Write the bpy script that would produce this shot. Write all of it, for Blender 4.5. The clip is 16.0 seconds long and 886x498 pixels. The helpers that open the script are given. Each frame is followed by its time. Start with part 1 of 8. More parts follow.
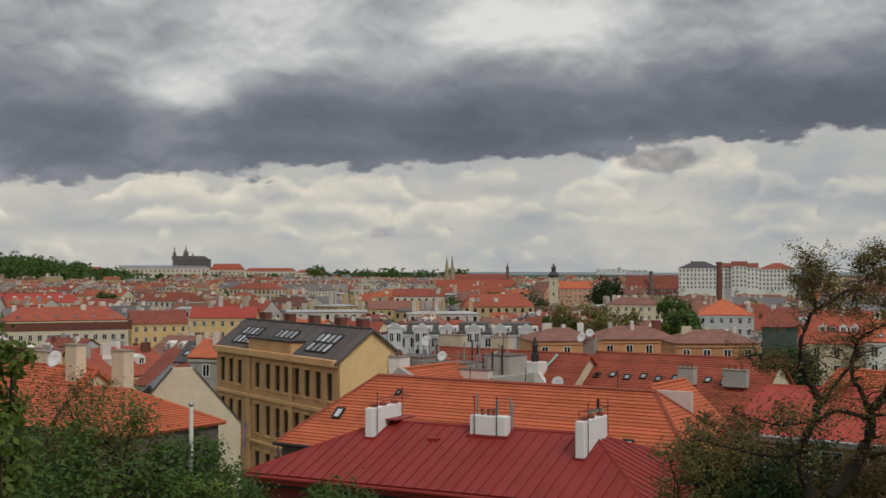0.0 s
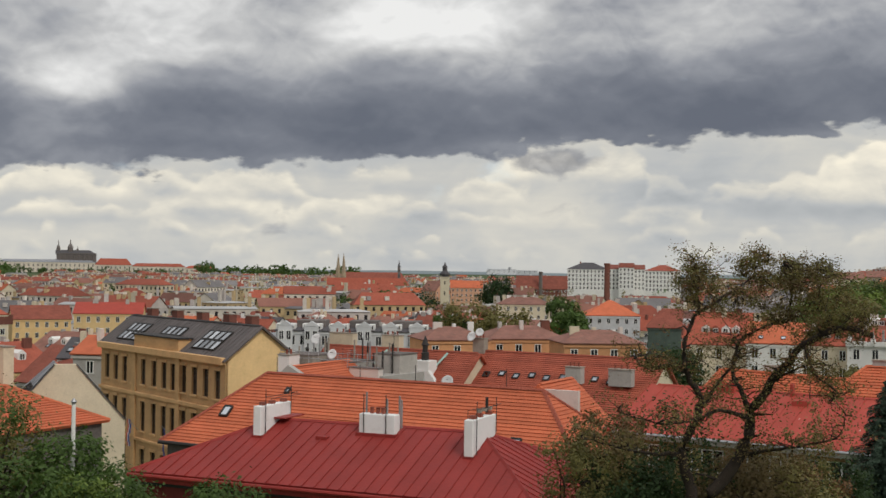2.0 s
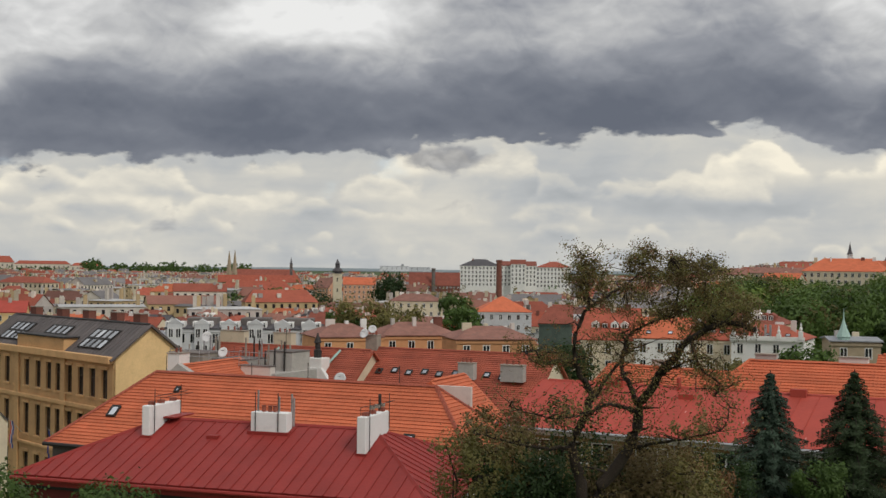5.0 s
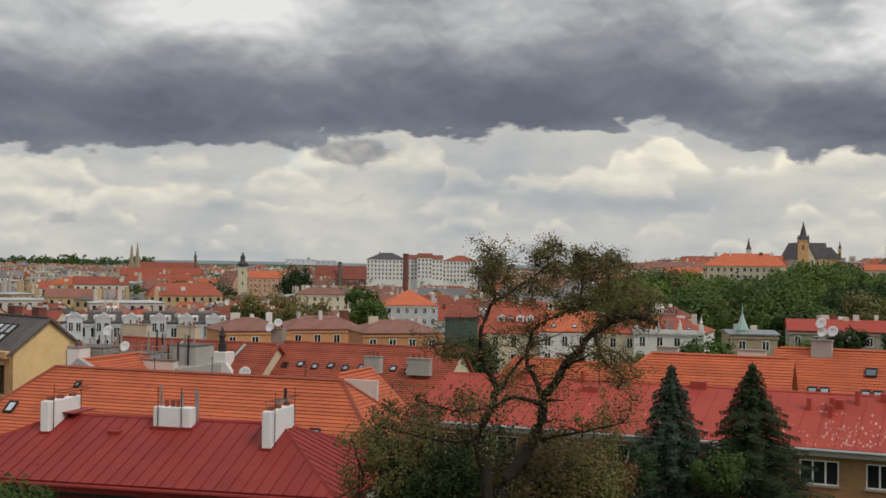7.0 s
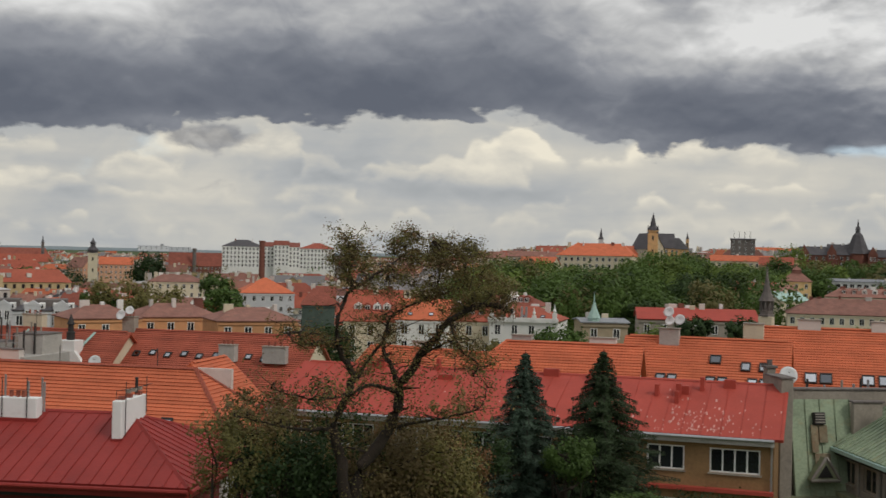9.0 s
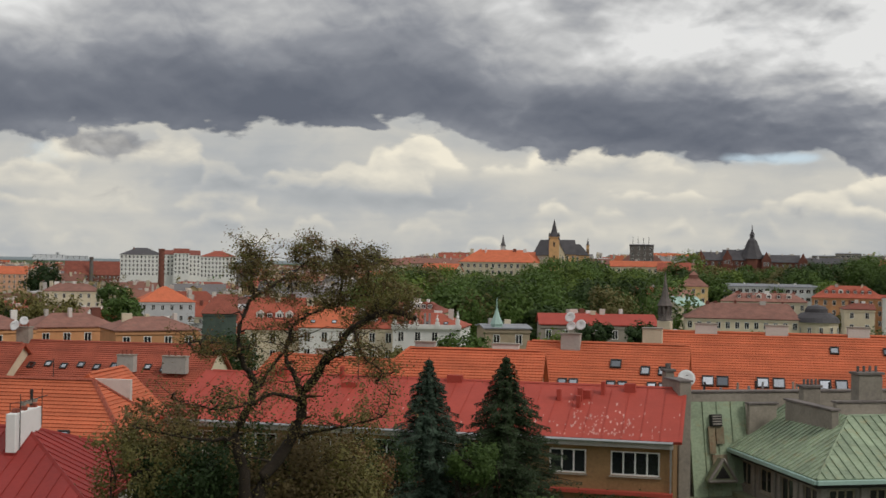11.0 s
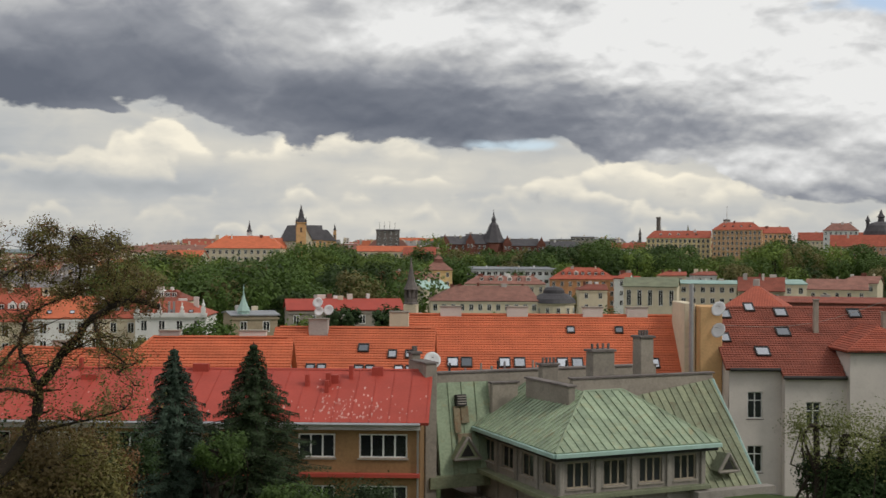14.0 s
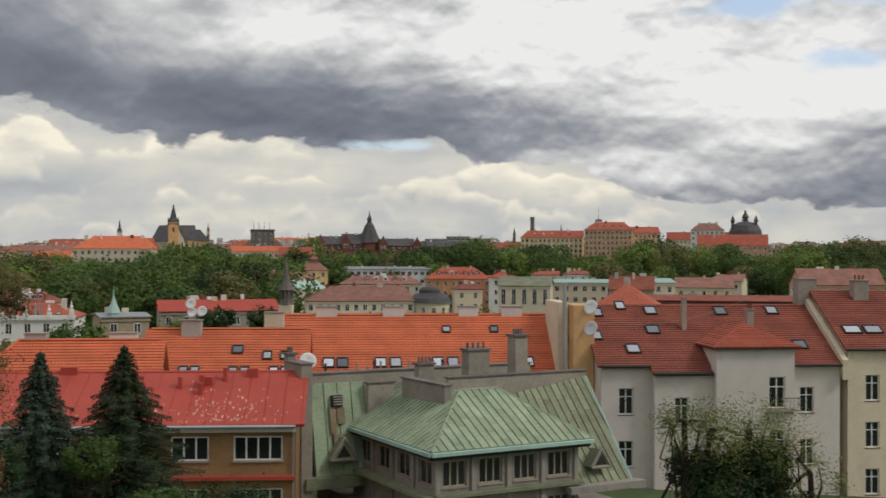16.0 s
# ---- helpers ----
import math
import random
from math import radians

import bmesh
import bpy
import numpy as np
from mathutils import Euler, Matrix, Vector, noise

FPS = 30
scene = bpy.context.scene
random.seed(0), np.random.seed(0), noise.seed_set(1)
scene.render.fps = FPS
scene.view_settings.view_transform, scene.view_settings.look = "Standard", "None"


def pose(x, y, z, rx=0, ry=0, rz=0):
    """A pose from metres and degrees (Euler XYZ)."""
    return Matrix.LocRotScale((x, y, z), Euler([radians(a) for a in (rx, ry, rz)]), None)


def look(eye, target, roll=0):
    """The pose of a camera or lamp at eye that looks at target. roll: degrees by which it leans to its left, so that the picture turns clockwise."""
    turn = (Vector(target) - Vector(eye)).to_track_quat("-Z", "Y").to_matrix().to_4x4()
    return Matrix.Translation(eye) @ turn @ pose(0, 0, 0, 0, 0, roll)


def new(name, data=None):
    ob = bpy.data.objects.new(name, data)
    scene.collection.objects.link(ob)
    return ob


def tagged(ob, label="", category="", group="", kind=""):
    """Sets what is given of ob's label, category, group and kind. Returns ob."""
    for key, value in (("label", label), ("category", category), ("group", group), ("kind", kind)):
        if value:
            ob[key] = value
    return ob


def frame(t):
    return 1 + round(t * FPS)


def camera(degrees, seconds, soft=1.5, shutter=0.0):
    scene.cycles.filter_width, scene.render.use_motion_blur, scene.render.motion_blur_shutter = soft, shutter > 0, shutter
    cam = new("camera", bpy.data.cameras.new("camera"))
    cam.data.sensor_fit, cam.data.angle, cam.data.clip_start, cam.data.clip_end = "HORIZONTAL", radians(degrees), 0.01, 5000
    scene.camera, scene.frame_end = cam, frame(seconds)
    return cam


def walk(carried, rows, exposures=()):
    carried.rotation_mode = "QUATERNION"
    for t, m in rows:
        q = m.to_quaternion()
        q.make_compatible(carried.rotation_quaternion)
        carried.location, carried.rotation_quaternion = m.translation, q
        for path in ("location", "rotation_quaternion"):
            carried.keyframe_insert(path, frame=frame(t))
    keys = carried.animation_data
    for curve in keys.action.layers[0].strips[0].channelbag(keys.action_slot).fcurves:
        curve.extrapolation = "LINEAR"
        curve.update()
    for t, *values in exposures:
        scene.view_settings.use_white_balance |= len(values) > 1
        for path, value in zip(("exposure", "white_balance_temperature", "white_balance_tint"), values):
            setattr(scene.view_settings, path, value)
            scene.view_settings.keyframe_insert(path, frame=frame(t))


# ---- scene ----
EYE = 30.0
cam = camera(40.2, 16.0, soft=1.5, shutter=0.4)
# The camera turns on the spot: seconds, yaw, pitch, roll.
TURNS = [
    (0.0, 0.00, 1.10, 0.00),
    (0.5, -1.43, 1.02, -0.36),
    (1.0, -2.66, 1.01, -0.46),
    (1.5, -3.88, 1.02, -0.65),
    (2.0, -5.13, 1.06, -0.73),
    (2.5, -6.19, 1.07, -0.94),
    (3.0, -7.31, 1.06, -0.81),
    (3.5, -8.17, 1.03, -0.95),
    (4.0, -9.09, 0.97, -1.00),
    (6.3, -12.30, 1.01, -0.73),
    (6.5, -13.09, 0.93, -1.07),
    (7.0, -14.61, 0.72, -0.80),
    (7.5, -16.32, 0.45, -0.97),
    (8.0, -18.14, 0.37, -1.17),
    (8.5, -19.70, 0.35, -1.29),
    (9.0, -21.35, 0.27, -1.21),
    (9.2, -22.05, 0.29, -1.14),
    (11.3, -26.86, 0.69, -1.13),
    (11.5, -27.68, 0.65, -1.33),
    (12.0, -30.65, 0.69, -1.22),
    (12.5, -33.18, 0.50, -0.83),
    (13.0, -35.64, 0.22, -1.42),
    (13.5, -36.68, 0.14, -0.90),
    (14.0, -37.86, 0.12, -0.30),
    (14.5, -39.18, 0.16, -0.21),
    (15.0, -40.24, 0.30, -0.11),
    (15.5, -41.55, 0.27, -0.16),
    (16.0, -43.73, 0.14, -0.17),
]
walk(cam, [(t, pose(0, 0, EYE, 90 + pitch, roll, yaw)) for t, yaw, pitch, roll in TURNS],
     exposures=[(0.0, -0.18), (1.0, -0.02), (2.0, 0.08), (4.0, 0.06), (6.5, 0.02), (9.0, -0.1), (12.0, 0.0), (14.0, 0.06), (16.0, 0.06)])

# ---------------------------------------------------------------- node helpers


def nd(nt, kind):
    return nt.nodes.new(kind)


def put(nt, sock, v):
    if hasattr(v, "is_output"):
        nt.links.new(v, sock)
    else:
        sock.default_value = v


def mth(nt, op, a, b=0.0, c=0.0, clamp=False):
    n = nd(nt, "ShaderNodeMath")
    n.operation, n.use_clamp = op, clamp
    put(nt, n.inputs[0], a), put(nt, n.inputs[1], b), put(nt, n.inputs[2], c)
    return n.outputs[0]


def rng(nt, v, a, b, c=0.0, d=1.0, smooth=True):
    n = nd(nt, "ShaderNodeMapRange")
    n.interpolation_type = "SMOOTHSTEP" if smooth else "LINEAR"
    for i, x in enumerate((v, a, b, c, d)):
        put(nt, n.inputs[i], x)
    return n.outputs[0]


def mixc(nt, f, a, b, blend="MIX"):
    n = nd(nt, "ShaderNodeMix")
    n.data_type, n.blend_type = "RGBA", blend
    put(nt, n.inputs[0], f), put(nt, n.inputs[6], a), put(nt, n.inputs[7], b)
    return n.outputs[2]


def rgb(r, g, b):
    return (r, g, b, 1.0)


def noise_of(nt, vec, scale, detail=4.0, rough=0.55, dist=0.0):
    n = nd(nt, "ShaderNodeTexNoise")
    put(nt, n.inputs["Vector"], vec)
    n.inputs["Scale"].default_value, n.inputs["Detail"].default_value = scale, detail
    n.inputs["Roughness"].default_value, n.inputs["Distortion"].default_value = rough, dist
    return n.outputs[0]


# ---------------------------------------------------------------- sky and sun
SUN_AZ, SUN_EL = 152.0, 44.0


def build_sky():
    world = bpy.data.worlds.new("sky")
    scene.world = world
    world.use_nodes = True
    nt = world.node_tree
    nt.nodes.clear()
    sky = nd(nt, "ShaderNodeTexSky")
    sky.sky_type, sky.sun_disc = "NISHITA", False
    sky.sun_elevation, sky.sun_rotation = radians(SUN_EL), radians(SUN_AZ)
    tc = nd(nt, "ShaderNodeTexCoord").outputs["Generated"]
    sep = nd(nt, "ShaderNodeSeparateXYZ")
    nt.links.new(tc, sep.inputs[0])
    x, y, z = sep.outputs
    az = mth(nt, "MULTIPLY", mth(nt, "ARCTAN2", x, y), 57.2958)
    el = mth(nt, "MULTIPLY", mth(nt, "ARCSINE", z), 57.2958)

    def plane(sx, sy, ox=0.0, up=0.0):
        c = nd(nt, "ShaderNodeCombineXYZ")
        put(nt, c.inputs[0], mth(nt, "MULTIPLY_ADD", az, sx, ox))
        put(nt, c.inputs[1], mth(nt, "MULTIPLY", mth(nt, "ADD", el, up), sy))
        return c.outputs[0]

    def relief(sx, sy, ox, detail, rough, up, dist=0.25):
        """Noise and its lit-from-above relief."""
        n0 = noise_of(nt, plane(sx, sy, ox), 1.0, detail, rough, dist)
        n1 = noise_of(nt, plane(sx, sy, ox, up), 1.0, detail, rough, dist)
        return n0, mth(nt, "SUBTRACT", n0, n1)

    def warped(sx, sy, ox, amount, up=0.0, detail=4.0, rough=0.5):
        """Noise whose own coordinates are stirred by a coarser noise, for curling cloud edges."""
        stir = nd(nt, "ShaderNodeTexNoise")
        put(nt, stir.inputs["Vector"], plane(sx * 0.9, sy * 0.9, ox + 7.0, up))
        stir.inputs["Scale"].default_value, stir.inputs["Detail"].default_value = 1.0, 2.0
        mv = nd(nt, "ShaderNodeVectorMath")
        mv.operation = "MULTIPLY_ADD"
        nt.links.new(stir.outputs[1], mv.inputs[0])
        mv.inputs[1].default_value = (amount,) * 3
        nt.links.new(plane(sx, sy, ox, up), mv.inputs[2])
        return noise_of(nt, mv.outputs[0], 1.0, detail, rough)

    big = noise_of(nt, plane(0.07, 0.17, 3.1), 1.0, 5.0, 0.5, 0.2)
    mid = noise_of(nt, plane(0.15, 0.32, 11.7), 1.0, 4.0, 0.45, 0.25)
    fine, fine_r = relief(0.4, 0.7, 5.3, 4.0, 0.48, 0.4)
    low = noise_of(nt, plane(0.08, 0.42, 24.0), 1.0, 6.0, 0.5, 0.25)
    soft = warped(0.13, 0.22, 2.0, 1.1, 0.0, 4.0, 0.45)
    curl = warped(0.33, 0.5, 31.0, 1.2, 0.0, 5.0, 0.5)
    curl_r = mth(nt, "SUBTRACT", curl, warped(0.33, 0.5, 31.0, 1.2, 0.35, 5.0, 0.5))

    def billow(sx, sy, ox, up):
        """Heaped round cloud tops and their lit-from-above relief."""
        got = []
        for lift in (0.0, up):
            v = nd(nt, "ShaderNodeTexVoronoi")
            v.feature, v.voronoi_dimensions = "SMOOTH_F1", "2D"
            v.normalize = True
            v.inputs["Scale"].default_value = 1.0
            v.inputs["Detail"].default_value = 3.0
            v.inputs["Roughness"].default_value = 0.5
            v.inputs["Smoothness"].default_value = 0.6
            co = nd(nt, "ShaderNodeVectorMath")
            co.operation = "ADD"
            nt.links.new(plane(sx, sy, ox, lift), co.inputs[0])
            wv = nd(nt, "ShaderNodeVectorMath")
            wv.operation = "SCALE"
            wv.inputs["Scale"].default_value = 0.9
            c = nd(nt, "ShaderNodeCombineXYZ")
            put(nt, c.inputs[0], mid)
            put(nt, c.inputs[1], low)
            nt.links.new(c.outputs[0], wv.inputs[0])
            nt.links.new(wv.outputs[0], co.inputs[1])
            nt.links.new(co.outputs[0], v.inputs["Vector"])
            got.append(mth(nt, "SUBTRACT", 1.0, v.outputs["Distance"]))
        return got[0], mth(nt, "SUBTRACT", got[0], got[1])

    tuft, tuft_r = billow(0.55, 1.15, 9.0, 0.25)
    heap, heap_r = billow(0.24, 0.5, 17.0, 0.5)
    # underside of the dark deck, by azimuth
    fc = nd(nt, "ShaderNodeFloatCurve")
    put(nt, fc.inputs[1], rng(nt, az, -40, 80, 0, 1, False))
    cv = fc.mapping.curves[0]
    pts = [(-40, 4.2), (-20, 4.3), (-6, 5.0), (4, 5.35), (10, 6.0), (14, 6.1), (20, 6.3), (23.5, 6.6), (26.5, 6.1), (29, 5.3), (34, 5.3), (39, 4.9), (43, 5.0), (45, 4.2), (50, 3.9), (51.5, 3.0), (54, 2.4), (64, 2.2), (80, 3.0)]
    while len(cv.points) < len(pts):
        cv.points.new(0.5, 0.5)
    for p, (a, e) in zip(cv.points, pts):
        p.location = ((a + 40) / 120, e / 12)
    fc.mapping.update()
    edge = mth(nt, "MULTIPLY", fc.outputs[0], 12.0)
    above = mth(nt, "SUBTRACT", el, edge)
    wob = mth(nt, "ADD", mth(nt, "MULTIPLY_ADD", mid, 1.6, -0.8), mth(nt, "MULTIPLY_ADD", fine, 1.2, -0.6))
    over = mth(nt, "ADD", above, wob)
    def blob(a, e, sa, se):
        da = mth(nt, "DIVIDE", mth(nt, "SUBTRACT", az, a), sa)
        de = mth(nt, "DIVIDE", mth(nt, "SUBTRACT", el, e), se)
        q = mth(nt, "ADD", mth(nt, "MULTIPLY", da, da), mth(nt, "MULTIPLY", de, de))
        return mth(nt, "EXPONENT", mth(nt, "MULTIPLY", q, -1.0))

    over = mth(nt, "ADD", over, mth(nt, "MULTIPLY_ADD", tuft, 1.5, -1.05))
    over = mth(nt, "MULTIPLY_ADD", mth(nt, "SUBTRACT", curl, 0.5), 1.6, over)
    deck = rng(nt, over, -0.12, 0.22)
    # how thin (bright) the deck is
    right = rng(nt, az, 24.0, 46.0)
    thin = mth(nt, "MULTIPLY_ADD", mth(nt, "SUBTRACT", soft, 0.5), rng(nt, az, 30.0, 48.0, 1.0, 0.85), mth(nt, "MULTIPLY_ADD", right, 0.03, 0.24))
    thin = mth(nt, "MULTIPLY_ADD", mth(nt, "SUBTRACT", curl, 0.5), 0.28, thin)
    thin = mth(nt, "MULTIPLY_ADD", curl_r, mth(nt, "MULTIPLY_ADD", right, 0.1, 0.3), thin)
    thin = mth(nt, "MULTIPLY_ADD", heap_r, mth(nt, "MULTIPLY_ADD", right, 0.35, 0.3), thin)
    thin = mth(nt, "MULTIPLY_ADD", tuft_r, mth(nt, "MULTIPLY_ADD", right, 0.3, 0.06), thin)
    thin = mth(nt, "ADD", thin, rng(nt, above, 1.6, 5.4, 0.0, 0.46))
    thin = mth(nt, "ADD", thin, rng(nt, above, 0.9, 0.0, 0.0, 0.1))
    for a, e, sa, se, g in ((-12.4, 8.2, 2.2, 1.0, 0.52), (-17, 9.6, 6, 1.6, -0.06), (3.8, 11.4, 3.8, 1.5, 0.36), (-2.4, 11.4, 2.2, 1.6, -0.12), (9, 7.4, 14, 1.3, -0.12), (17, 10.8, 5, 1.0, 0.1), (29, 10.8, 3.5, 1.0, -0.16),
                            (36, 10.6, 6, 1.6, 0.2), (45, 9.2, 9, 2.2, 0.24), (60, 7.8, 9, 2.8, 0.36), (51, 11.6, 8, 1.6, 0.14), (60, 4.0, 6, 1.8, 0.16), (32, 7.2, 6, 1.2, -0.16), (41, 5.7, 5, 0.8, -0.12), (52.5, 4.2, 5, 1.5, 0.38), (57, 3.4, 5, 1.2, 0.14)):
        thin = mth(nt, "MULTIPLY_ADD", blob(a, e, sa, se), g, thin)
    thin = rng(nt, thin, 0.0, 1.0, smooth=False)
    ramp = nd(nt, "ShaderNodeValToRGB")
    put(nt, ramp.inputs[0], thin)
    el_ = ramp.color_ramp.elements
    el_[0].position, el_[0].color = 0.0, rgb(0.128, 0.143, 0.178)
    el_[1].position, el_[1].color = 1.0, rgb(0.8, 0.8, 0.79)
    for p, c in ((0.28, rgb(0.182, 0.197, 0.232)), (0.52, rgb(0.285, 0.298, 0.33)), (0.75, rgb(0.5, 0.505, 0.51))):
        el_.new(p).color = c
    deck_col = ramp.outputs[0]
    # rows of heaped cloud below the deck, far ones low: lumpy lit tops, flat grey feet
    lowv = mth(nt, "MULTIPLY_ADD", mth(nt, "SUBTRACT", low, 0.5), 0.9, mth(nt, "MULTIPLY_ADD", curl, 0.5, 0.18))
    for foot, tall, sx, ox, top in ((0.9, 0.9, 0.3, 3.0, 0.56), (1.7, 1.0, 0.24, 19.0, 0.62), (2.6, 1.2, 0.2, 37.0, 0.68), (3.5, 1.4, 0.17, 58.0, 0.72), (4.6, 1.5, 0.14, 83.0, 0.74)):
        swell = noise_of(nt, plane(sx, 0.12, ox), 1.0, 3.0, 0.5)
        crest = mth(nt, "MULTIPLY_ADD", rng(nt, swell, 0.42, 0.64), tall * 1.25, foot - 0.45)
        crest = mth(nt, "MULTIPLY_ADD", mth(nt, "SUBTRACT", tuft, 0.7), tall * 0.9, crest)
        crest = mth(nt, "MULTIPLY_ADD", mth(nt, "SUBTRACT", curl, 0.5), tall * 1.3, crest)
        under = mth(nt, "SUBTRACT", crest, el)
        cover = mth(nt, "MULTIPLY", rng(nt, under, -0.1, 0.42), rng(nt, mth(nt, "SUBTRACT", el, foot), -0.6, 0.15))
        glow = rng(nt, under, 1.5 * tall, 0.25 * tall)
        shade = mth(nt, "MULTIPLY_ADD", glow, top - 0.26, 0.3)
        shade = mth(nt, "MULTIPLY_ADD", mth(nt, "SUBTRACT", soft, 0.5), 0.6, mth(nt, "MULTIPLY_ADD", curl_r, 0.35, shade))
        shade = mth(nt, "MULTIPLY_ADD", mth(nt, "SUBTRACT", fine, 0.5), 0.5, mth(nt, "MULTIPLY_ADD", fine_r, 0.5, shade))
        mixer = nd(nt, "ShaderNodeMix")
        put(nt, mixer.inputs[0], cover), put(nt, mixer.inputs[2], lowv), put(nt, mixer.inputs[3], shade)
        lowv = mixer.outputs[0]
    for a, e, sa, se, g in ((26, 4.8, 6, 0.9, 0.2), (40, 3.6, 9, 0.8, 0.2), (48, 3.1, 4, 0.8, 0.2), (-11, 3.2, 5, 0.8, 0.08), (1.5, 2.7, 2.2, 0.6, 0.12), (5.5, 2.6, 3, 0.7, -0.14), (16, 3.7, 4, 0.8, -0.2), (22.5, 2.9, 4.5, 0.45, -0.2), (-13, 2.2, 9, 0.35, -0.1), (0, 0.4, 60, 0.5, -0.06)):
        lowv = mth(nt, "MULTIPLY_ADD", blob(a, e, sa, se), g, lowv)
    ramp2 = nd(nt, "ShaderNodeValToRGB")
    put(nt, ramp2.inputs[0], lowv)
    e2 = ramp2.color_ramp.elements
    e2[0].position, e2[0].color = 0.0, rgb(0.33, 0.355, 0.375)
    e2[1].position, e2[1].color = 1.0, rgb(0.89, 0.83, 0.69)
    for p, c in ((0.3, rgb(0.46, 0.475, 0.48)), (0.6, rgb(0.63, 0.61, 0.55))):
        e2.new(p).color = c
    # dark flat-footed scraps hanging under the deck
    scrap = blob(10.6, 5.2, 2.3, 0.65)
    scrap = rng(nt, mth(nt, "ADD", scrap, mth(nt, "MULTIPLY_ADD", curl, 2.2, -1.1)), 0.38, 0.72)
    lower = mixc(nt, mth(nt, "MULTIPLY", scrap, 0.75), ramp2.outputs[0], mixc(nt, rng(nt, curl_r, -0.12, 0.12), rgb(0.2, 0.208, 0.235), rgb(0.36, 0.365, 0.38)))
    col = mixc(nt, deck, lower, deck_col)
    # gaps of clear sky
    hole = blob(57.5, 11.2, 3.6, 0.8)
    for a, e, sa, se in ((62.8, 8.7, 3.4, 0.8), (65, 11.8, 5, 1.0), (42.3, 5.0, 3.4, 0.42), (66, 5.6, 3, 0.4)):
        hole = mth(nt, "MAXIMUM", hole, blob(a, e, sa, se))
    hole = rng(nt, mth(nt, "ADD", hole, mth(nt, "ADD", mth(nt, "MULTIPLY_ADD", mid, 1.6, -0.8), mth(nt, "MULTIPLY_ADD", fine, 1.4, -0.7))), 0.42, 1.1)
    blue = mixc(nt, 1.0, sky.outputs[0], rgb(0.16, 0.16, 0.16), "MULTIPLY")
    col = mixc(nt, hole, col, mixc(nt, 0.45, blue, rgb(0.55, 0.62, 0.75)))
    # overcast sky grows brighter towards the zenith, far above the view
    up = rng(nt, el, 14.0, 50.0)
    col = mixc(nt, up, col, mixc(nt, big, rgb(0.5, 0.525, 0.565), rgb(0.74, 0.735, 0.73)))
    bg = nd(nt, "ShaderNodeBackground")
    nt.links.new(col, bg.inputs[0])
    bg.inputs[1].default_value = 1.0
    out = nd(nt, "ShaderNodeOutputWorld")
    nt.links.new(bg.outputs[0], out.inputs[0])
    lamp = bpy.data.lights.new("sun", "SUN")
    lamp.energy, lamp.angle, lamp.color = 1.25, radians(14), (1.0, 0.95, 0.87)
    d = Vector((math.sin(radians(SUN_AZ)) * math.cos(radians(SUN_EL)), math.cos(radians(SUN_AZ)) * math.cos(radians(SUN_EL)), math.sin(radians(SUN_EL))))
    new("sun", lamp).matrix_world = look(tuple(d * 200), (0, 0, 0))


build_sky()

# ---------------------------------------------------------------- materials
MATS = {}


def mat(name, base, rough=0.8, metal=0.0, vary=0.25, scale=1.0, bump=0.15, stain=None, per=0.12, island=False, tile=None, spec=0.3, trans=0.0):
    """base colour varied by two noises, by object and (island) by mesh island; tile: (across, amount) ripples along local x."""
    if name in MATS:
        return MATS[name]
    m = bpy.data.materials.new(name)
    m.use_nodes = True
    nt = m.node_tree
    bs = nt.nodes["Principled BSDF"]
    tc = nd(nt, "ShaderNodeTexCoord").outputs["Object"]
    n1 = noise_of(nt, tc, 0.45 * scale, 5.0, 0.6)
    n2 = noise_of(nt, tc, 6.0 * scale, 4.0, 0.6)
    dark = rgb(*[c * (1 - vary) for c in base])
    lite = rgb(*[min(1, c * (1 + vary)) for c in base])
    f = mth(nt, "ADD", mth(nt, "MULTIPLY", n1, 0.6), mth(nt, "MULTIPLY", n2, 0.4))
    col = mixc(nt, rng(nt, f, 0.3, 0.7), dark, lite)
    if stain:
        sn = noise_of(nt, tc, 1.3 * scale, 7.0, 0.65, 0.4)
        col = mixc(nt, rng(nt, sn, 0.52, 0.72, 0.0, stain[3]), col, rgb(*stain[:3]))
    info = nd(nt, "ShaderNodeObjectInfo").outputs["Random"]
    col = mixc(nt, 1.0, col, mixc(nt, info, rgb(1 - per, 1 - per, 1 - per), rgb(1 + per, 1 + per * 0.9, 1 + per * 0.8)), "MULTIPLY")
    if island:
        ri = nd(nt, "ShaderNodeNewGeometry").outputs["Random Per Island"]
        k = island
        col = mixc(nt, 1.0, col, mixc(nt, ri, rgb(1 - k, 1 - k, 1 - k), rgb(1 + k, 1 + k * 0.85, 1 + k * 0.7)), "MULTIPLY")
    nt.links.new(col, bs.inputs["Base Color"])
    bs.inputs["Roughness"].default_value, bs.inputs["Metallic"].default_value = rough, metal
    bs.inputs["Specular IOR Level"].default_value = spec
    h = mth(nt, "ADD", n2, mth(nt, "MULTIPLY", n1, 0.5))
    if tile:
        sp = nd(nt, "ShaderNodeSeparateXYZ")
        nt.links.new(tc, sp.inputs[0])
        wv = mth(nt, "SINE", mth(nt, "MULTIPLY", sp.outputs[0], 6.2832 / tile))
        h = mth(nt, "MULTIPLY_ADD", wv, 0.6, h)
    if bump:
        b = nd(nt, "ShaderNodeBump")
        b.inputs["Strength"].default_value, b.inputs["Distance"].default_value = bump, 0.05
        nt.links.new(h, b.inputs["Height"])
        nt.links.new(b.outputs[0], bs.inputs["Normal"])
    MATS[name] = m
    return m


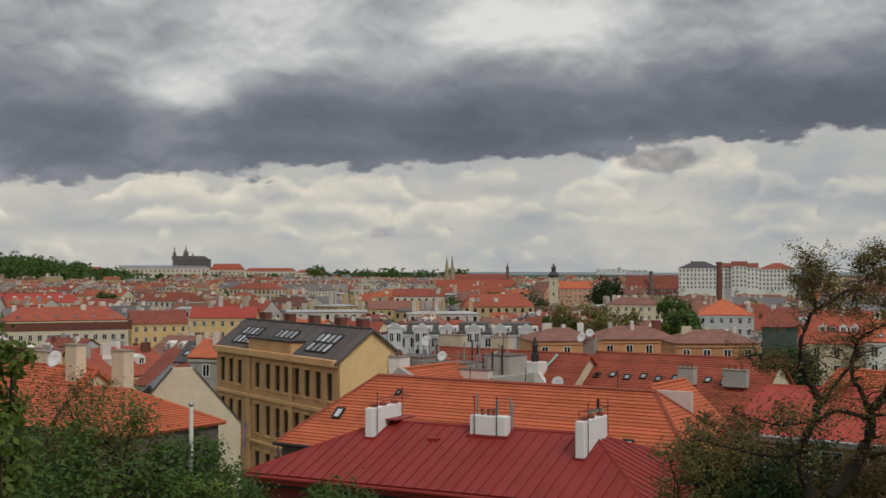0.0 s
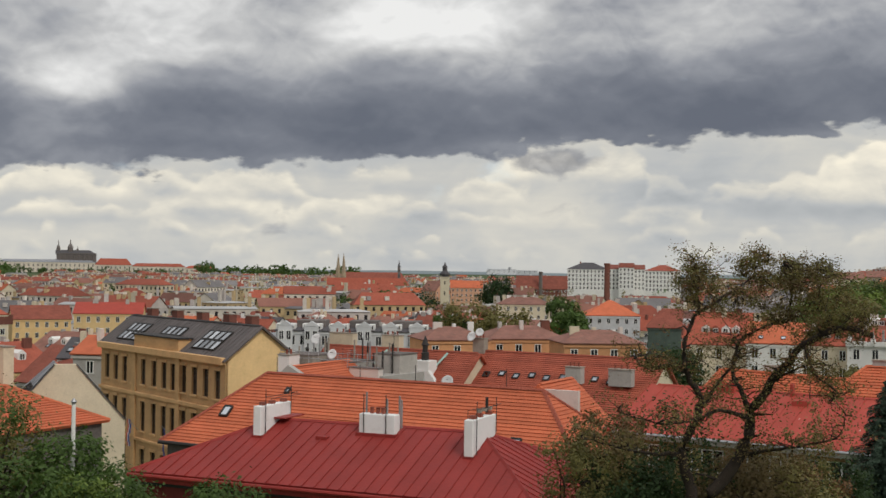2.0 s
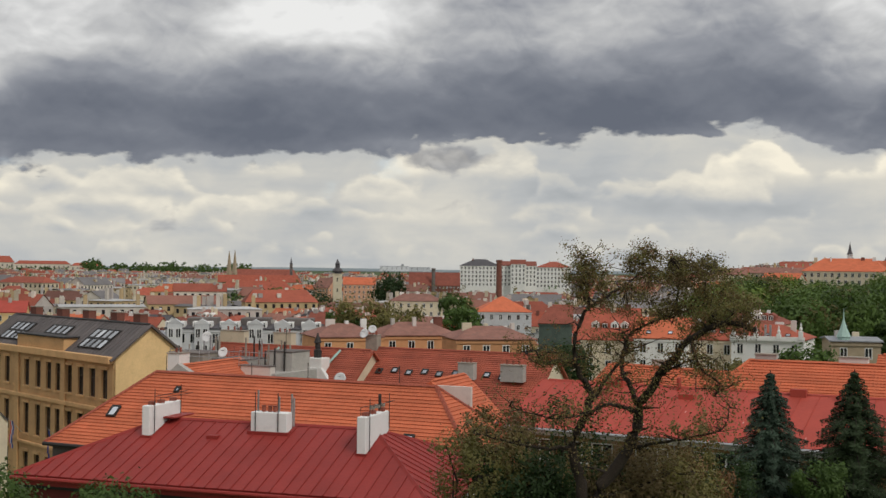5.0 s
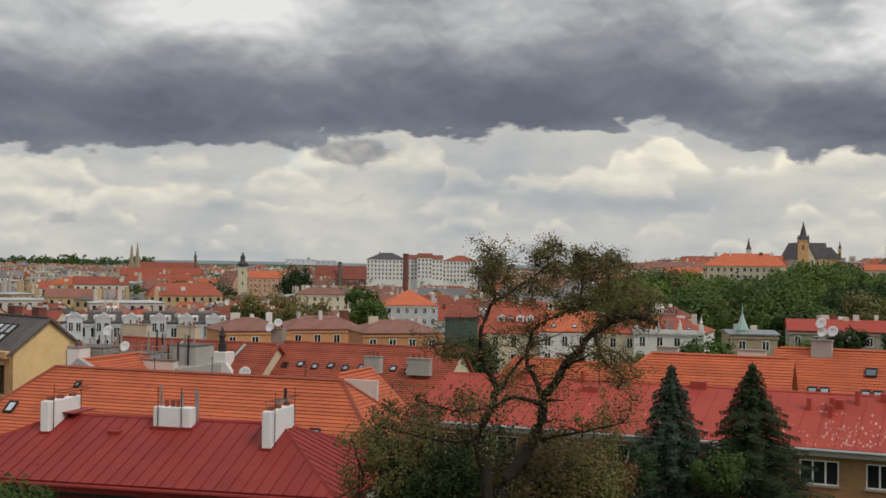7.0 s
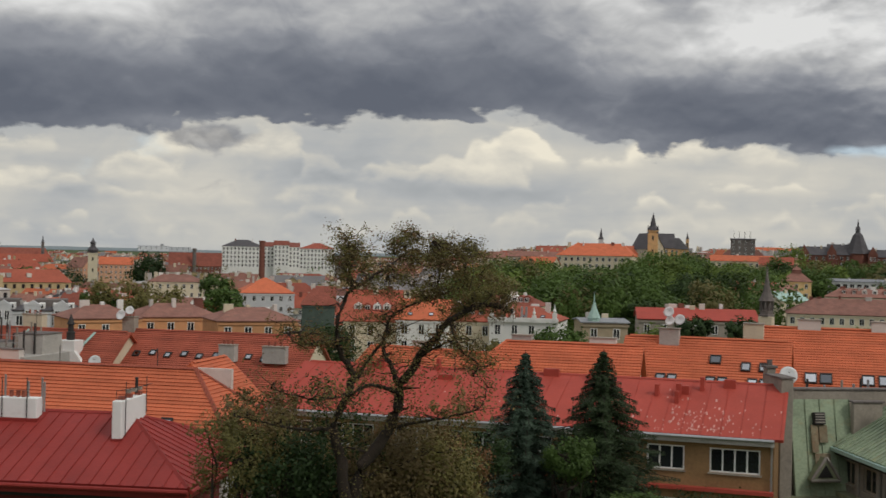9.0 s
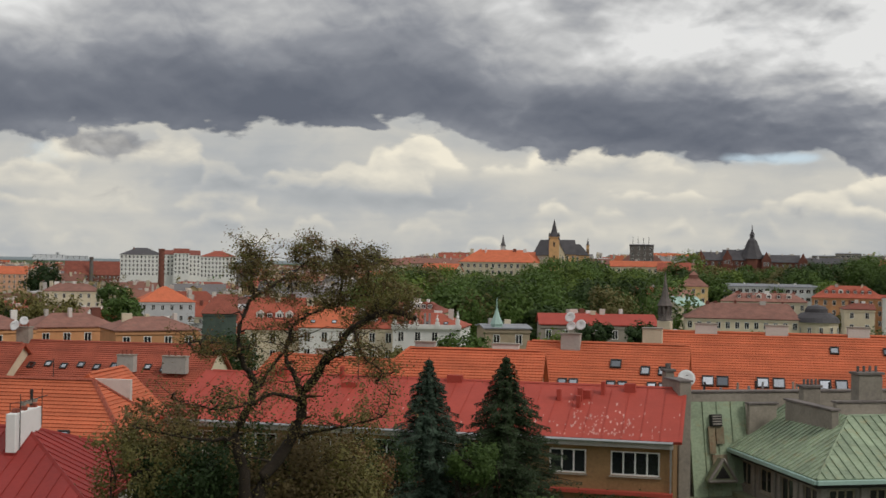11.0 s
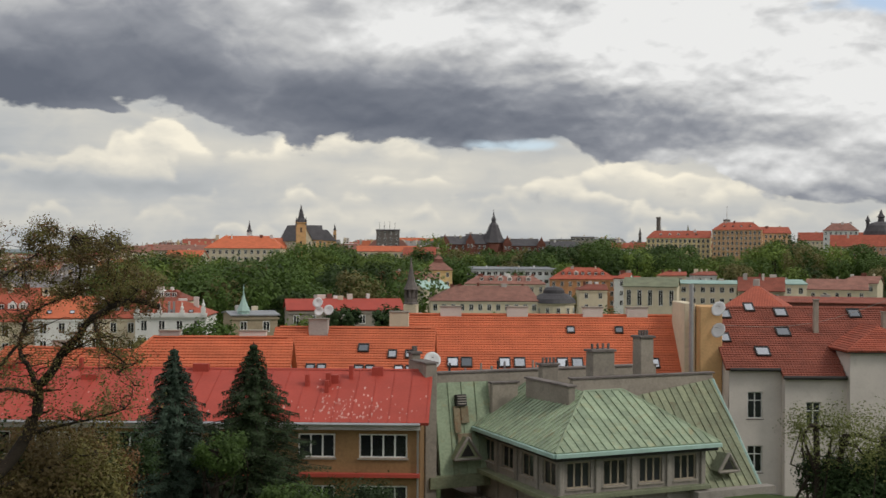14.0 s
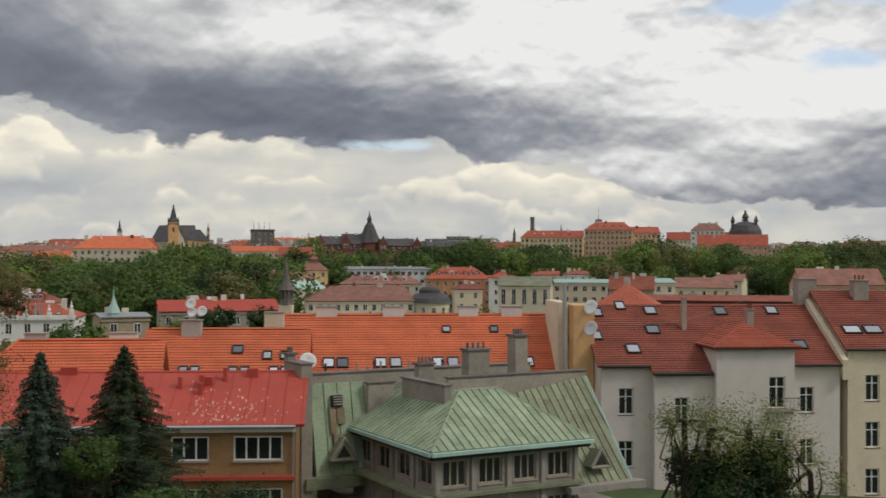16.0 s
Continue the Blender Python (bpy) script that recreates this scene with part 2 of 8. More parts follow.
TILE_ORANGE = mat("orange_clay_tile", (0.55, 0.146, 0.068), 0.8, vary=0.16, bump=0.22, tile=0.25, stain=(0.36, 0.09, 0.05, 0.35), per=0.1)
TILE_RED = mat("red_clay_tile", (0.36, 0.092, 0.055), 0.8, vary=0.22, bump=0.5, tile=0.25, stain=(0.20, 0.06, 0.045, 0.5))
TILE_BROWN = mat("brown_clay_tile", (0.25, 0.075, 0.05), 0.8, vary=0.25, bump=0.5, tile=0.25, stain=(0.12, 0.05, 0.04, 0.5))
TILE_OLD = mat("old_mottled_tile", (0.27, 0.13, 0.10), 0.85, vary=0.3, bump=0.5, stain=(0.17, 0.12, 0.1, 0.6))
METAL_RED = mat("dark_red_painted_metal", (0.275, 0.036, 0.03), 0.5, vary=0.16, bump=0.06, stain=(0.22, 0.032, 0.03, 0.5), spec=0.16, per=0.05)
METAL_FADED = mat("faded_red_painted_metal", (0.40, 0.066, 0.045), 0.66, vary=0.12, bump=0.06, stain=(0.36, 0.06, 0.05, 0.4), spec=0.25, per=0.04)
FLAKE = mat("bare_zinc_flake", (0.56, 0.3, 0.26), 0.5, vary=0.2)
COPPER = mat("green_copper_sheet", (0.28, 0.345, 0.235), 0.6, vary=0.26, bump=0.1, stain=(0.33, 0.30, 0.17, 0.75), per=0.15)
COPPER_DULL = mat("dull_streaked_copper_sheet", (0.215, 0.235, 0.15), 0.7, vary=0.3, bump=0.1, stain=(0.17, 0.13, 0.07, 0.75), per=0.2)
RUSTY = mat("rust_streaked_sheet", (0.24, 0.2, 0.13), 0.8, vary=0.35, stain=(0.2, 0.09, 0.045, 0.7))
COPPER_EDGE = mat("pale_copper_edge", (0.33, 0.47, 0.42), 0.6, vary=0.15)
BROWN_SLATE = mat("brown_grey_slate", (0.115, 0.1, 0.097), 0.7, vary=0.2, bump=0.2, tile=0.3)
SLATE = mat("dark_slate", (0.075, 0.07, 0.075), 0.6, vary=0.25, bump=0.3, tile=0.3)
GREY_ROOF = mat("grey_sheet_roof", (0.25, 0.26, 0.28), 0.6, vary=0.3, stain=(0.15, 0.13, 0.12, 0.5))
WHITE = mat("white_plaster", (0.78, 0.77, 0.74), 0.85, vary=0.06, stain=(0.6, 0.58, 0.54, 0.35), per=0.05)
CHIMNEY_WHITE = mat("white_chimney_render", (0.82, 0.82, 0.80), 0.8, vary=0.04, stain=(0.6, 0.58, 0.55, 0.3), per=0.03)
WARM_WHITE = mat("warm_white_plaster", (0.66, 0.60, 0.55), 0.85, vary=0.07, stain=(0.5, 0.45, 0.40, 0.35), per=0.05)
CREAM = mat("cream_plaster", (0.66, 0.58, 0.43), 0.85, vary=0.1, stain=(0.48, 0.41, 0.3, 0.4))
YELLOW = mat("yellow_plaster", (0.76, 0.54, 0.27), 0.85, vary=0.1, stain=(0.55, 0.38, 0.16, 0.3))
OCHRE = mat("ochre_plaster", (0.61, 0.375, 0.18), 0.85, vary=0.14, stain=(0.46, 0.27, 0.13, 0.5))
PALE_YELLOW = mat("pale_yellow_plaster", (0.70, 0.57, 0.32), 0.85, vary=0.1, stain=(0.55, 0.44, 0.25, 0.3))
TAN_ORANGE = mat("orange_tan_plaster", (0.62, 0.38, 0.21), 0.85, vary=0.12, stain=(0.5, 0.3, 0.17, 0.4))
ORANGE_WALL = mat("orange_plaster", (0.58, 0.29, 0.14), 0.85, vary=0.14, stain=(0.45, 0.2, 0.09, 0.4))
PINK_WALL = mat("salmon_plaster", (0.62, 0.36, 0.24), 0.85, vary=0.12)
BROWN_WALL = mat("brown_plaster", (0.27, 0.16, 0.075), 0.9, vary=0.2, stain=(0.17, 0.1, 0.055, 0.5))
GREY_WALL = mat("grey_plaster", (0.42, 0.40, 0.37), 0.9, vary=0.15, stain=(0.27, 0.25, 0.23, 0.5))
PALE_GREY = mat("pale_grey_plaster", (0.58, 0.59, 0.6), 0.85, vary=0.1)
STAINED = mat("stained_grey_render", (0.29, 0.265, 0.235), 0.9, vary=0.2, stain=(0.16, 0.14, 0.12, 0.6))
CONCRETE = mat("weathered_concrete", (0.31, 0.275, 0.23), 0.9, vary=0.2, stain=(0.2, 0.18, 0.16, 0.6))
DARK_STONE = mat("dark_grey_stone", (0.16, 0.14, 0.13), 0.9, vary=0.3, stain=(0.08, 0.07, 0.07, 0.5))
BRICK = mat("dark_red_brick", (0.19, 0.075, 0.055), 0.9, vary=0.25)
FAR_STONE = mat("sandstone", (0.36, 0.29, 0.20), 0.9, vary=0.2)
DARK = mat("dark_trim", (0.035, 0.032, 0.03), 0.6, vary=0.2)
WHITE_FRAME = mat("white_window_frame", (0.75, 0.75, 0.72), 0.5, vary=0.05)
STEEL = mat("galvanised_steel", (0.45, 0.45, 0.46), 0.4, metal=0.8, vary=0.15)
DISH = mat("white_dish_paint", (0.72, 0.72, 0.72), 0.4, vary=0.05)
GLASS = mat("dark_window_glass", (0.018, 0.02, 0.024), 0.07, vary=0.2, bump=0, spec=0.6, per=0.5)
SKYGLASS = mat("skylight_glass", (0.5, 0.53, 0.57), 0.12, metal=1.0, vary=0.1, bump=0, spec=1.0, per=0.65)
BARK = mat("dark_bark", (0.036, 0.027, 0.02), 0.95, vary=0.35, scale=4, bump=0.8)
GRASS = mat("grassy_ground", (0.06, 0.09, 0.03), 0.95, vary=0.4, scale=0.1, stain=(0.1, 0.085, 0.055, 0.6))
GREEN_NET = mat("green_scaffold_net", (0.075, 0.1, 0.085), 0.9, vary=0.3)


def leaf_mat(name, base, k=0.16, scale=0.6):
    m = mat(name, base, 0.6, vary=0.38, scale=scale, bump=0, island=k, per=0.15, spec=0.25)
    nt = m.node_tree
    bs = nt.nodes["Principled BSDF"]
    bs.inputs["Subsurface Weight"].default_value = 0.0
    tr = nd(nt, "ShaderNodeBsdfTranslucent")
    nt.links.new(bs.inputs["Base Color"].links[0].from_socket, tr.inputs[0])
    mx = nd(nt, "ShaderNodeMixShader")
    mx.inputs[0].default_value = 0.3
    nt.links.new(bs.outputs[0], mx.inputs[1])
    nt.links.new(tr.outputs[0], mx.inputs[2])
    nt.links.new(mx.outputs[0], nt.nodes["Material Output"].inputs[0])
    return m


LEAF = leaf_mat("green_leaf", (0.075, 0.13, 0.03))
LEAF_FRESH = leaf_mat("fresh_green_leaf", (0.14, 0.20, 0.04))
LEAF_DARK = leaf_mat("dark_green_leaf", (0.035, 0.065, 0.02))
LEAF_OLIVE = leaf_mat("olive_leaf", (0.18, 0.165, 0.055))
LEAF_AIRY = leaf_mat("young_yellow_green_leaf", (0.17, 0.19, 0.065))
LEAF_BROWN = leaf_mat("brown_green_leaf", (0.155, 0.115, 0.05))
LEAF_RUST = leaf_mat("rust_brown_leaf", (0.19, 0.10, 0.045))
NEEDLE = leaf_mat("blue_green_needle", (0.055, 0.088, 0.06))
WOOD_GREEN = leaf_mat("woodland_green_leaf", (0.098, 0.16, 0.038), 0.12, 0.16)
WOOD_DARK = leaf_mat("woodland_dark_leaf", (0.055, 0.092, 0.028), 0.12, 0.16)
WOOD_FRESH = leaf_mat("woodland_fresh_leaf", (0.165, 0.235, 0.05), 0.12, 0.16)
WOOD_OLIVE = leaf_mat("woodland_olive_leaf", (0.17, 0.155, 0.06), 0.12, 0.16)
BLOSSOM = leaf_mat("white_blossom", (0.6, 0.58, 0.5))

# ---------------------------------------------------------------- geometry helpers


def bear(az, r, el=None, z=None):
    """A place by bearing (degrees right of straight ahead), distance and elevation (or height)."""
    a = radians(az)
    return Vector((r * math.sin(a), r * math.cos(a), z if z is not None else EYE + r * math.tan(radians(el))))


def smooth(a, b, v):
    u = min(1.0, max(0.0, (v - a) / (b - a)))
    return u * u * (3 - 2 * u)


def land(x, y):
    """Height of the ground."""
    r, az = math.hypot(x, y), math.degrees(math.atan2(x, y))
    z = 28.4 - 1.6 * smooth(2.5, 4, r) - 8.0 * smooth(4, 24, r) - 5.0 * smooth(22, 60, r) - 7.5 * smooth(60, 150, r) - 6.3 * smooth(130, 260, r)
    right = smooth(19, 27, az) * (1 - smooth(120, 150, az))
    z += right * (6 * smooth(190, 300, r) + 13 * smooth(300, 640, r) + 3 * smooth(650, 1500, r))
    z -= 9 * smooth(33, 40, az) * (1 - smooth(120, 150, az)) * smooth(190, 300, r) * (1 - smooth(420, 640, r))
    left = smooth(-14.0, -20.5, az) if az > -60 else 1.0
    z += left * 40 * smooth(1700, 2600, r) * (1 - smooth(3000, 4200, r))
    z += 9 * smooth(2600, 3300, r) * (1 - smooth(-8, -3, az)) * (1 if az > -60 else 0)
    z += 22 * smooth(2600, 4500, r)
    return z + 0.8 * noise.noise((x / 90, y / 90, 0)) * smooth(30, 120, r)


def obj(name, verts, faces, material, parent=None, label="", m=None, smooth_shade=False):
    me = bpy.data.meshes.new(name)
    me.from_pydata([tuple(v) for v in verts], [], faces)
    me.materials.append(material)
    if smooth_shade:
        me.polygons.foreach_set("use_smooth", [True] * len(me.polygons))
    return link(name, me, parent, label, m)


def link(name, me, parent=None, label="", m=None):
    ob = new(name, me)
    if parent is not None:
        ob.parent = parent
    if m is not None:
        ob.matrix_basis = m
    if label:
        ob["label"] = label
    return ob


def part(name, bm, material, parent, label="", m=None):
    me = bpy.data.meshes.new(name)
    bm.normal_update()
    bm.to_mesh(me)
    bm.free()
    me.materials.append(material)
    return link(name, me, parent, label, m)


def thing(name, m, label, category, group="", kind=""):
    ob = new(name)
    ob.empty_display_size = 0.3
    ob.matrix_world = m
    return tagged(ob, label, category, group, kind)


def box_data(x0, x1, y0, y1, z0, z1, bevel=0.0):
    """Verts and faces of a box; bevel chamfers its upright and upper edges."""
    if bevel <= 0:
        v = [(x0, y0, z0), (x1, y0, z0), (x1, y1, z0), (x0, y1, z0), (x0, y0, z1), (x1, y0, z1), (x1, y1, z1), (x0, y1, z1)]
        return v, [(0, 3, 2, 1), (4, 5, 6, 7), (0, 1, 5, 4), (1, 2, 6, 5), (2, 3, 7, 6), (3, 0, 4, 7)]
    b = bevel

    def ring(z, s):
        return [(x0 + b + s, y0 + s, z), (x1 - b - s, y0 + s, z), (x1 - s, y0 + b + s, z), (x1 - s, y1 - b - s, z), (x1 - b - s, y1 - s, z), (x0 + b + s, y1 - s, z), (x0 + s, y1 - b - s, z), (x0 + s, y0 + b + s, z)]
    v = ring(z0, 0) + ring(z1 - b, 0) + ring(z1, b * 0.7)
    f = [tuple(range(7, -1, -1)), tuple(range(16, 24))]
    for k in (0, 8):
        f += [(k + i, k + (i + 1) % 8, k + 8 + (i + 1) % 8, k + 8 + i) for i in range(8)]
    return v, f


class Soup:
    """Verts and faces gathered into one mesh."""

    def __init__(self):
        self.v, self.f = [], []

    def add(self, v, f, m=None):
        k = len(self.v)
        self.v += [m @ Vector(p) for p in v] if m is not None else list(v)
        self.f += [tuple(i + k for i in q) for q in f]
        return self

    def box(self, *a, m=None, bevel=0.0):
        return self.add(*box_data(*a, bevel=bevel), m=m)

    def tube(self, pts, radii, n=7):
        """A round tapering tube along points."""
        k = len(self.v)
        pts = [Vector(p) for p in pts]
        for i, p in enumerate(pts):
            d = (pts[min(i + 1, len(pts) - 1)] - pts[max(i - 1, 0)]).normalized()
            a = d.orthogonal().normalized() if abs(d.z) > 0.95 else d.cross(Vector((0, 0, 1))).normalized()
            b = d.cross(a)
            for j in range(n):
                t = 2 * math.pi * j / n
                self.v.append(p + (a * math.cos(t) + b * math.sin(t)) * radii[i])
        for i in range(len(pts) - 1):
            for j in range(n):
                self.f.append((k + i * n + j, k + i * n + (j + 1) % n, k + (i + 1) * n + (j + 1) % n, k + (i + 1) * n + j))
        self.f.append(tuple(k + j for j in range(n - 1, -1, -1)))
        self.f.append(tuple(k + (len(pts) - 1) * n + j for j in range(n)))
        return self

    def lathe(self, prof, n=16, c=(0, 0)):
        """Rings of (radius, z)."""
        k = len(self.v)
        for r, z in prof:
            for j in range(n):
                t = 2 * math.pi * (j + 0.5) / n
                self.v.append((c[0] + r * math.cos(t), c[1] + r * math.sin(t), z))
        for i in range(len(prof) - 1):
            for j in range(n):
                self.f.append((k + i * n + j, k + i * n + (j + 1) % n, k + (i + 1) * n + (j + 1) % n, k + (i + 1) * n + j))
        self.f.append(tuple(k + (len(prof) - 1) * n + j for j in range(n)))
        return self

    def welded(self):
        """Shares corners that lie in one place."""
        seen, idx, v = {}, [], []
        for p in self.v:
            k = (round(p[0], 4), round(p[1], 4), round(p[2], 4))
            if k not in seen:
                seen[k] = len(v)
                v.append(p)
            idx.append(seen[k])
        self.v, self.f = v, [tuple(idx[i] for i in q) for q in self.f]
        return self

    def out(self, name, material, parent=None, label="", m=None, smooth_shade=False):
        return obj(name, self.v, self.f, material, parent, label, m, smooth_shade)


def cut(poly, axis, lo, hi):
    """A flat polygon clipped to lo..hi along one axis."""
    for s, lim in ((1, lo), (-1, -hi)):
        res = []
        for i, p in enumerate(poly):
            q = poly[(i + 1) % len(poly)]
            a, b = s * p[axis] - lim, s * q[axis] - lim
            if a >= 0:
                res.append(p)
            if (a >= 0) != (b >= 0):
                t = a / (a - b)
                res.append((p[0] + (q[0] - p[0]) * t, p[1] + (q[1] - p[1]) * t))
        poly = res
        if len(poly) < 3:
            return []
    return poly


def slope_frame(corners):
    """The frame of a roof slope: x along the eave, y up the slope, z outwards; and its corners in it."""
    c = [Vector(p) for p in corners]
    n = (c[1] - c[0]).cross(c[2] - c[0]).normalized()
    if n.z < 0:
        n = -n
    up = (Vector((0, 0, 1)) - n * n.z).normalized()
    ux = up.cross(n).normalized()
    o = min(c, key=lambda p: p.z)
    m = Matrix((ux, up, n)).transposed().to_4x4()
    m.translation = o
    inv = m.inverted()
    flat = [(inv @ p) for p in c]
    flat = [(p.x, p.y) for p in flat]
    area = sum(a[0] * b[1] - b[0] * a[1] for a, b in zip(flat, flat[1:] + flat[:1]))
    return m, flat if area > 0 else flat[::-1]


def prism(poly, z0, z1):
    """A flat polygon as a slab from z0 to z1 (numbers, or a function of the second coordinate)."""
    n = len(poly)
    h0 = z0 if callable(z0) else (lambda p: z0)
    h1 = z1 if callable(z1) else (lambda p: z1)
    v = [(p[0], p[1], h0(p)) for p in poly] + [(p[0], p[1], h1(p)) for p in poly]
    f = [tuple(range(n - 1, -1, -1)), tuple(range(n, 2 * n))] + [(i, (i + 1) % n, n + (i + 1) % n, n + i) for i in range(n)]
    return v, f


def slope(house, corners, material, style="plain", step=0.3, label="", sheet=99.0):
    """One roof slope. tile: overlapping courses; metal: sheet panels with standing seams."""
    m, flat = slope_frame(corners)
    lo, hi = min(p[1] for p in flat), max(p[1] for p in flat)
    x0, x1 = min(p[0] for p in flat), max(p[0] for p in flat)
    base = Soup().add(*prism(flat, -0.16, 0.0)).out("roof_slope", material, house, label, m)
    if style == "tile":
        k = 0
        while lo + k * step < hi:
            a = lo + k * step
            p = cut(flat, 1, a, min(a + step, hi))
            if p:
                Soup().add(*prism(p, 0.004, lambda q, a=a: 0.062 - 0.052 * (q[1] - a) / step)).out("tile_course", material, base)
            k += 1
    elif style == "metal":
        k = 0
        while x0 + k * step < x1:
            a = x0 + k * step
            strip = cut(flat, 0, a + 0.004, min(a + step, x1) - 0.004)
            y = lo - (sheet * 0.5 if k % 2 else 0.0)
            while strip and y < hi:
                p = cut(strip, 1, y + 0.014, y + sheet - 0.014) if sheet < 50 else strip
                if p:
                    s = Soup().add(*prism(p, 0.003, 0.012))
                    rib = cut(p, 0, a, a + (0.035 if sheet > 50 else 0.045))
                    if rib:
                        s.add(*prism(rib, 0.012, 0.05 if sheet > 50 else 0.085))
                    s.out("roof_panel", material, base)
                y += sheet
            k += 1
    return base


def skylight_mesh(w=0.8, h=1.1):
    key = ("sky", w, h)
    if key not in MATS:
        t = 0.1
        s = plate(w, h, [(t, t, w - 2 * t, h - 2 * t)], 0.17)
        s.v = [(p[0] - w / 2, p[2], 0.17 - p[1]) for p in s.v]
        f = bpy.data.meshes.new("skylight_frame")
        f.from_pydata([tuple(v) for v in s.v], [], s.f)
        f.materials.append(DARK)
        g = bpy.data.meshes.new("skylight_pane")
        v, q = box_data(-w / 2 + t, w / 2 - t, t, h - t, 0.05, 0.12)
        g.from_pydata(v, [], q)
        g.materials.append(SKYGLASS)
        MATS[key] = (f, g)
    return MATS[key]


def skylight(base, x, y, w=0.8, h=1.1):
    """A roof window on a slope, in the slope's frame."""
    f, g = skylight_mesh(w, h)
    fr = link("skylight", f, base, "dark-framed roof window", pose(x, y, 0.03))
    link("pane", g, fr)
    return fr


def window_mesh(w, h, lights=2, frame=None, bars=1):
    frame = frame or WHITE_FRAME
    key = ("win", w, h, lights, frame.name, bars)
    if key not in MATS:
        t = min(0.09, w * 0.1)
        cw = (w - t) / lights - t
        rows = ((t, h * 0.66 - t), (h * 0.66 + t * 0.8, h - t - h * 0.66 - t * 0.8)) if bars else ((t, h - 2 * t),)
        s = plate(w, h, [(t + i * (cw + t), z, cw, hh) for i in range(lights) for z, hh in rows], 0.1)
        s.v = [(p[0] - w / 2, p[1] - 0.05, p[2]) for p in s.v]
        a = bpy.data.meshes.new("window_frame")
        a.from_pydata([tuple(v) for v in s.v], [], s.f)
        a.materials.append(frame)
        g = bpy.data.meshes.new("window_pane")
        v, q = box_data(-w / 2 + t, w / 2 - t, -0.01, 0.01, t, h - t)
        g.from_pydata(v, [], q)
        g.materials.append(GLASS)
        MATS[key] = (a, g)
    return MATS[key]


def window(parent, m, w, h, lights=2, frame=None, bars=1, sill=None):
    """A glazed window, its sill at the pose m, looking along -y."""
    a, g = window_mesh(w, h, lights, frame, bars)
    fr = link("window", a, parent, "", m)
    link("pane", g, fr)
    if sill:
        Soup().box(-w / 2 - 0.08, w / 2 + 0.08, -0.24, 0.05, -0.09, -0.01).out("sill", sill, fr)
    return fr


def plate(w, h, holes, thick):
    """An upright plate with rectangular openings (x, z, width, height) through it, front at y = 0, back at y = thick; one joined skin."""
    xs = sorted({0.0, w, *[v for o in holes for v in (o[0], o[0] + o[2])]})
    zs = sorted({0.0, h, *[v for o in holes for v in (o[1], o[1] + o[3])]})
    s = Soup()

    def solid(i, j):
        if i < 0 or j < 0 or i >= len(xs) - 1 or j >= len(zs) - 1:
            return False
        x, z = (xs[i] + xs[i + 1]) / 2, (zs[j] + zs[j + 1]) / 2
        return not any(o[0] < x < o[0] + o[2] and o[1] < z < o[1] + o[3] for o in holes)
    for i in range(len(xs) - 1):
        for j in range(len(zs) - 1):
            if not solid(i, j):
                continue
            a, b, c, d = xs[i], xs[i + 1], zs[j], zs[j + 1]
            s.add([(a, 0, c), (b, 0, c), (b, 0, d), (a, 0, d)], [(0, 1, 2, 3)])
            s.add([(a, thick, c), (b, thick, c), (b, thick, d), (a, thick, d)], [(3, 2, 1, 0)])
            for di, dj, e0, e1 in ((-1, 0, (a, d), (a, c)), (1, 0, (b, c), (b, d)), (0, -1, (a, c), (b, c)), (0, 1, (b, d), (a, d))):
                if not solid(i + di, j + dj):
                    s.add([(e0[0], 0, e0[1]), (e1[0], 0, e1[1]), (e1[0], thick, e1[1]), (e0[0], thick, e0[1])], [(3, 2, 1, 0)])
    return s.welded()


def facade(parent, m, w, h, holes, material, thick=0.3, name="wall", label=""):
    """A wall w long and h high with real openings, its outer face at y = 0, looking along -y."""
    return plate(w, h, holes, thick).out(name, material, parent, label, m)


def hip_planes(L, W, ze, zr, hl, hr, over=0.4):
    """Slopes of a roof L x W about the origin, ridge along x; hl, hr: the run of the hip at each end (0: gable)."""
    a, b = L / 2 + over, W / 2 + over
    r0, r1 = -L / 2 + hl - (over if hl == 0 else 0), L / 2 - hr + (over if hr == 0 else 0)
    drop = (zr - ze) / (W / 2) * over
    e = ze - drop
    front = [(-a, -b, e), (a, -b, e), (r1, 0, zr), (r0, 0, zr)]
    back = [(a, b, e), (-a, b, e), (r0, 0, zr), (r1, 0, zr)]
    res = [front, back]
    if hr > 0:
        res.append([(a, -b, e), (a, b, e), (r1, 0, zr)])
    if hl > 0:
        res.append([(-a, b, e), (-a, -b, e), (r0, 0, zr)])
    return res


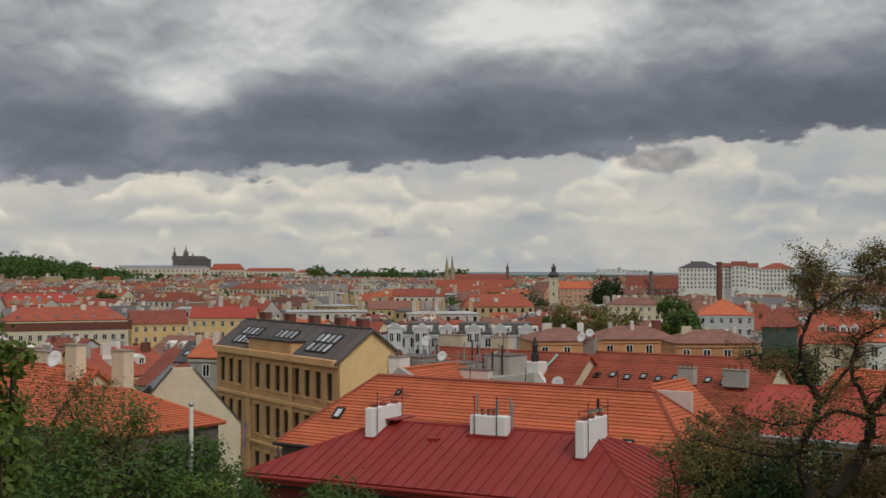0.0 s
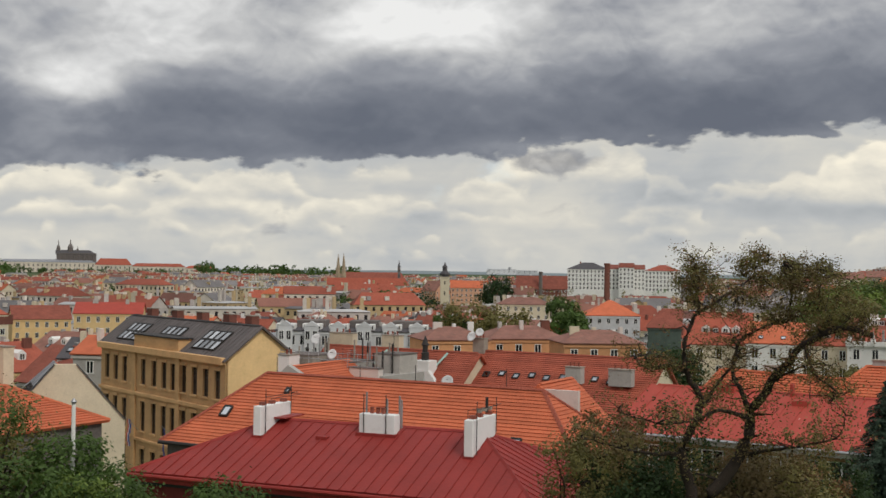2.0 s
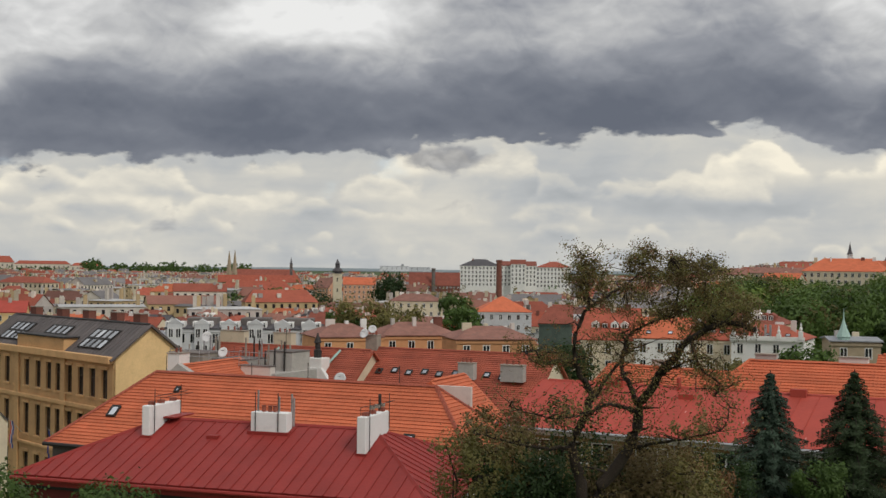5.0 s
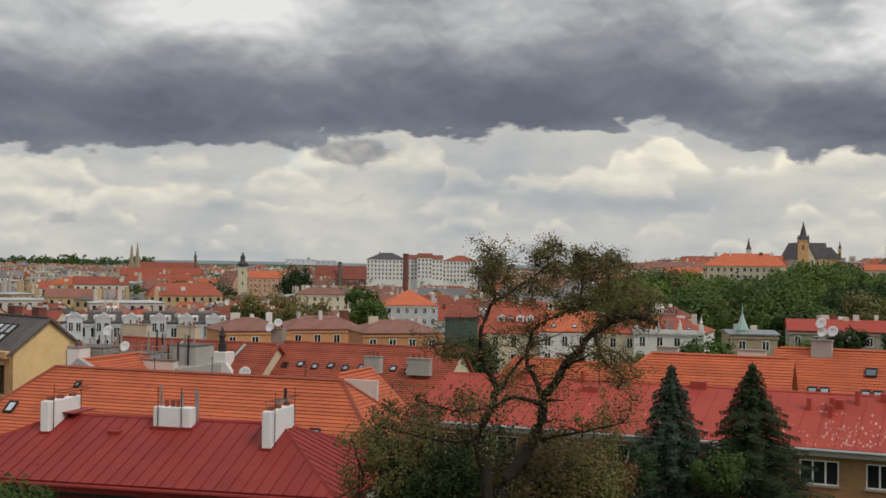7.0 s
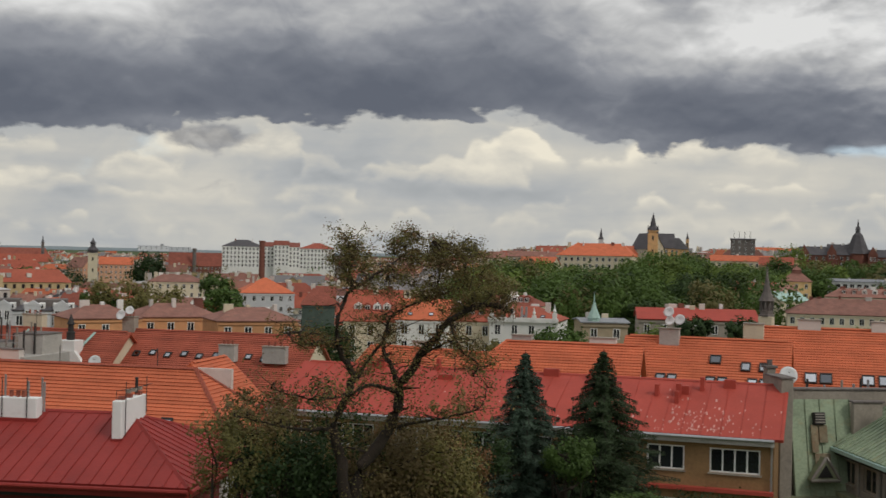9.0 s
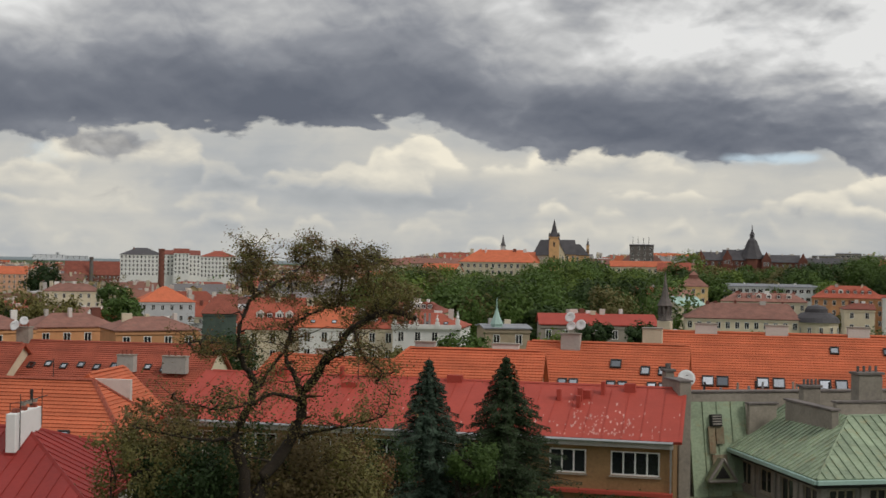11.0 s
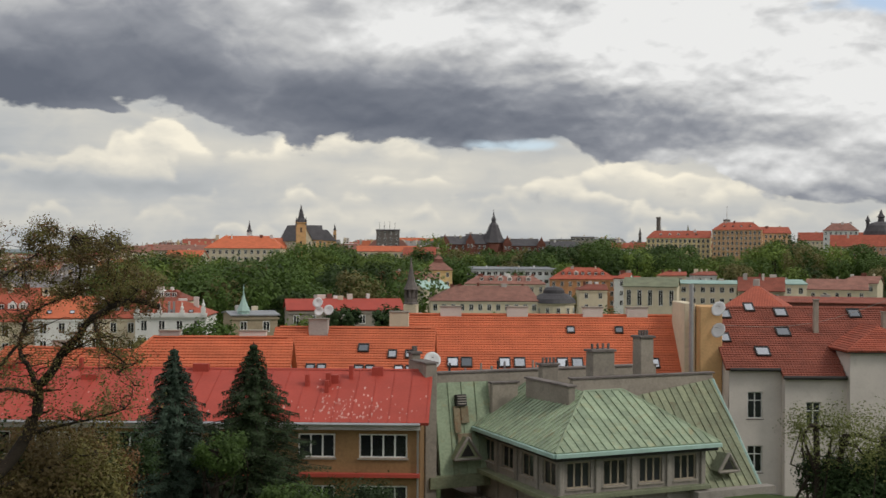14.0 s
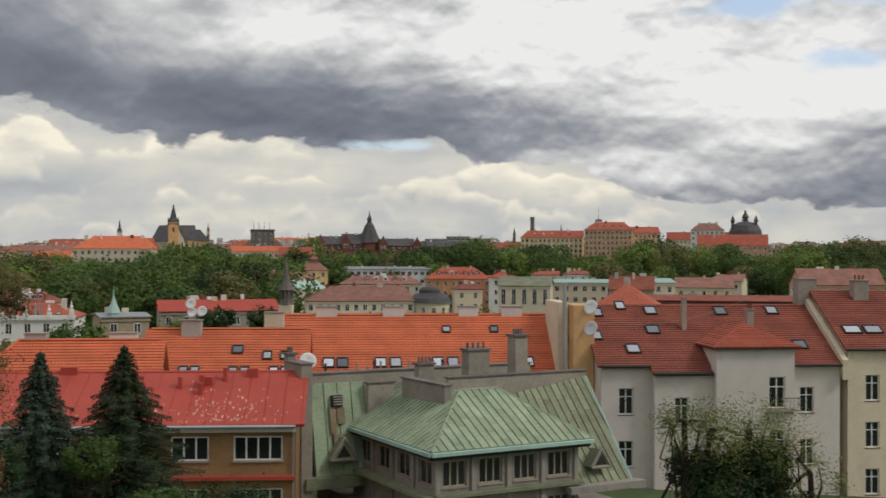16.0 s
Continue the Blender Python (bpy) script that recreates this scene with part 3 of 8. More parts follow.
def shell(house, L, W, z0, z1, zr, material, hl, hr, front=True):
    """Walls of a house as one skin with thickness, with gables where there is no hip; front=False leaves the front open."""
    t = 0.3
    s = Soup()
    X, Y = L / 2, W / 2
    o = [(-X, -Y), (X, -Y), (X, Y), (-X, Y)]
    i = [(-X + t, -Y + t if front else -Y), (X - t, -Y + t if front else -Y), (X - t, Y - t), (-X + t, Y - t)]
    for k in range(4):
        a, b, c, d = o[k], o[(k + 1) % 4], i[k], i[(k + 1) % 4]
        if k == 0 and not front:
            continue
        s.add([(*a, z0), (*b, z0), (*b, z1), (*a, z1)], [(0, 1, 2, 3)])
        s.add([(*c, z0), (*d, z0), (*d, z1), (*c, z1)], [(3, 2, 1, 0)])
        s.add([(*a, z1), (*b, z1), (*d, z1), (*c, z1)], [(0, 1, 2, 3)])
    top = zr - 0.2
    for sx, hip in ((-1, hl), (1, hr)):
        if hip == 0:
            x0, x1 = sx * X, sx * (X - t)
            v = [(x0, -Y, z1), (x0, Y, z1), (x0, 0, top), (x1, i[0][1], z1), (x1, Y - t, z1), (x1, 0, top)]
            s.add(v, [(0, 2, 1), (3, 4, 5), (0, 3, 5, 2), (1, 2, 5, 4)] if sx < 0 else [(0, 1, 2), (3, 5, 4), (0, 2, 5, 3), (1, 4, 5, 2)])
    return s.welded().out("wall", material, house)


def chimney(parent, x, y, z0, z1, a, b, material=None, pots=0, name="chimney"):
    """A chimney stack with a proud cap and clay pots."""
    material = material or CHIMNEY_WHITE
    st = Soup().box(x - a / 2, x + a / 2, y - b / 2, y + b / 2, z0, z1, bevel=0.02).out(name, material, parent)
    Soup().box(x - a / 2 - 0.06, x + a / 2 + 0.06, y - b / 2 - 0.06, y + b / 2 + 0.06, z1, z1 + 0.1, bevel=0.02).out("cap", CONCRETE, st)
    for i in range(pots):
        px = x + (i + 0.5 - pots / 2) * (a * 0.8 / pots)
        Soup().lathe([(0.11, z1 + 0.1), (0.1, z1 + 0.45), (0.13, z1 + 0.5)], 8, (px, y)).out("pot", TILE_BROWN, st)
    return st


def dish(parent, p, size=0.9, face=200.0):
    """A satellite dish on an arm, facing a bearing."""
    s = Soup()
    n = 18
    prof = [(0.02, 0.0), (0.35, 0.03), (0.7, 0.11), (1.0, 0.22)]
    k = size / 2
    s.lathe([(r * k, z * k) for r, z in prof] + [(1.0 * k, 0.27 * k), (0.7 * k, 0.16 * k), (0.35 * k, 0.08 * k), (0.02 * k, 0.05 * k)], n)
    m = Matrix.Translation(p) @ Matrix.Rotation(radians(-face), 4, "Z") @ Matrix.Rotation(radians(-68), 4, "X")
    d = s.out("dish", DISH, parent, "round satellite dish", m, True)
    Soup().tube([(0, 0, 0), (0, -0.1, -0.25), (0, -0.5 * size, -0.3)], [0.03, 0.03, 0.03], 6).out("arm", STEEL, d)
    Soup().tube([(0, -0.4 * k, 0.0), (0, -0.1 * k, 0.95 * k)], [0.02, 0.02], 5).out("feed", DARK, d)
    return d


def aerial(p, h, label="thin steel roof aerial with cross bars", bars=0):
    ob = thing("aerial", Matrix.Translation(p), label, "aerial", "roof aerials")
    Soup().tube([(0, 0, -0.6), (0, 0, h)], [0.03, 0.025], 6).out("mast", DARK, ob)
    for i in range(bars):
        z = h - 0.1 - 0.25 * i
        Soup().tube([(-0.45, 0, z), (0.45, 0, z)], [0.015, 0.015], 5).out("cross_bar", STEEL, ob)
    return ob


def turned(x, y, angle):
    """Pose of a house at z = 0 whose ridge runs at the given angle."""
    return pose(x, y, 0, 0, 0, angle)


def from_ridge(L0, R0):
    """Centre and angle of a house from its two ridge or eave ends in plan."""
    return (L0[0] + R0[0]) / 2, (L0[1] + R0[1]) / 2, math.degrees(math.atan2(R0[1] - L0[1], R0[0] - L0[0])), math.hypot(R0[0] - L0[0], R0[1] - L0[1])


def flash(house, a, b, material, w=0.16, h=0.08, name="ridge_cap"):
    """A ridge or hip capping along a straight edge."""
    a, b = Vector(a), Vector(b)
    d = b - a
    up = Vector((0, 0, 1))
    side = d.cross(up).normalized() * w
    top = side.cross(d).normalized() * h
    if top.z < 0:
        top = -top
    s = Soup()
    v = [a - side - top * 0.6, a + top, a + side - top * 0.6, b - side - top * 0.6, b + top, b + side - top * 0.6]
    s.add(v, [(0, 1, 4, 3), (1, 2, 5, 4), (2, 0, 3, 5), (0, 2, 1), (3, 4, 5)])
    return s.out(name, material, house)


def gutter(house, a, b, material, r=0.09):
    return Soup().tube([a, b], [r, r], 8).out("gutter", material, house)


# ---------------------------------------------------------------- ground


def build_ground():
    rings = [0.0, 2, 3, 4, 6, 9, 13, 18, 24, 32, 42, 55, 70, 90, 115, 145, 180, 220, 270, 330, 400, 480, 570, 680, 820, 1000, 1250, 1550, 1900, 2300, 2700, 3100, 3500, 4000, 4600]
    n = 180
    v, f = [(0, 0, 28.4)], []
    for r in rings[1:]:
        for j in range(n):
            a = 2 * math.pi * j / n
            x, y = r * math.sin(a), r * math.cos(a)
            v.append((x, y, land(x, y)))
    for j in range(n):
        f.append((0, 1 + (j + 1) % n, 1 + j))
    for i in range(len(rings) - 2):
        for j in range(n):
            a, b = 1 + i * n, 1 + (i + 1) * n
            f.append((a + j, a + (j + 1) % n, b + (j + 1) % n, b + j))
    g = obj("ground", v, f, GRASS, smooth_shade=True)
    tagged(g, "green grassy ground sloping down to the town", "ground", kind="structure")


build_ground()


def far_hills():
    """Low pale hills on the horizon; distance haze is put into their colour."""
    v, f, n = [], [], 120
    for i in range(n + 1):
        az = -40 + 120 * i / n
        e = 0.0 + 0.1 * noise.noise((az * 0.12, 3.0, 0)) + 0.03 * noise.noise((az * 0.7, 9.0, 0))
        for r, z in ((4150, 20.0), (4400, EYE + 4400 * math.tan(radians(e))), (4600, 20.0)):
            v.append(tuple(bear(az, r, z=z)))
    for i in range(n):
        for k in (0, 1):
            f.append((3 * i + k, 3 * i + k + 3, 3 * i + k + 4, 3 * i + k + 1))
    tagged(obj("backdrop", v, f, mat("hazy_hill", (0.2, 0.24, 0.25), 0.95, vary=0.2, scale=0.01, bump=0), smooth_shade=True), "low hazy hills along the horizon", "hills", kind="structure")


far_hills()

# ---------------------------------------------------------------- near houses


def tiled_house(name_label, p0, p1, hw, z0, ze, zr, hl, hr, wall, tile, style="tile", step=0.3, over=0.4, caps=None, front=True):
    """A house from the ends of its ridge in plan (hips stand outside them)."""
    cx, cy, ang, ridge = from_ridge(p0, p1)
    L = ridge + hl + hr
    off = (hr - hl) / 2
    c = Vector((cx, cy, 0)) + Matrix.Rotation(radians(ang), 3, "Z") @ Vector((off, 0, 0))
    h = thing("house", turned(c.x, c.y, ang), name_label, "house")
    shell(h, L, 2 * hw, z0, ze, zr, wall, hl, hr, front)
    bases = [slope(h, pl, tile, style, step) for pl in hip_planes(L, 2 * hw, ze, zr, hl, hr, over)]
    r0, r1 = (-L / 2 + hl, 0, zr + 0.07), (L / 2 - hr, 0, zr + 0.07)
    flash(h, r0, r1, caps or tile)
    a, b = L / 2 + over, hw + over
    e = ze - (zr - ze) / hw * over + 0.07
    if hr:
        flash(h, r1, (a, -b, e), caps or tile), flash(h, r1, (a, b, e), caps or tile)
    if hl:
        flash(h, r0, (-a, -b, e), caps or tile), flash(h, r0, (-a, b, e), caps or tile)
    gutter(h, (-a, -b - 0.08, e - 0.12), (a, -b - 0.08, e - 0.12), DARK, 0.14)
    return h, bases, L


# house with the dark red sheet-metal hip roof
def red_metal_house():
    L, W, ze, zr = 19.0, 10.6, 21.0, 22.98
    h = thing("house", turned(1.95, 55.0, -28), "dark red house with a standing-seam metal hip roof and white chimneys", "house")
    shell(h, L - 1.0, W - 1.0, 10, ze - 0.4, zr, mat("dark_red_plaster", (0.16, 0.03, 0.025), 0.85, vary=0.2), 4.3, 4.3)
    for pl in hip_planes(L, W, ze, zr, 4.3, 4.3, 0.0):
        slope(h, pl, METAL_RED, "metal", 0.58)
    a, b = L / 2, W / 2
    r0, r1 = (-a + 4.3, 0, zr + 0.03), (a - 4.3, 0, zr + 0.03)
    flash(h, r0, r1, METAL_RED, 0.12, 0.06)
    for r, sx in ((r0, -1), (r1, 1)):
        for sy in (-1, 1):
            flash(h, r, (sx * a, sy * b, ze + 0.03), METAL_RED, 0.1, 0.06, "hip_cap")
    # boxed cornice and lower gutter shelf
    Soup().box(-a, a, -b, b, ze - 0.42, ze - 0.17, bevel=0.03).out("cornice", METAL_RED, h)
    # dark inset strip: the shade under the cornice put in as colour
    Soup().box(-a + 0.35, a - 0.35, -b + 0.35, b - 0.35, ze - 0.62, ze - 0.42).out("cornice_shadow_board", DARK, h)
    gutter(h, (-a, -b - 0.1, ze - 0.14), (a, -b - 0.1, ze - 0.14), METAL_RED)
    gutter(h, (a + 0.1, -b, ze - 0.14), (a + 0.1, b, ze - 0.14), METAL_RED)
    s = (zr - ze) / (W / 2)
    # slab chimneys across the ridge
    for x, y0, y1, top in ((-5.15, -1.75, 1.0, 0.76), (5.4, -2.2, 0.6, 0.8)):
        for y in (y0 + 0.5, y0 + 1.3, y1 - 0.4):
            Soup().box(x - 0.13, x + 0.13, y - 0.13, y + 0.13, zr + top, zr + top + 0.16, bevel=0.02).out("pot", TILE_BROWN, h)
        for y in (y0 + 0.35, y1 - 0.1):
            Soup().tube([(x + 0.25, y, zr + s * min(y, 0)), (x + 0.25, y, zr + top + 0.75)], [0.018, 0.018], 5).out("rod", DARK, h)
        Soup().tube([(x + 0.25, y0 + 0.35, zr + top + 0.4), (x + 0.25, y1 + 0.5, zr + top + 0.4)], [0.016, 0.016], 5).out("rail", DARK, h)
        Soup().box(x - 0.2, x + 0.2, y0, y1, zr + s * y0 - 0.1, zr + top, bevel=0.03).out("chimney", CHIMNEY_WHITE, h, "white rendered chimney slab")
        Soup().box(x - 0.24, x + 0.24, y0 - 0.05, y1 + 0.05, zr + s * y0 - 0.14, zr + s * y0 + 0.1).out("chimney_flashing", METAL_RED, h)
    Soup().box(-0.4, 1.35, -0.85, -0.25, zr - 0.3, zr + 0.62, bevel=0.03).out("chimney", CHIMNEY_WHITE, h, "white rendered chimney block")
    Soup().box(-0.5, 1.45, -1.0, -0.15, zr - 0.5, zr - 0.22).out("chimney_flashing", METAL_RED, h)
    for x, y, d in ((-0.2, -0.5, 1.1), (0.85, -0.55, 0.8), (1.3, -0.2, 0.95), (1.45, -0.3, 0.75)):
        Soup().tube([(x, y, zr), (x, y, zr + 0.62 + d * 0.85)], [0.045, 0.045], 7).out("flue", STEEL, h)
    Soup().tube([(5.35, 0.1, zr + 0.9), (5.35, 0.1, zr + 1.55)], [0.07, 0.07], 8).out("flue", DARK, h)
    for y in (-0.9, -0.3, 0.3):
        Soup().box(5.25, 5.45, y, y + 0.2, zr + 0.98, zr + 1.12).out("pot", CONCRETE, h)
    Soup().box(-4.94, -4.35, -0.6, 1.2, zr + 0.1, zr + 0.16).out("foot_plate", METAL_RED, h, "dark red sheet-metal foot plate")
    for x in (-0.15, 0.95):
        Soup().tube([(x, -0.89, zr - 0.3), (x, -0.89, zr + 1.5)], [0.022, 0.022], 5).out("strap", DARK, h)
    for x in (0.1, 0.4, 0.65):
        Soup().lathe([(0.09, zr + 0.62), (0.08, zr + 0.85), (0.12, zr + 0.9)], 8, (x, -0.55)).out("pot", TILE_BROWN, h)
    # roof hatch
    Soup().box(-2.2, -1.65, -1.6, -1.25, zr - 0.7, zr - 0.42, bevel=0.02).out("roof_hatch", METAL_RED, h)
    # small dormer at the right-hand eave
    d = Soup()
    d.box(a - 1.2, a + 0.1, 0.3, 1.5, ze - 1.5, ze - 0.1)
    d.out("dormer_wall", WHITE, h)
    slope(h, [(a - 1.5, 0.1, ze + 0.1), (a + 0.35, 0.1, ze - 0.05), (a + 0.35, 0.9, ze + 0.5), (a - 1.5, 0.9, ze + 0.65)], METAL_RED, "metal", 0.4)
    slope(h, [(a + 0.35, 1.7, ze - 0.05), (a - 1.5, 1.7, ze + 0.1), (a - 1.5, 0.9, ze + 0.65), (a + 0.35, 0.9, ze + 0.5)], METAL_RED, "metal", 0.4)
    window(h, pose(a + 0.12, 0.9, ze - 1.1, 0, 0, 90), 0.7, 0.8)
    # guard rail and lightning rods by the chimneys
    for x in (-4.85, 5.0):
        Soup().tube([(x - 0.3, -0.5, zr - 0.1), (x - 0.3, -0.5, zr + 1.0)], [0.015, 0.015], 5).out("rod", DARK, h)
        Soup().tube([(x - 0.3, -0.5, zr + 1.0), (x + 0.6, 0.8, zr + 1.15)], [0.015, 0.015], 5).out("rod", DARK, h)
    # walls with windows below the eave
    for x in (-6.5, -3.2, 0.2, 3.6, 6.6):
        window(h, pose(x, -W / 2 + 0.44, ze - 2.9), 1.1, 1.6)


red_metal_house()

# orange tiled hip house behind it
h, bases, L = tiled_house("house with an orange clay tile hip roof", (-4.75, 89.5), (13.5, 77.0), 5.0, 8, 18.0, 22.4, 5.0, 5.0, DARK_STONE, TILE_ORANGE, caps=TILE_RED)
skylight(bases[0], 4.1, 2.7, 0.75, 1.0)
skylight(bases[0], 27.2, 2.0, 0.75, 1.0)
skylight(bases[0], 8.2, 5.3, 0.4, 0.5)
for x in (-10.2, -3.0, 1.5, 8.4):
    aerial(h.matrix_world @ Vector((x, 0.0, 22.4)), 1.0 + 0.12 * abs(x % 3))
# its cross wing with a white gable parapet
h2, b2, L2 = tiled_house("orange tiled cross wing with a white parapet wall", (14.4, 83.6), (17.6, 88.6), 2.9, 8, 19.4, 22.2, 0.0, 0.0, WARM_WHITE, TILE_ORANGE)
Soup().box(-L2 / 2 - 0.15, -L2 / 2 + 0.2, -2.9, 0.3, 19.0, 21.9).out("parapet", WARM_WHITE, h2)

# row of tiled houses beyond
h, bases, L = tiled_house("long red-orange tiled house with many small roof windows", (15.7, 130.0), (32.5, 117.6), 6.5, 4, 16.5, 21.5, 0.0, 0.0, CREAM, TILE_RED)
for i in range(9):
    skylight(bases[0], 3.0 + i * 1.75, 4.6 + 0.25 * (i % 2), 0.7, 0.75)
for x, w in ((-10.3, 1.4), (2.6, 1.7), (7.6, 2.4)):
    chimney(h, x, -3.6 if x > 0 else 0, 19.0, 20.6 if x > 0 else 22.8, w, 0.9, GREY_WALL if x > 0 else CONCRETE, 3)
dish(h, (-10.9, -0.8, 23.0), 1.1, 190)
dish(h, (-10.0, -0.7, 23.5), 0.9, 160)
h, bases, L = tiled_house("old dark red tiled house with green metal valleys", (-0.5, 139.6), (15.2, 126.8), 6.5, 4, 16.0, 21.4, 0.0, 0.0, CREAM, TILE_RED)
for x in (-3.0, 5.0):
    flash(h, (x + 1.5, -0.4, 21.3), (x, -6.6, 16.4), COPPER_EDGE, 0.16, 0.1, "valley_flashing")
for x, w in ((-1.5, 2.4), (-8.5, 3.4)):
    chimney(h, x, 0.6, 20.0, 22.8, w, 0.9, CREAM, 3)
Soup().lathe([(0.42, 20.6), (0.44, 21.4), (0.3, 21.5), (0.3, 22.1), (0.42, 22.2), (0.22, 22.7), (0.04, 23.2)], 10, (5.3, -2.8)).out("lantern", DARK, h, "dark lantern turret")
Soup().box(4.3, 6.3, -3.6, -2.0, 17.0, 20.6, bevel=0.05).out("parapet", WHITE, h)
Soup().add([(4.3, -3.7, 19.6), (6.3, -3.7, 19.6), (8.6, -3.7, 16.8), (3.2, -3.7, 16.8), (4.3, -3.2, 19.6), (6.3, -3.2, 19.6), (8.6, -3.2, 16.8), (3.2, -3.2, 16.8)],
           [(3, 2, 1, 0), (4, 5, 6, 7), (0, 1, 5, 4), (1, 2, 6, 5), (3, 0, 4, 7)]).out("gable", WHITE, h)
dish(h, (9.4, -4.6, 18.7), 1.3, 170)
dish(h, (-9.3, -3.2, 22.2), 1.3, 175)
for x, a in ((-9.5, 5.5), (-4.0, 3.0), (-0.6, 1.3)):
    Soup().box(x - a / 2, x + a / 2, -5.4, -4.2, 16, 18.6, bevel=0.05).out("parapet", WARM_WHITE, h)


def aerial_mess(x0, x1, y, z, n, house_at):
    rnd = random.Random(5)
    for _ in range(n):
        p = house_at @ Vector((rnd.uniform(x0, x1), y + rnd.uniform(-1.5, 1.5), z))
        aerial(p, rnd.uniform(1.0, 2.6), bars=rnd.choice((0, 1, 2)))


aerial_mess(-12, 0, -3.5, 19.0, 12, h.matrix_world)


# faded red metal roof with the brown plastered front
def brown_house():
    p0, p1 = (22.0, 80.7), (46.0, 60.95)
    cx, cy, ang, L = from_ridge(p0, p1)
    W, z0, ze, zr = 12.4, 8.0, 20.3, 22.5
    h = thing("house", turned(cx, cy, ang), "brown plastered house with a long faded red metal roof", "house")
    shell(h, L, W, z0, ze - 0.3, zr, BROWN_WALL, 0, 0, front=False)
    bases = [slope(h, pl, METAL_FADED, "metal", 1.1) for pl in hip_planes(L, W, ze, zr, 0, 0, 0.5)]
    flash(h, (-L / 2, 0, zr + 0.03), (L / 2, 0, zr + 0.03), METAL_FADED, 0.15, 0.06)
    holes, wins = [], []
    for z in (ze - 2.3 - z0, ze - 5.3 - z0, ze - 8.3 - z0):
        x = L - 0.75
        for k in range(9):
            w = 2.8 if k % 2 == 0 else 2.15
            x -= w
            if x > 0.3:
                holes.append((x, z, w, 1.4)), wins.append((x + w / 2, z, w, 4 if k % 2 == 0 else 3))
            x -= 1.4
    fm = pose(-L / 2, -W / 2, z0)
    wall = facade(h, fm, L, ze - 0.3 - z0, holes, BROWN_WALL)
    for x, z, w, n in wins:
        window(wall, pose(x, 0.14, z), w, 1.4, n, bars=0, sill=CONCRETE)
    Soup().box(-L / 2, L / 2, -W / 2 - 0.45, -W / 2 - 0.003, ze - 0.62, ze - 0.3, bevel=0.03).out("eave_board", GREY_WALL, h)
    gutter(h, (-L / 2, -W / 2 - 0.6, ze - 0.28), (L / 2, -W / 2 - 0.6, ze - 0.28), STEEL, 0.1)
    Soup().box(-L / 2, L / 2, -W / 2 - 0.5, -W / 2 - 0.003, ze - 3.35, ze - 3.15).out("ledge", METAL_FADED, h, "red sheet-metal ledge")
    for x in (-4.5, 5.6, 15.4):
        Soup().tube([(x, -W / 2 - 0.12, z0), (x, -W / 2 - 0.12, ze - 0.5)], [0.06, 0.06], 7).out("downpipe", STEEL, h)
    s = (zr - ze) / (W / 2)
    rnd = random.Random(4)
    for x, y, a, t in ((8.4, -2.2, 0.25, 0.7), (9.9, -1.8, 0.8, 0.5), (9.7, -3.0, 0.25, 0.7), (9.7, -2.2, 0.3, 0.8), (11.0, -1.2, 0.25, 0.8), (12.6, -0.7, 0.7, 0.5), (1.4, -0.3, 1.0, 0.45), (4.0, -0.6, 0.2, 0.6), (-11, -0.3, 0.25, 0.7), (-10.3, -0.3, 0.6, 0.6), (-6.2, -0.4, 0.2, 0.8)):
        z = zr + s * y
        Soup().box(x - a / 2, x + a / 2, y - 0.15, y + 0.25, z - 0.2, z + t, bevel=0.02).out("vent", METAL_FADED, h)
    Soup().box(-5.8, -4.8, -1.7, -1.1, zr - 0.75, zr - 0.25).out("roof_hatch", METAL_FADED, h)
    aerial(h.matrix_world @ Vector((-5.0, -0.6, zr)), 4.2, bars=1)
    # patches where the paint has flaked off
    m, flat = slope_frame(hip_planes(L, W, ze, zr, 0, 0, 0.5)[0])
    for k in range(150):
        x, y = L + 0.5 - rnd.gauss(4.4, 1.7), abs(rnd.gauss(1.3, 1.5)) + 0.3
        if k > 138:
            x, y = rnd.uniform(2, L - 1), rnd.uniform(0.4, 5)
        r = rnd.choice((rnd.uniform(0.015, 0.05), rnd.uniform(0.03, 0.07)))
        pts = [(x + 1.0 * r * rnd.uniform(0.5, 1.3) * math.cos(t), y + 3.2 * r * rnd.uniform(0.5, 1.3) * math.sin(t)) for t in [i * 0.785 for i in range(8)]]
        Soup().add(*prism(pts, 0.012, 0.017)).out("paint_flake", FLAKE, bases[0])
    return h


brown_house()

# orange tiled houses behind the red roof
p0, p1 = bear(18.2, 99, z=0), bear(24.6, 92, z=0)
h, bases, L = tiled_house("long low orange tiled house behind the red metal roof", (p0.x, p0.y), (p1.x, p1.y), 4.5, 6, 19.6, 22.5, 0.0, 0.0, CREAM, TILE_ORANGE)
chimney(h, -2.0, 0.3, 22.0, 23.0, 1.2, 0.6, WARM_WHITE)
h, bases, L = tiled_house("orange tiled hip house with white chimney blocks", (38.4, 84.5), (46.5, 78.6), 5.0, 6, 19.4, 23.5, 4.5, 0.0, CREAM, TILE_ORANGE)
chimney(h, -1.6, 0.3, 23.0, 23.95, 1.5, 0.7, GREY_WALL)
chimney(h, 4.6, 0.3, 23.0, 23.95, 2.0, 0.7, WARM_WHITE)
h, bases, L = tiled_house("orange tiled house with roof windows and dishes", (51.3, 88.1), (61.0, 80.0), 6.0, 6, 18.8, 23.6, 0.0, 0.0, CREAM, TILE_ORANGE)
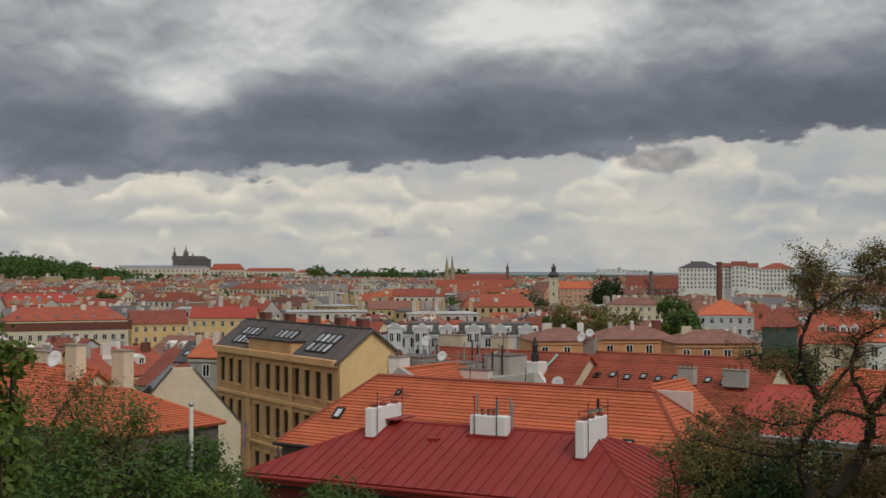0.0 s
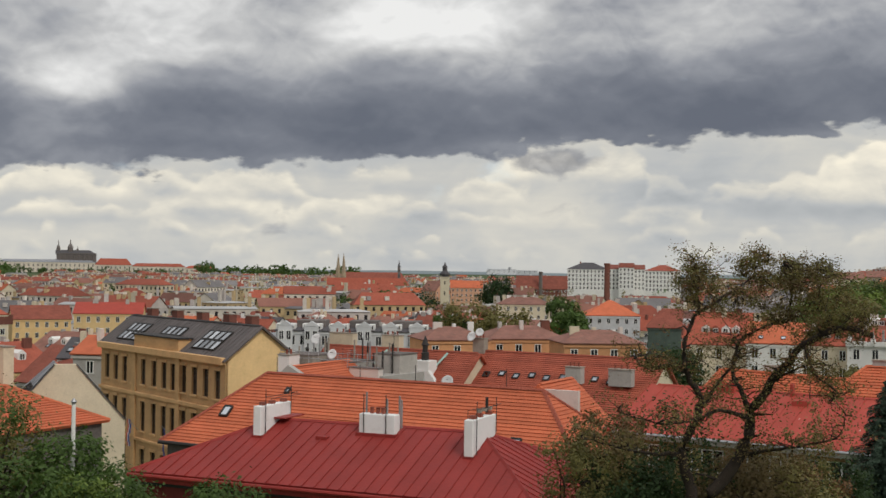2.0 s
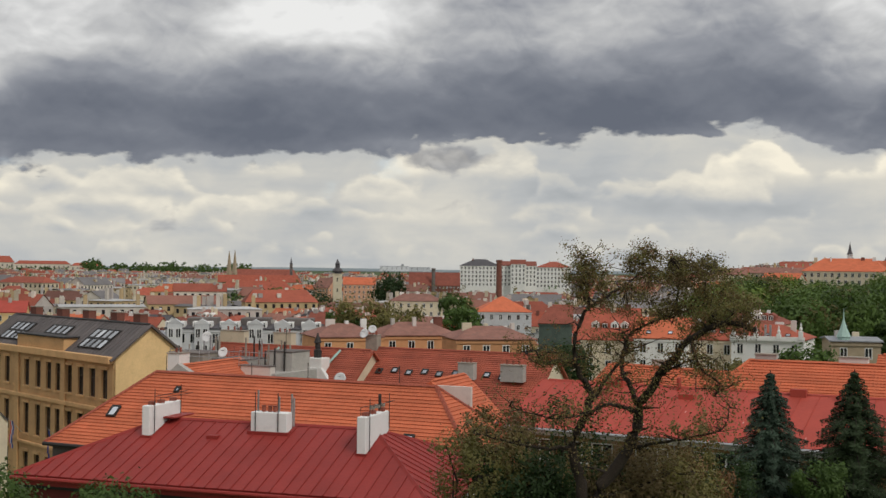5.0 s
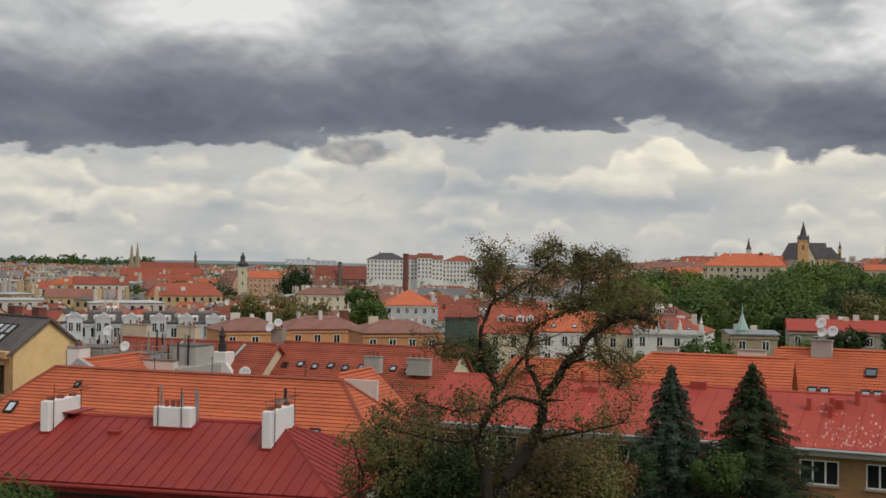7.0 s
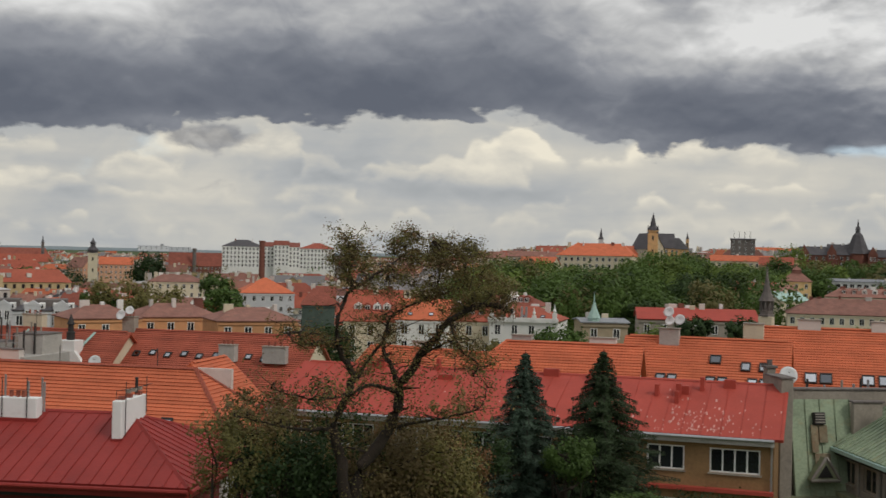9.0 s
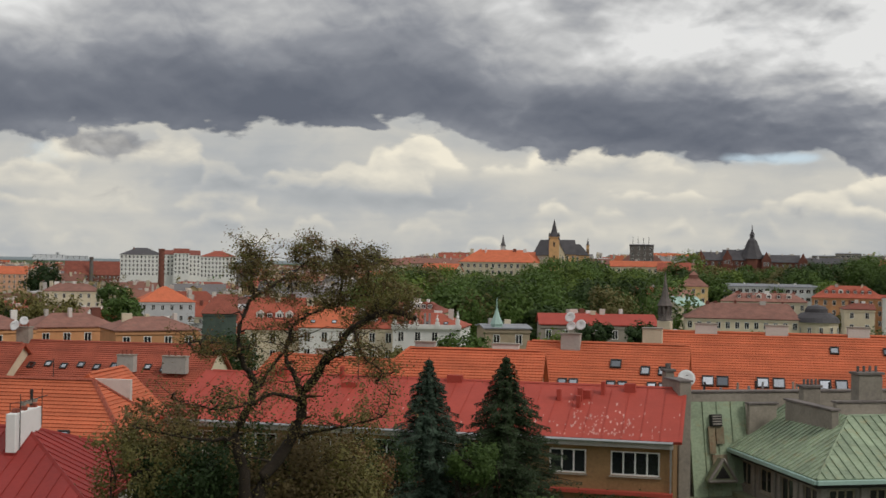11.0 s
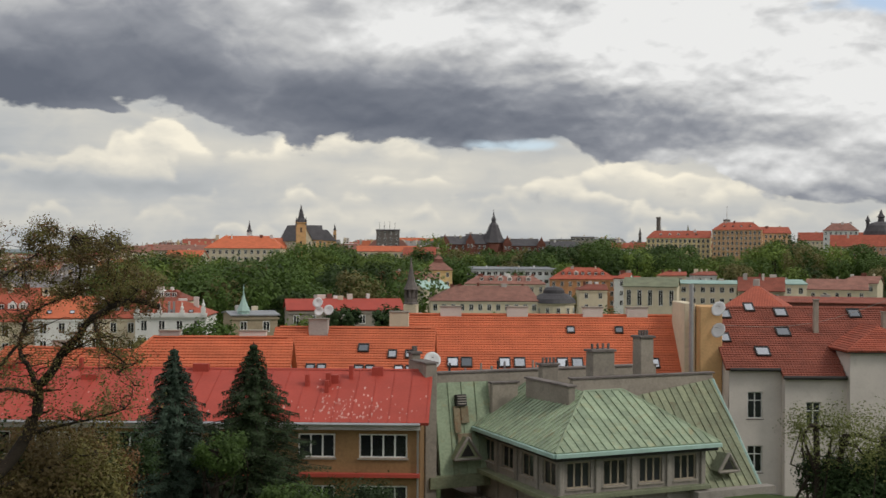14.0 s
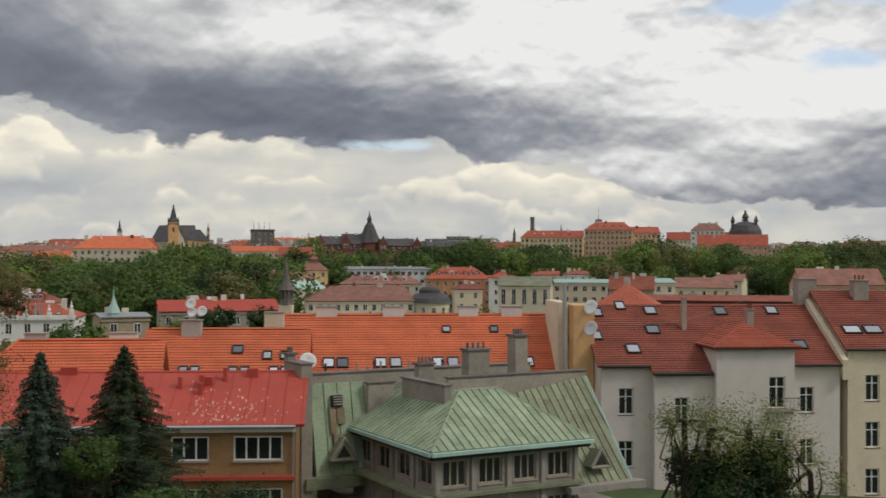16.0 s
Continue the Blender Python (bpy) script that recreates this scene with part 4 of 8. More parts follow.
for x, y, w in ((7.6, 5.2, 0.9), (10.0, 4.5, 0.75), (11.4, 4.5, 0.75), (1.2, 2.9, 0.75), (3.5, 2.8, 0.75), (4.4, 2.8, 0.75), (7.4, 2.7, 0.75), (8.3, 2.7, 0.75), (10.6, 2.7, 0.75), (11.5, 2.7, 0.75)):
    skylight(bases[0], x, y, w, 0.95)
chimney(h, -3.0, -0.4, 22.6, 24.3, 1.6, 0.8, GREY_WALL)
for p, d in (((-3.0, -0.9, 25.7), 0.9), ((-2.1, -1.0, 25.1), 0.9), ((-2.9, -1.0, 25.0), 0.8)):
    dish(h, p, d, 195)
chimney(h, 3.6, 0.6, 23.0, 24.9, 1.6, 0.8, CREAM)
h, bases, L = tiled_house("long bright orange tiled house with roof windows", (64.2, 88.6), (84.4, 72.8), 6.0, 6, 19.0, 24.3, 0.0, 0.0, CREAM, TILE_ORANGE)
for x, y in ((0.9, 2.0), (5.0, 2.0), (6.2, 2.0), (9.5, 2.0), (10.8, 2.0), (14.5, 2.0), (15.8, 2.0), (22.4, 2.0), (26.0, 1.9)):
    skylight(bases[0], x, y, 1.0, 1.15)
for x in (15.5, 19.8):
    skylight(bases[0], x, 6.2, 0.75, 0.8)
for x, w in ((-8.4, 1.9), (-2.4, 1.9), (4.4, 1.8), (8.4, 1.9)):
    chimney(h, x, 0.2, 23.9, 25.0, w, 0.8, WARM_WHITE)


# grey house with the green copper roofs
def copper_house():
    h = thing("house", turned(0, 0, 0), "grey plastered house with green copper pavilion roof", "house")
    A, B, C = Vector((49.8, 60.6, 0)), Vector((46.5, 49.3, 0)), Vector((56.5, 46.8, 0))
    ze, zt = 18.85, 21.55
    u, w = (C - B).normalized(), (A - B).normalized()
    D = A + (C - B)

    def P(a, b, z):
        """a metres along the front, b metres back."""
        return B + u * a + w * b + Vector((0, 0, z))
    LF, LS = (C - B).length, (A - B).length
    # pavilion: front and side walls with bands of windows
    fa = math.degrees(math.atan2(u.y, u.x))
    sa = math.degrees(math.atan2(-w.y, -w.x))
    hb = 4.2
    fr = pose(P(0.35, 0.35, 0).x, P(0.35, 0.35, 0).y, ze - 0.3 - hb, 0, 0, fa)
    n = 4
    ww = (LF - 0.7) / n
    holes = [(i * ww + 0.42, 2.3, ww - 0.84, 1.5) for i in range(n)] + [(i * ww + 0.42, 0.1, ww - 0.84, 1.1) for i in range(n)]
    wl = facade(h, fr, LF - 0.7, hb, holes, STAINED)
    for x, z, a, b in holes:
        window(wl, pose(x + a / 2, 0.16, z), a, b, 3, mat("weathered_wood_frame", (0.34, 0.29, 0.22), 0.8), bars=0, sill=CONCRETE)
    for i in range(n + 1):
        Soup().box(i * ww - 0.16, i * ww + 0.16, -0.14, -0.003, 0.0, hb, bevel=0.03).out("pilaster", STAINED, wl)
    Soup().box(-0.25, LF - 0.45, -0.5, -0.005, 1.75, 2.0, bevel=0.03).out("ledge", COPPER_DULL, wl)
    sd = pose(P(0.35, LS, 0).x, P(0.35, LS, 0).y, ze - 0.3 - hb, 0, 0, sa)
    n = 4
    ww = (LS - 0.35) / n
    holes = [(i * ww + 0.6, 2.3, ww - 1.2, 1.4) for i in range(n)]
    wl = facade(h, sd, LS - 0.35, hb, holes, STAINED)
    for x, z, a, b in holes:
        window(wl, pose(x + a / 2, 0.16, z), a, b, 2, mat("weathered_wood_frame", (0.34, 0.29, 0.22), 0.8), bars=0, sill=CONCRETE)
    for i in range(n + 1):
        Soup().box(i * ww - 0.16, i * ww + 0.16, -0.14, -0.003, 0.0, hb, bevel=0.03).out("pilaster", STAINED, wl)
    Soup().box(-0.2, LS + 0.1, -0.7, -0.005, 1.6, 1.85, bevel=0.03).out("ledge", COPPER_DULL, wl)
    # lower storey
    lo = Soup()
    lo.box(-0.2, LF + 4.2, 0, LS + 4, 4.0, ze - 0.3 - hb, m=Matrix.Translation(P(0.1, 0.2, 0)) @ Matrix.Rotation(radians(fa), 4, "Z"))
    lo.out("lower_wall", STAINED, h)
    # the hip roof of the pavilion
    R0, R1 = P(4.2, 4.6, zt), P(6.9, 4.6, zt)
    corner, right, left = P(-0.35, -0.35, ze), P(LF + 0.5, -0.35, ze), P(-0.35, LS + 0.3, ze)
    slope(h, [corner, right, R1, R0], COPPER, "metal", 0.55, sheet=1.4)
    slope(h, [left, corner, R0, P(4.2, LS + 0.3, zt)], COPPER, "metal", 0.5, sheet=1.4)
    for a, b in ((corner, R0), (right, R1), (R0, R1)):
        flash(h, a + Vector((0, 0, 0.04)), b + Vector((0, 0, 0.04)), COPPER, 0.08, 0.06, "hip_cap")
    for a, b in ((left, corner), (corner, right)):
        d = (b - a).normalized()
        m = Matrix.Translation(a) @ Matrix.Rotation(math.atan2(d.y, d.x), 4, "Z")
        Soup().box(0, (b - a).length, -0.16, 0.14, -0.28, -0.05, bevel=0.03, m=m).out("eave_trim", COPPER_EDGE, h)
        Soup().box(0.1, (b - a).length - 0.1, 0.12, 0.5, -0.5, -0.28, m=m).out("soffit", DARK, h)
    # steep dull mansard to the side and behind
    F0, F1 = P(6.6, 4.4, zt - 0.05), P(14.6, 6.0, zt + 0.25)
    E1 = P(14.2, 0.2, 15.8)
    slope(h, [P(LF - 0.6, 0.4, 16.0), E1, F1, F0], COPPER_DULL, "metal", 0.55, sheet=1.9)
    flash(h, E1, F1, COPPER_EDGE, 0.16, 0.08, "verge")
    Soup().box(0, 5.6, -0.5, 0.3, 15.6, 16.0, m=Matrix.Translation(P(LF - 1.2, 0.0, 0)) @ Matrix.Rotation(radians(fa), 4, "Z")).out("ledge", STAINED, h)
    side = slope(h, [P(-2.9, 10.6, 15.9), P(0.9, 10.6, 15.9), P(0.9, 11.8, 21.6), P(-2.9, 11.8, 21.6)], COPPER, "metal", 0.95, sheet=1.6)
    Soup().box(-3.4, 1.2, 10.0, 10.9, 15.2, 15.9, m=Matrix.Translation(B) @ Matrix.Rotation(radians(fa), 4, "Z")).out("ledge", COPPER_DULL, h)
    # small louvred hatch on the steep copper face, with rust run down below it
    lean = Matrix.Translation(P(-1.2, 11.45, 20.1)) @ Matrix.Rotation(radians(fa), 4, "Z") @ Matrix.Rotation(radians(-12), 4, "X")
    hatch = Soup().box(-0.36, 0.36, -0.34, 0.12, 0.0, 0.72, bevel=0.03, m=lean).out("hatch", DARK, h, "dark louvred hatch box")
    for i in range(4):
        Soup().box(-0.3, 0.3, -0.38, -0.33, 0.08 + 0.16 * i, 0.15 + 0.16 * i, m=lean).out("louvre", STAINED, hatch)
    for x0, x1, z0, z1 in ((-0.55, -0.1, -1.7, -0.02), (-0.05, 0.5, -1.1, -0.02), (-0.4, 0.6, -2.4, -1.75)):
        Soup().box(x0, x1, -0.16, -0.08, z0, z1, bevel=0.02, m=lean).out("rusty_sheet", RUSTY, h, "rust-streaked sheet patch")
    # triangular dormers
    for a, b, z, q_ in ((-1.2, 10.15, 16.9, 0.8), (LF + 1.6, 0.4, 16.9, 0.62)):
        m = Matrix.Translation(P(a, b, z)) @ Matrix.Rotation(radians(fa), 4, "Z") @ Matrix.Scale(q_, 4)
        z = 0.0
        s = Soup()
        s.add([(-1.1, 0, z), (1.1, 0, z), (0, 0, z + 1.7), (-1.1, 1.6, z), (1.1, 1.6, z), (0, 1.6, z + 1.7)], [(0, 1, 2), (3, 5, 4), (0, 2, 5, 3), (1, 4, 5, 2)], m)
        d = s.out("dormer", COPPER_DULL, h)
        Soup().add([(-0.62, -0.03, z + 0.22), (0.62, -0.03, z + 0.22), (0, -0.03, z + 1.2), (-0.62, 0.02, z + 0.22), (0.62, 0.02, z + 0.22), (0, 0.02, z + 1.2)],
                   [(0, 1, 2), (3, 5, 4), (0, 3, 4, 1), (1, 4, 5, 2), (2, 5, 3, 0)], m).out("dormer_window", DARK, d)
        for q, r_ in (((-1.15, -0.06, z), (0, -0.06, z + 1.75)), ((1.15, -0.06, z), (0, -0.06, z + 1.75)), ((-1.15, -0.06, z), (1.15, -0.06, z))):
            Soup().tube([m @ Vector(q), m @ Vector(r_)], [0.1, 0.1], 6).out("dormer_frame", STAINED, d)
    # fire walls, parapets and stacks behind
    mm = Matrix.Translation(B) @ Matrix.Rotation(radians(fa), 4, "Z")
    par = ((-3.2, 15.2, 13.0, 13.6, 15.0, 22.05), (1.3, 3.2, 11.0, 11.4, 18.5, 21.5), (3.1, 3.6, 4.3, 9.8, 18.5, 21.9), (4.6, 15.2, 6.4, 6.8, 20.0, 22.1), (-3.7, -2.9, 10.2, 12.5, 14.0, 23.0))
    for a, b, c, d, e, f in par:
        Soup().box(a, b, c, d, e, f, bevel=0.05, m=mm).out("parapet_wall", CONCRETE, h)
        Soup().box(a - 0.08, b + 0.08, c - 0.08, d + 0.08, f, f + 0.1, bevel=0.02, m=mm).out("coping", DARK_STONE, h)
    for a, b, z0, z1, x, y in ((7.2, 7.4, 21, 23.7, 1.6, 0.9), (11.2, 8.6, 21, 24.4, 1.0, 1.0), (-3.2, 13.2, 21, 23.4, 0.6, 0.6), (5.2, 10.6, 21, 22.6, 1.2, 0.6)):
        st = Soup().box(a - x / 2, a + x / 2, b - y / 2, b + y / 2, z0, z1, bevel=0.04, m=mm).out("chimney", CONCRETE, h)
        Soup().box(a - x / 2 - 0.1, a + x / 2 + 0.1, b - y / 2 - 0.1, b + y / 2 + 0.1, z1, z1 + 0.14, bevel=0.03, m=mm).out("cap", DARK_STONE, st)
        for i in range(4):
            q = mm @ Vector((a - x / 2 + 0.2 + i * (x - 0.4) / 3, b, z1))
            Soup().tube([q, q + Vector((0, 0, 0.5))], [0.09, 0.08], 7).out("pot", DARK_STONE, st)
    rnd = random.Random(8)
    for _ in range(26):
        p = mm @ Vector((rnd.uniform(-2, 14), rnd.uniform(13.8, 16), 21.2))
        Soup().tube([p, p + Vector((0, 0, rnd.uniform(0.5, 1.4)))], [0.08, 0.08], 6).out("vent_pipe", rnd.choice((DARK, STEEL, CONCRETE)), h)
    # flat roof deck between the parapets
    Soup().box(-3.0, 15.0, 13.7, 19.0, 20.6, 21.2, m=mm).out("flat_roof", GREY_ROOF, h)
    dish(h, mm @ Vector((-2.4, 12.2, 23.0)), 1.1, 205)


copper_house()


# white house with the brown tile roof, and the cream house beside it
def white_house():
    p0, p1 = (84.0, 69.8), (100.4, 57.1)
    cx, cy, ang, L = from_ridge(p0, p1)
    W, z0, ze, zr = 15.0, 2.0, 20.75, 25.2
    h = thing("house", turned(cx, cy, ang), "white plastered house with a brown tile roof and projecting bay", "house")
    shell(h, L, W, z0, ze, zr, WARM_WHITE, 0, 0, front=False)
    bases = [slope(h, pl, TILE_BROWN, "tile", 0.33) for pl in hip_planes(L, W, ze, zr, 0, 0, 0.35)]
    flash(h, (-L / 2, 0, zr + 0.07), (L / 2, 0, zr + 0.07), TILE_BROWN)
    hz = ze - z0
    holes = []
    for z in (hz - 4.3, hz - 8.7, hz - 13.1):
        for x in (1.5, 17.2):
            holes.append((x, z, 1.25, 2.2))
    wl = facade(h, pose(-L / 2, -W / 2, z0), L, hz, holes, WARM_WHITE)
    for x, z, a, b in holes:
        window(wl, pose(x + a / 2, 0.2, z), a, b, 2, sill=DARK_STONE)
    # projecting part with lower eave
    holes = [(1.7, hz - 0.7 - 4.3 - 4.4 * k, 1.2, 2.2) for k in range(3)]
    w2 = facade(h, pose(-L / 2 + 4.3, -W / 2 - 1.0, z0), 5.0, hz - 0.7, holes, WARM_WHITE)
    for x, z, a, b in holes:
        window(w2, pose(x + a / 2, 0.2, z), a, b, 2, sill=DARK_STONE)
    Soup().box(-L / 2 + 4.3, -L / 2 + 4.6, -W / 2 - 0.7, -W / 2, z0, ze - 0.7).out("return_wall", WARM_WHITE, h)
    k = (zr - ze) / (W / 2)
    slope(h, [(-L / 2 + 4.1, -W / 2 - 1.3, ze - 1.3 * k), (-L / 2 + 9.2, -W / 2 - 1.3, ze - 1.3 * k), (-L / 2 + 9.2, -W / 2, ze), (-L / 2 + 4.1, -W / 2, ze)], TILE_BROWN, "tile", 0.33)
    gutter(h, (-L / 2 + 4.1, -W / 2 - 1.4, ze - 1.35 * k), (-L / 2 + 9.2, -W / 2 - 1.4, ze - 1.35 * k), DARK, 0.16)
    gutter(h, (-L / 2, -W / 2 - 0.45, ze - 0.25), (-L / 2 + 4.1, -W / 2 - 0.45, ze - 0.25), DARK, 0.14)
    gutter(h, (L / 2 - 4.2, -W / 2 - 0.45, ze - 0.25), (L / 2, -W / 2 - 0.45, ze - 0.25), DARK, 0.12)
    # bay with its own hipped roof
    x0, x1, yb, zb = -L / 2 + 9.3, -L / 2 + 16.0, -W / 2 - 1.8, 22.0
    holes = [(4.5, zb - z0 - 4.9 - 4.4 * i, 1.4, 2.6) for i in range(3)]
    w3 = facade(h, pose(x0, yb, z0), x1 - x0, zb - z0, holes, WARM_WHITE)
    for x, z, a, b in holes:
        window(w3, pose(x + a / 2, 0.2, z), a, b, 2, sill=DARK_STONE)
    Soup().box(x0, x0 + 0.3, yb + 0.3, -W / 2 + 5, z0, zb).box(x1 - 0.3, x1, yb + 0.3, -W / 2 + 5, z0, zb).out("bay_side_wall", WARM_WHITE, h)
    Soup().box(x0 - 0.4, x1 + 0.4, yb - 0.4, yb + 5, zb, zb + 0.22, bevel=0.04).out("bay_cornice", DARK, h)
    a, b, c, d = (x0 - 0.45, yb - 0.45, zb + 0.2), (x1 + 0.45, yb - 0.45, zb + 0.2), (x1 + 0.5, yb + 7, zb + 0.2), (x0 - 0.5, yb + 7, zb + 0.2)
    t0, t1 = ((x0 + x1) / 2, yb + 3.2, zb + 1.95), ((x0 + x1) / 2, yb + 7, zb + 1.95)
    slope(h, [a, b, t0], TILE_RED, "tile", 0.33), slope(h, [b, c, t1, t0], TILE_RED, "tile", 0.33), slope(h, [d, a, t0, t1], TILE_RED, "tile", 0.33)
    flash(h, a, t0, TILE_RED), flash(h, b, t0, TILE_RED), flash(h, t0, t1, TILE_RED)
    # balcony rail at the bay's window
    Soup().box(x0 + 4.3, x1 + 0.1, yb - 0.8, yb - 0.005, zb - 5.1, zb - 4.95).out("balcony_slab", CONCRETE, h)
    for i in range(9):
        Soup().tube([(x0 + 4.4 + i * 0.33, yb - 0.75, zb - 4.95), (x0 + 4.4 + i * 0.33, yb - 0.75, zb - 4.0)], [0.02, 0.02], 5).out("baluster", DARK, h)
    Soup().tube([(x0 + 4.3, yb - 0.75, zb - 4.0), (x1 + 0.1, yb - 0.75, zb - 4.0)], [0.035, 0.035], 6).out("balcony_rail", DARK, h)
    for x, y, w in ((1.4, 7.3, 1.1), (3.5, 1.7, 1.2), (5.9, 4.6, 1.2), (6.4, 7.6, 1.1), (0.7, 3.7, 1.0), (12.8, 7.5, 1.1), (18.4, 2.2, 1.2), (17.6, 7.6, 1.1), (3.8, 8.4, 0.9)):
        skylight(bases[0], x, y, w, 1.3)
    chimney(h, -L / 2 + 8.4, -3.2, 22.5, 26.0, 0.4, 0.4, CONCRETE)
    chimney(h, -L / 2 + 14.2, -3.6, 22.0, 25.0, 0.6, 0.5, CONCRETE, 2)
    # ochre fire wall with two dishes at the left-hand end
    Soup().box(-L / 2 - 1.9, -L / 2 - 0.05, -5.2, -1.2, 14.0, 25.5, bevel=0.05).out("fire_wall", OCHRE, h)
    Soup().box(-L / 2 - 2.9, -L / 2 - 1.95, -3.6, 2.0, 14.0, 25.7, bevel=0.05).out("fire_wall", CREAM, h)
    Soup().tube([(-L / 2 - 2.6, -5.0, 18), (-L / 2 - 2.6, -5.0, 27.4)], [0.2, 0.2], 8).out("flue_pipe", STEEL, h)
    dish(h, (-L / 2 - 0.4, -5.6, 25.3), 1.3, 225)
    dish(h, (-L / 2 - 0.4, -5.6, 23.5), 1.3, 225)
    # fire wall on the other side and the next, taller house
    Soup().add([(L / 2, -W / 2 - 0.6, ze - 1.5), (L / 2 + 0.5, -W / 2 - 0.6, ze - 1.5), (L / 2 + 0.5, 0.5, zr + 0.5), (L / 2, 0.5, zr + 0.5), (L / 2, -W / 2 - 0.6, ze + 0.2), (L / 2 + 0.5, -W / 2 - 0.6, ze + 0.2), (L / 2 + 0.5, 0.5, zr + 1.0), (L / 2, 0.5, zr + 1.0)],
               [(0, 1, 2, 3), (7, 6, 5, 4), (0, 4, 5, 1), (1, 5, 6, 2), (2, 6, 7, 3), (3, 7, 4, 0)]).out("fire_wall", CREAM, h)
    chimney(h, L / 2 + 0.2, 0.5, 24, 27.6, 1.8, 1.2, CONCRETE)
    # slack cable across the roof
    pts = []
    for i in range(13):
        u = i / 12
        pts.append((-L / 2 - 0.3 + u * (L * 0.78), -5.4 + u * 4.5, 24.0 + 2.2 * u - 1.1 * math.sin(math.pi * u)))
    Soup().tube(pts, [0.018] * 13, 5).out("cable", STAINED, h)
    return h


white_house()


def cream_house():
    c = thing("house", turned(105.7, 53.0, -37.8), "cream plastered house with brown tile roof", "house")
    L, W, z0, ze, zr = 12.0, 15.0, 2.0, 22.0, 26.6
    shell(c, L, W, z0, ze, zr, CREAM, 0, 0, front=False)
    bases = [slope(c, pl, TILE_BROWN, "tile", 0.33) for pl in hip_planes(L, W, ze, zr, 0, 0, 0.3)]
    holes = [(x, ze - z0 - 4.6 - 4.0 * k, 1.25, 2.2) for k in range(4) for x in (1.6, 5.2, 8.8)]
    wl = facade(c, pose(-L / 2, -W / 2, z0), L, ze - z0, holes, CREAM)
    for x, z, a, b in holes:
        window(wl, pose(x + a / 2, 0.2, z), a, b, 2, sill=DARK_STONE)
    skylight(bases[0], 1.6, 2.2, 1.6, 1.2), skylight(bases[0], 3.5, 2.2, 1.6, 1.2)
    gutter(c, (-L / 2, -W / 2 - 0.4, ze - 0.2), (L / 2, -W / 2 - 0.4, ze - 0.2), DARK, 0.12)
    chimney(c, -2.0, -1.0, 24, 27.5, 1.4, 1.0, CONCRETE, 3)


cream_house()


# houses on the left-hand side of the slope
h, bases, L = tiled_house("house with a large orange tile roof behind bushes", (-45.0, 112.5), (-27.5, 96.0), 6.0, 6, 17.4, 22.3, 0.0, 0.0, CREAM, TILE_ORANGE)
for x, y, w, z in ((10.4, -0.8, 1.7, 24.2), (14.0, 1.2, 1.8, 23.8), (3.0, 0.4, 4.6, 23.3)):
    chimney(h, x, y, 20.0, z, w, 0.9, CREAM)
dish(h, (8.6, -1.6, 23.0), 1.4, 165)
h, bases, L = tiled_house("low orange tiled hip house above the bushes", (-33.5, 95.0), (-22.7, 87.7), 4.5, 6, 19.2, 21.5, 0.0, 4.5, DARK_STONE, TILE_ORANGE)


def gable_house():
    h = thing("house", turned(-24.8, 113.0, 106), "house with a tall cream gable wall and grey sheet roof", "house")
    L, W, z0, ze, zr = 15.0, 9.4, 4.0, 16.6, 20.9
    shell(h, L, W, z0, ze, zr, CREAM, 0, 0)
    pl = hip_planes(L, W, ze, zr, 0, 0, 0.2)
    slope(h, pl[0], TILE_ORANGE, "tile", 0.33)
    b = slope(h, pl[1], GREY_ROOF, "metal", 0.8)
    for i in range(4):
        skylight(b, 3 + i * 2.4, 2.2, 1.1, 1.6)
    # gable parapet standing above the roof
    g = [(-W / 2 - 0.3, 3.0), (W / 2 + 0.3, 3.0), (W / 2 + 0.3, ze + 0.3), (0.9, zr + 0.8), (-0.9, zr + 0.8), (-W / 2 - 0.3, ze + 0.3)]
    v = [(-L / 2 - 0.5, y, z) for y, z in g] + [(-L / 2 + 0.05, y, z) for y, z in g]
    n = len(g)
    Soup().add(v, [tuple(range(n)), tuple(range(2 * n - 1, n - 1, -1))] + [(i, n + i, n + (i + 1) % n, (i + 1) % n) for i in range(n)]).out("gable_wall", CREAM, h)
    for a, b2 in ((2, 3), (4, 5)):
        flash(h, (-L / 2 - 0.25, *g[a]), (-L / 2 - 0.25, *g[b2]), DARK, 0.4, 0.06, "coping")


gable_house()


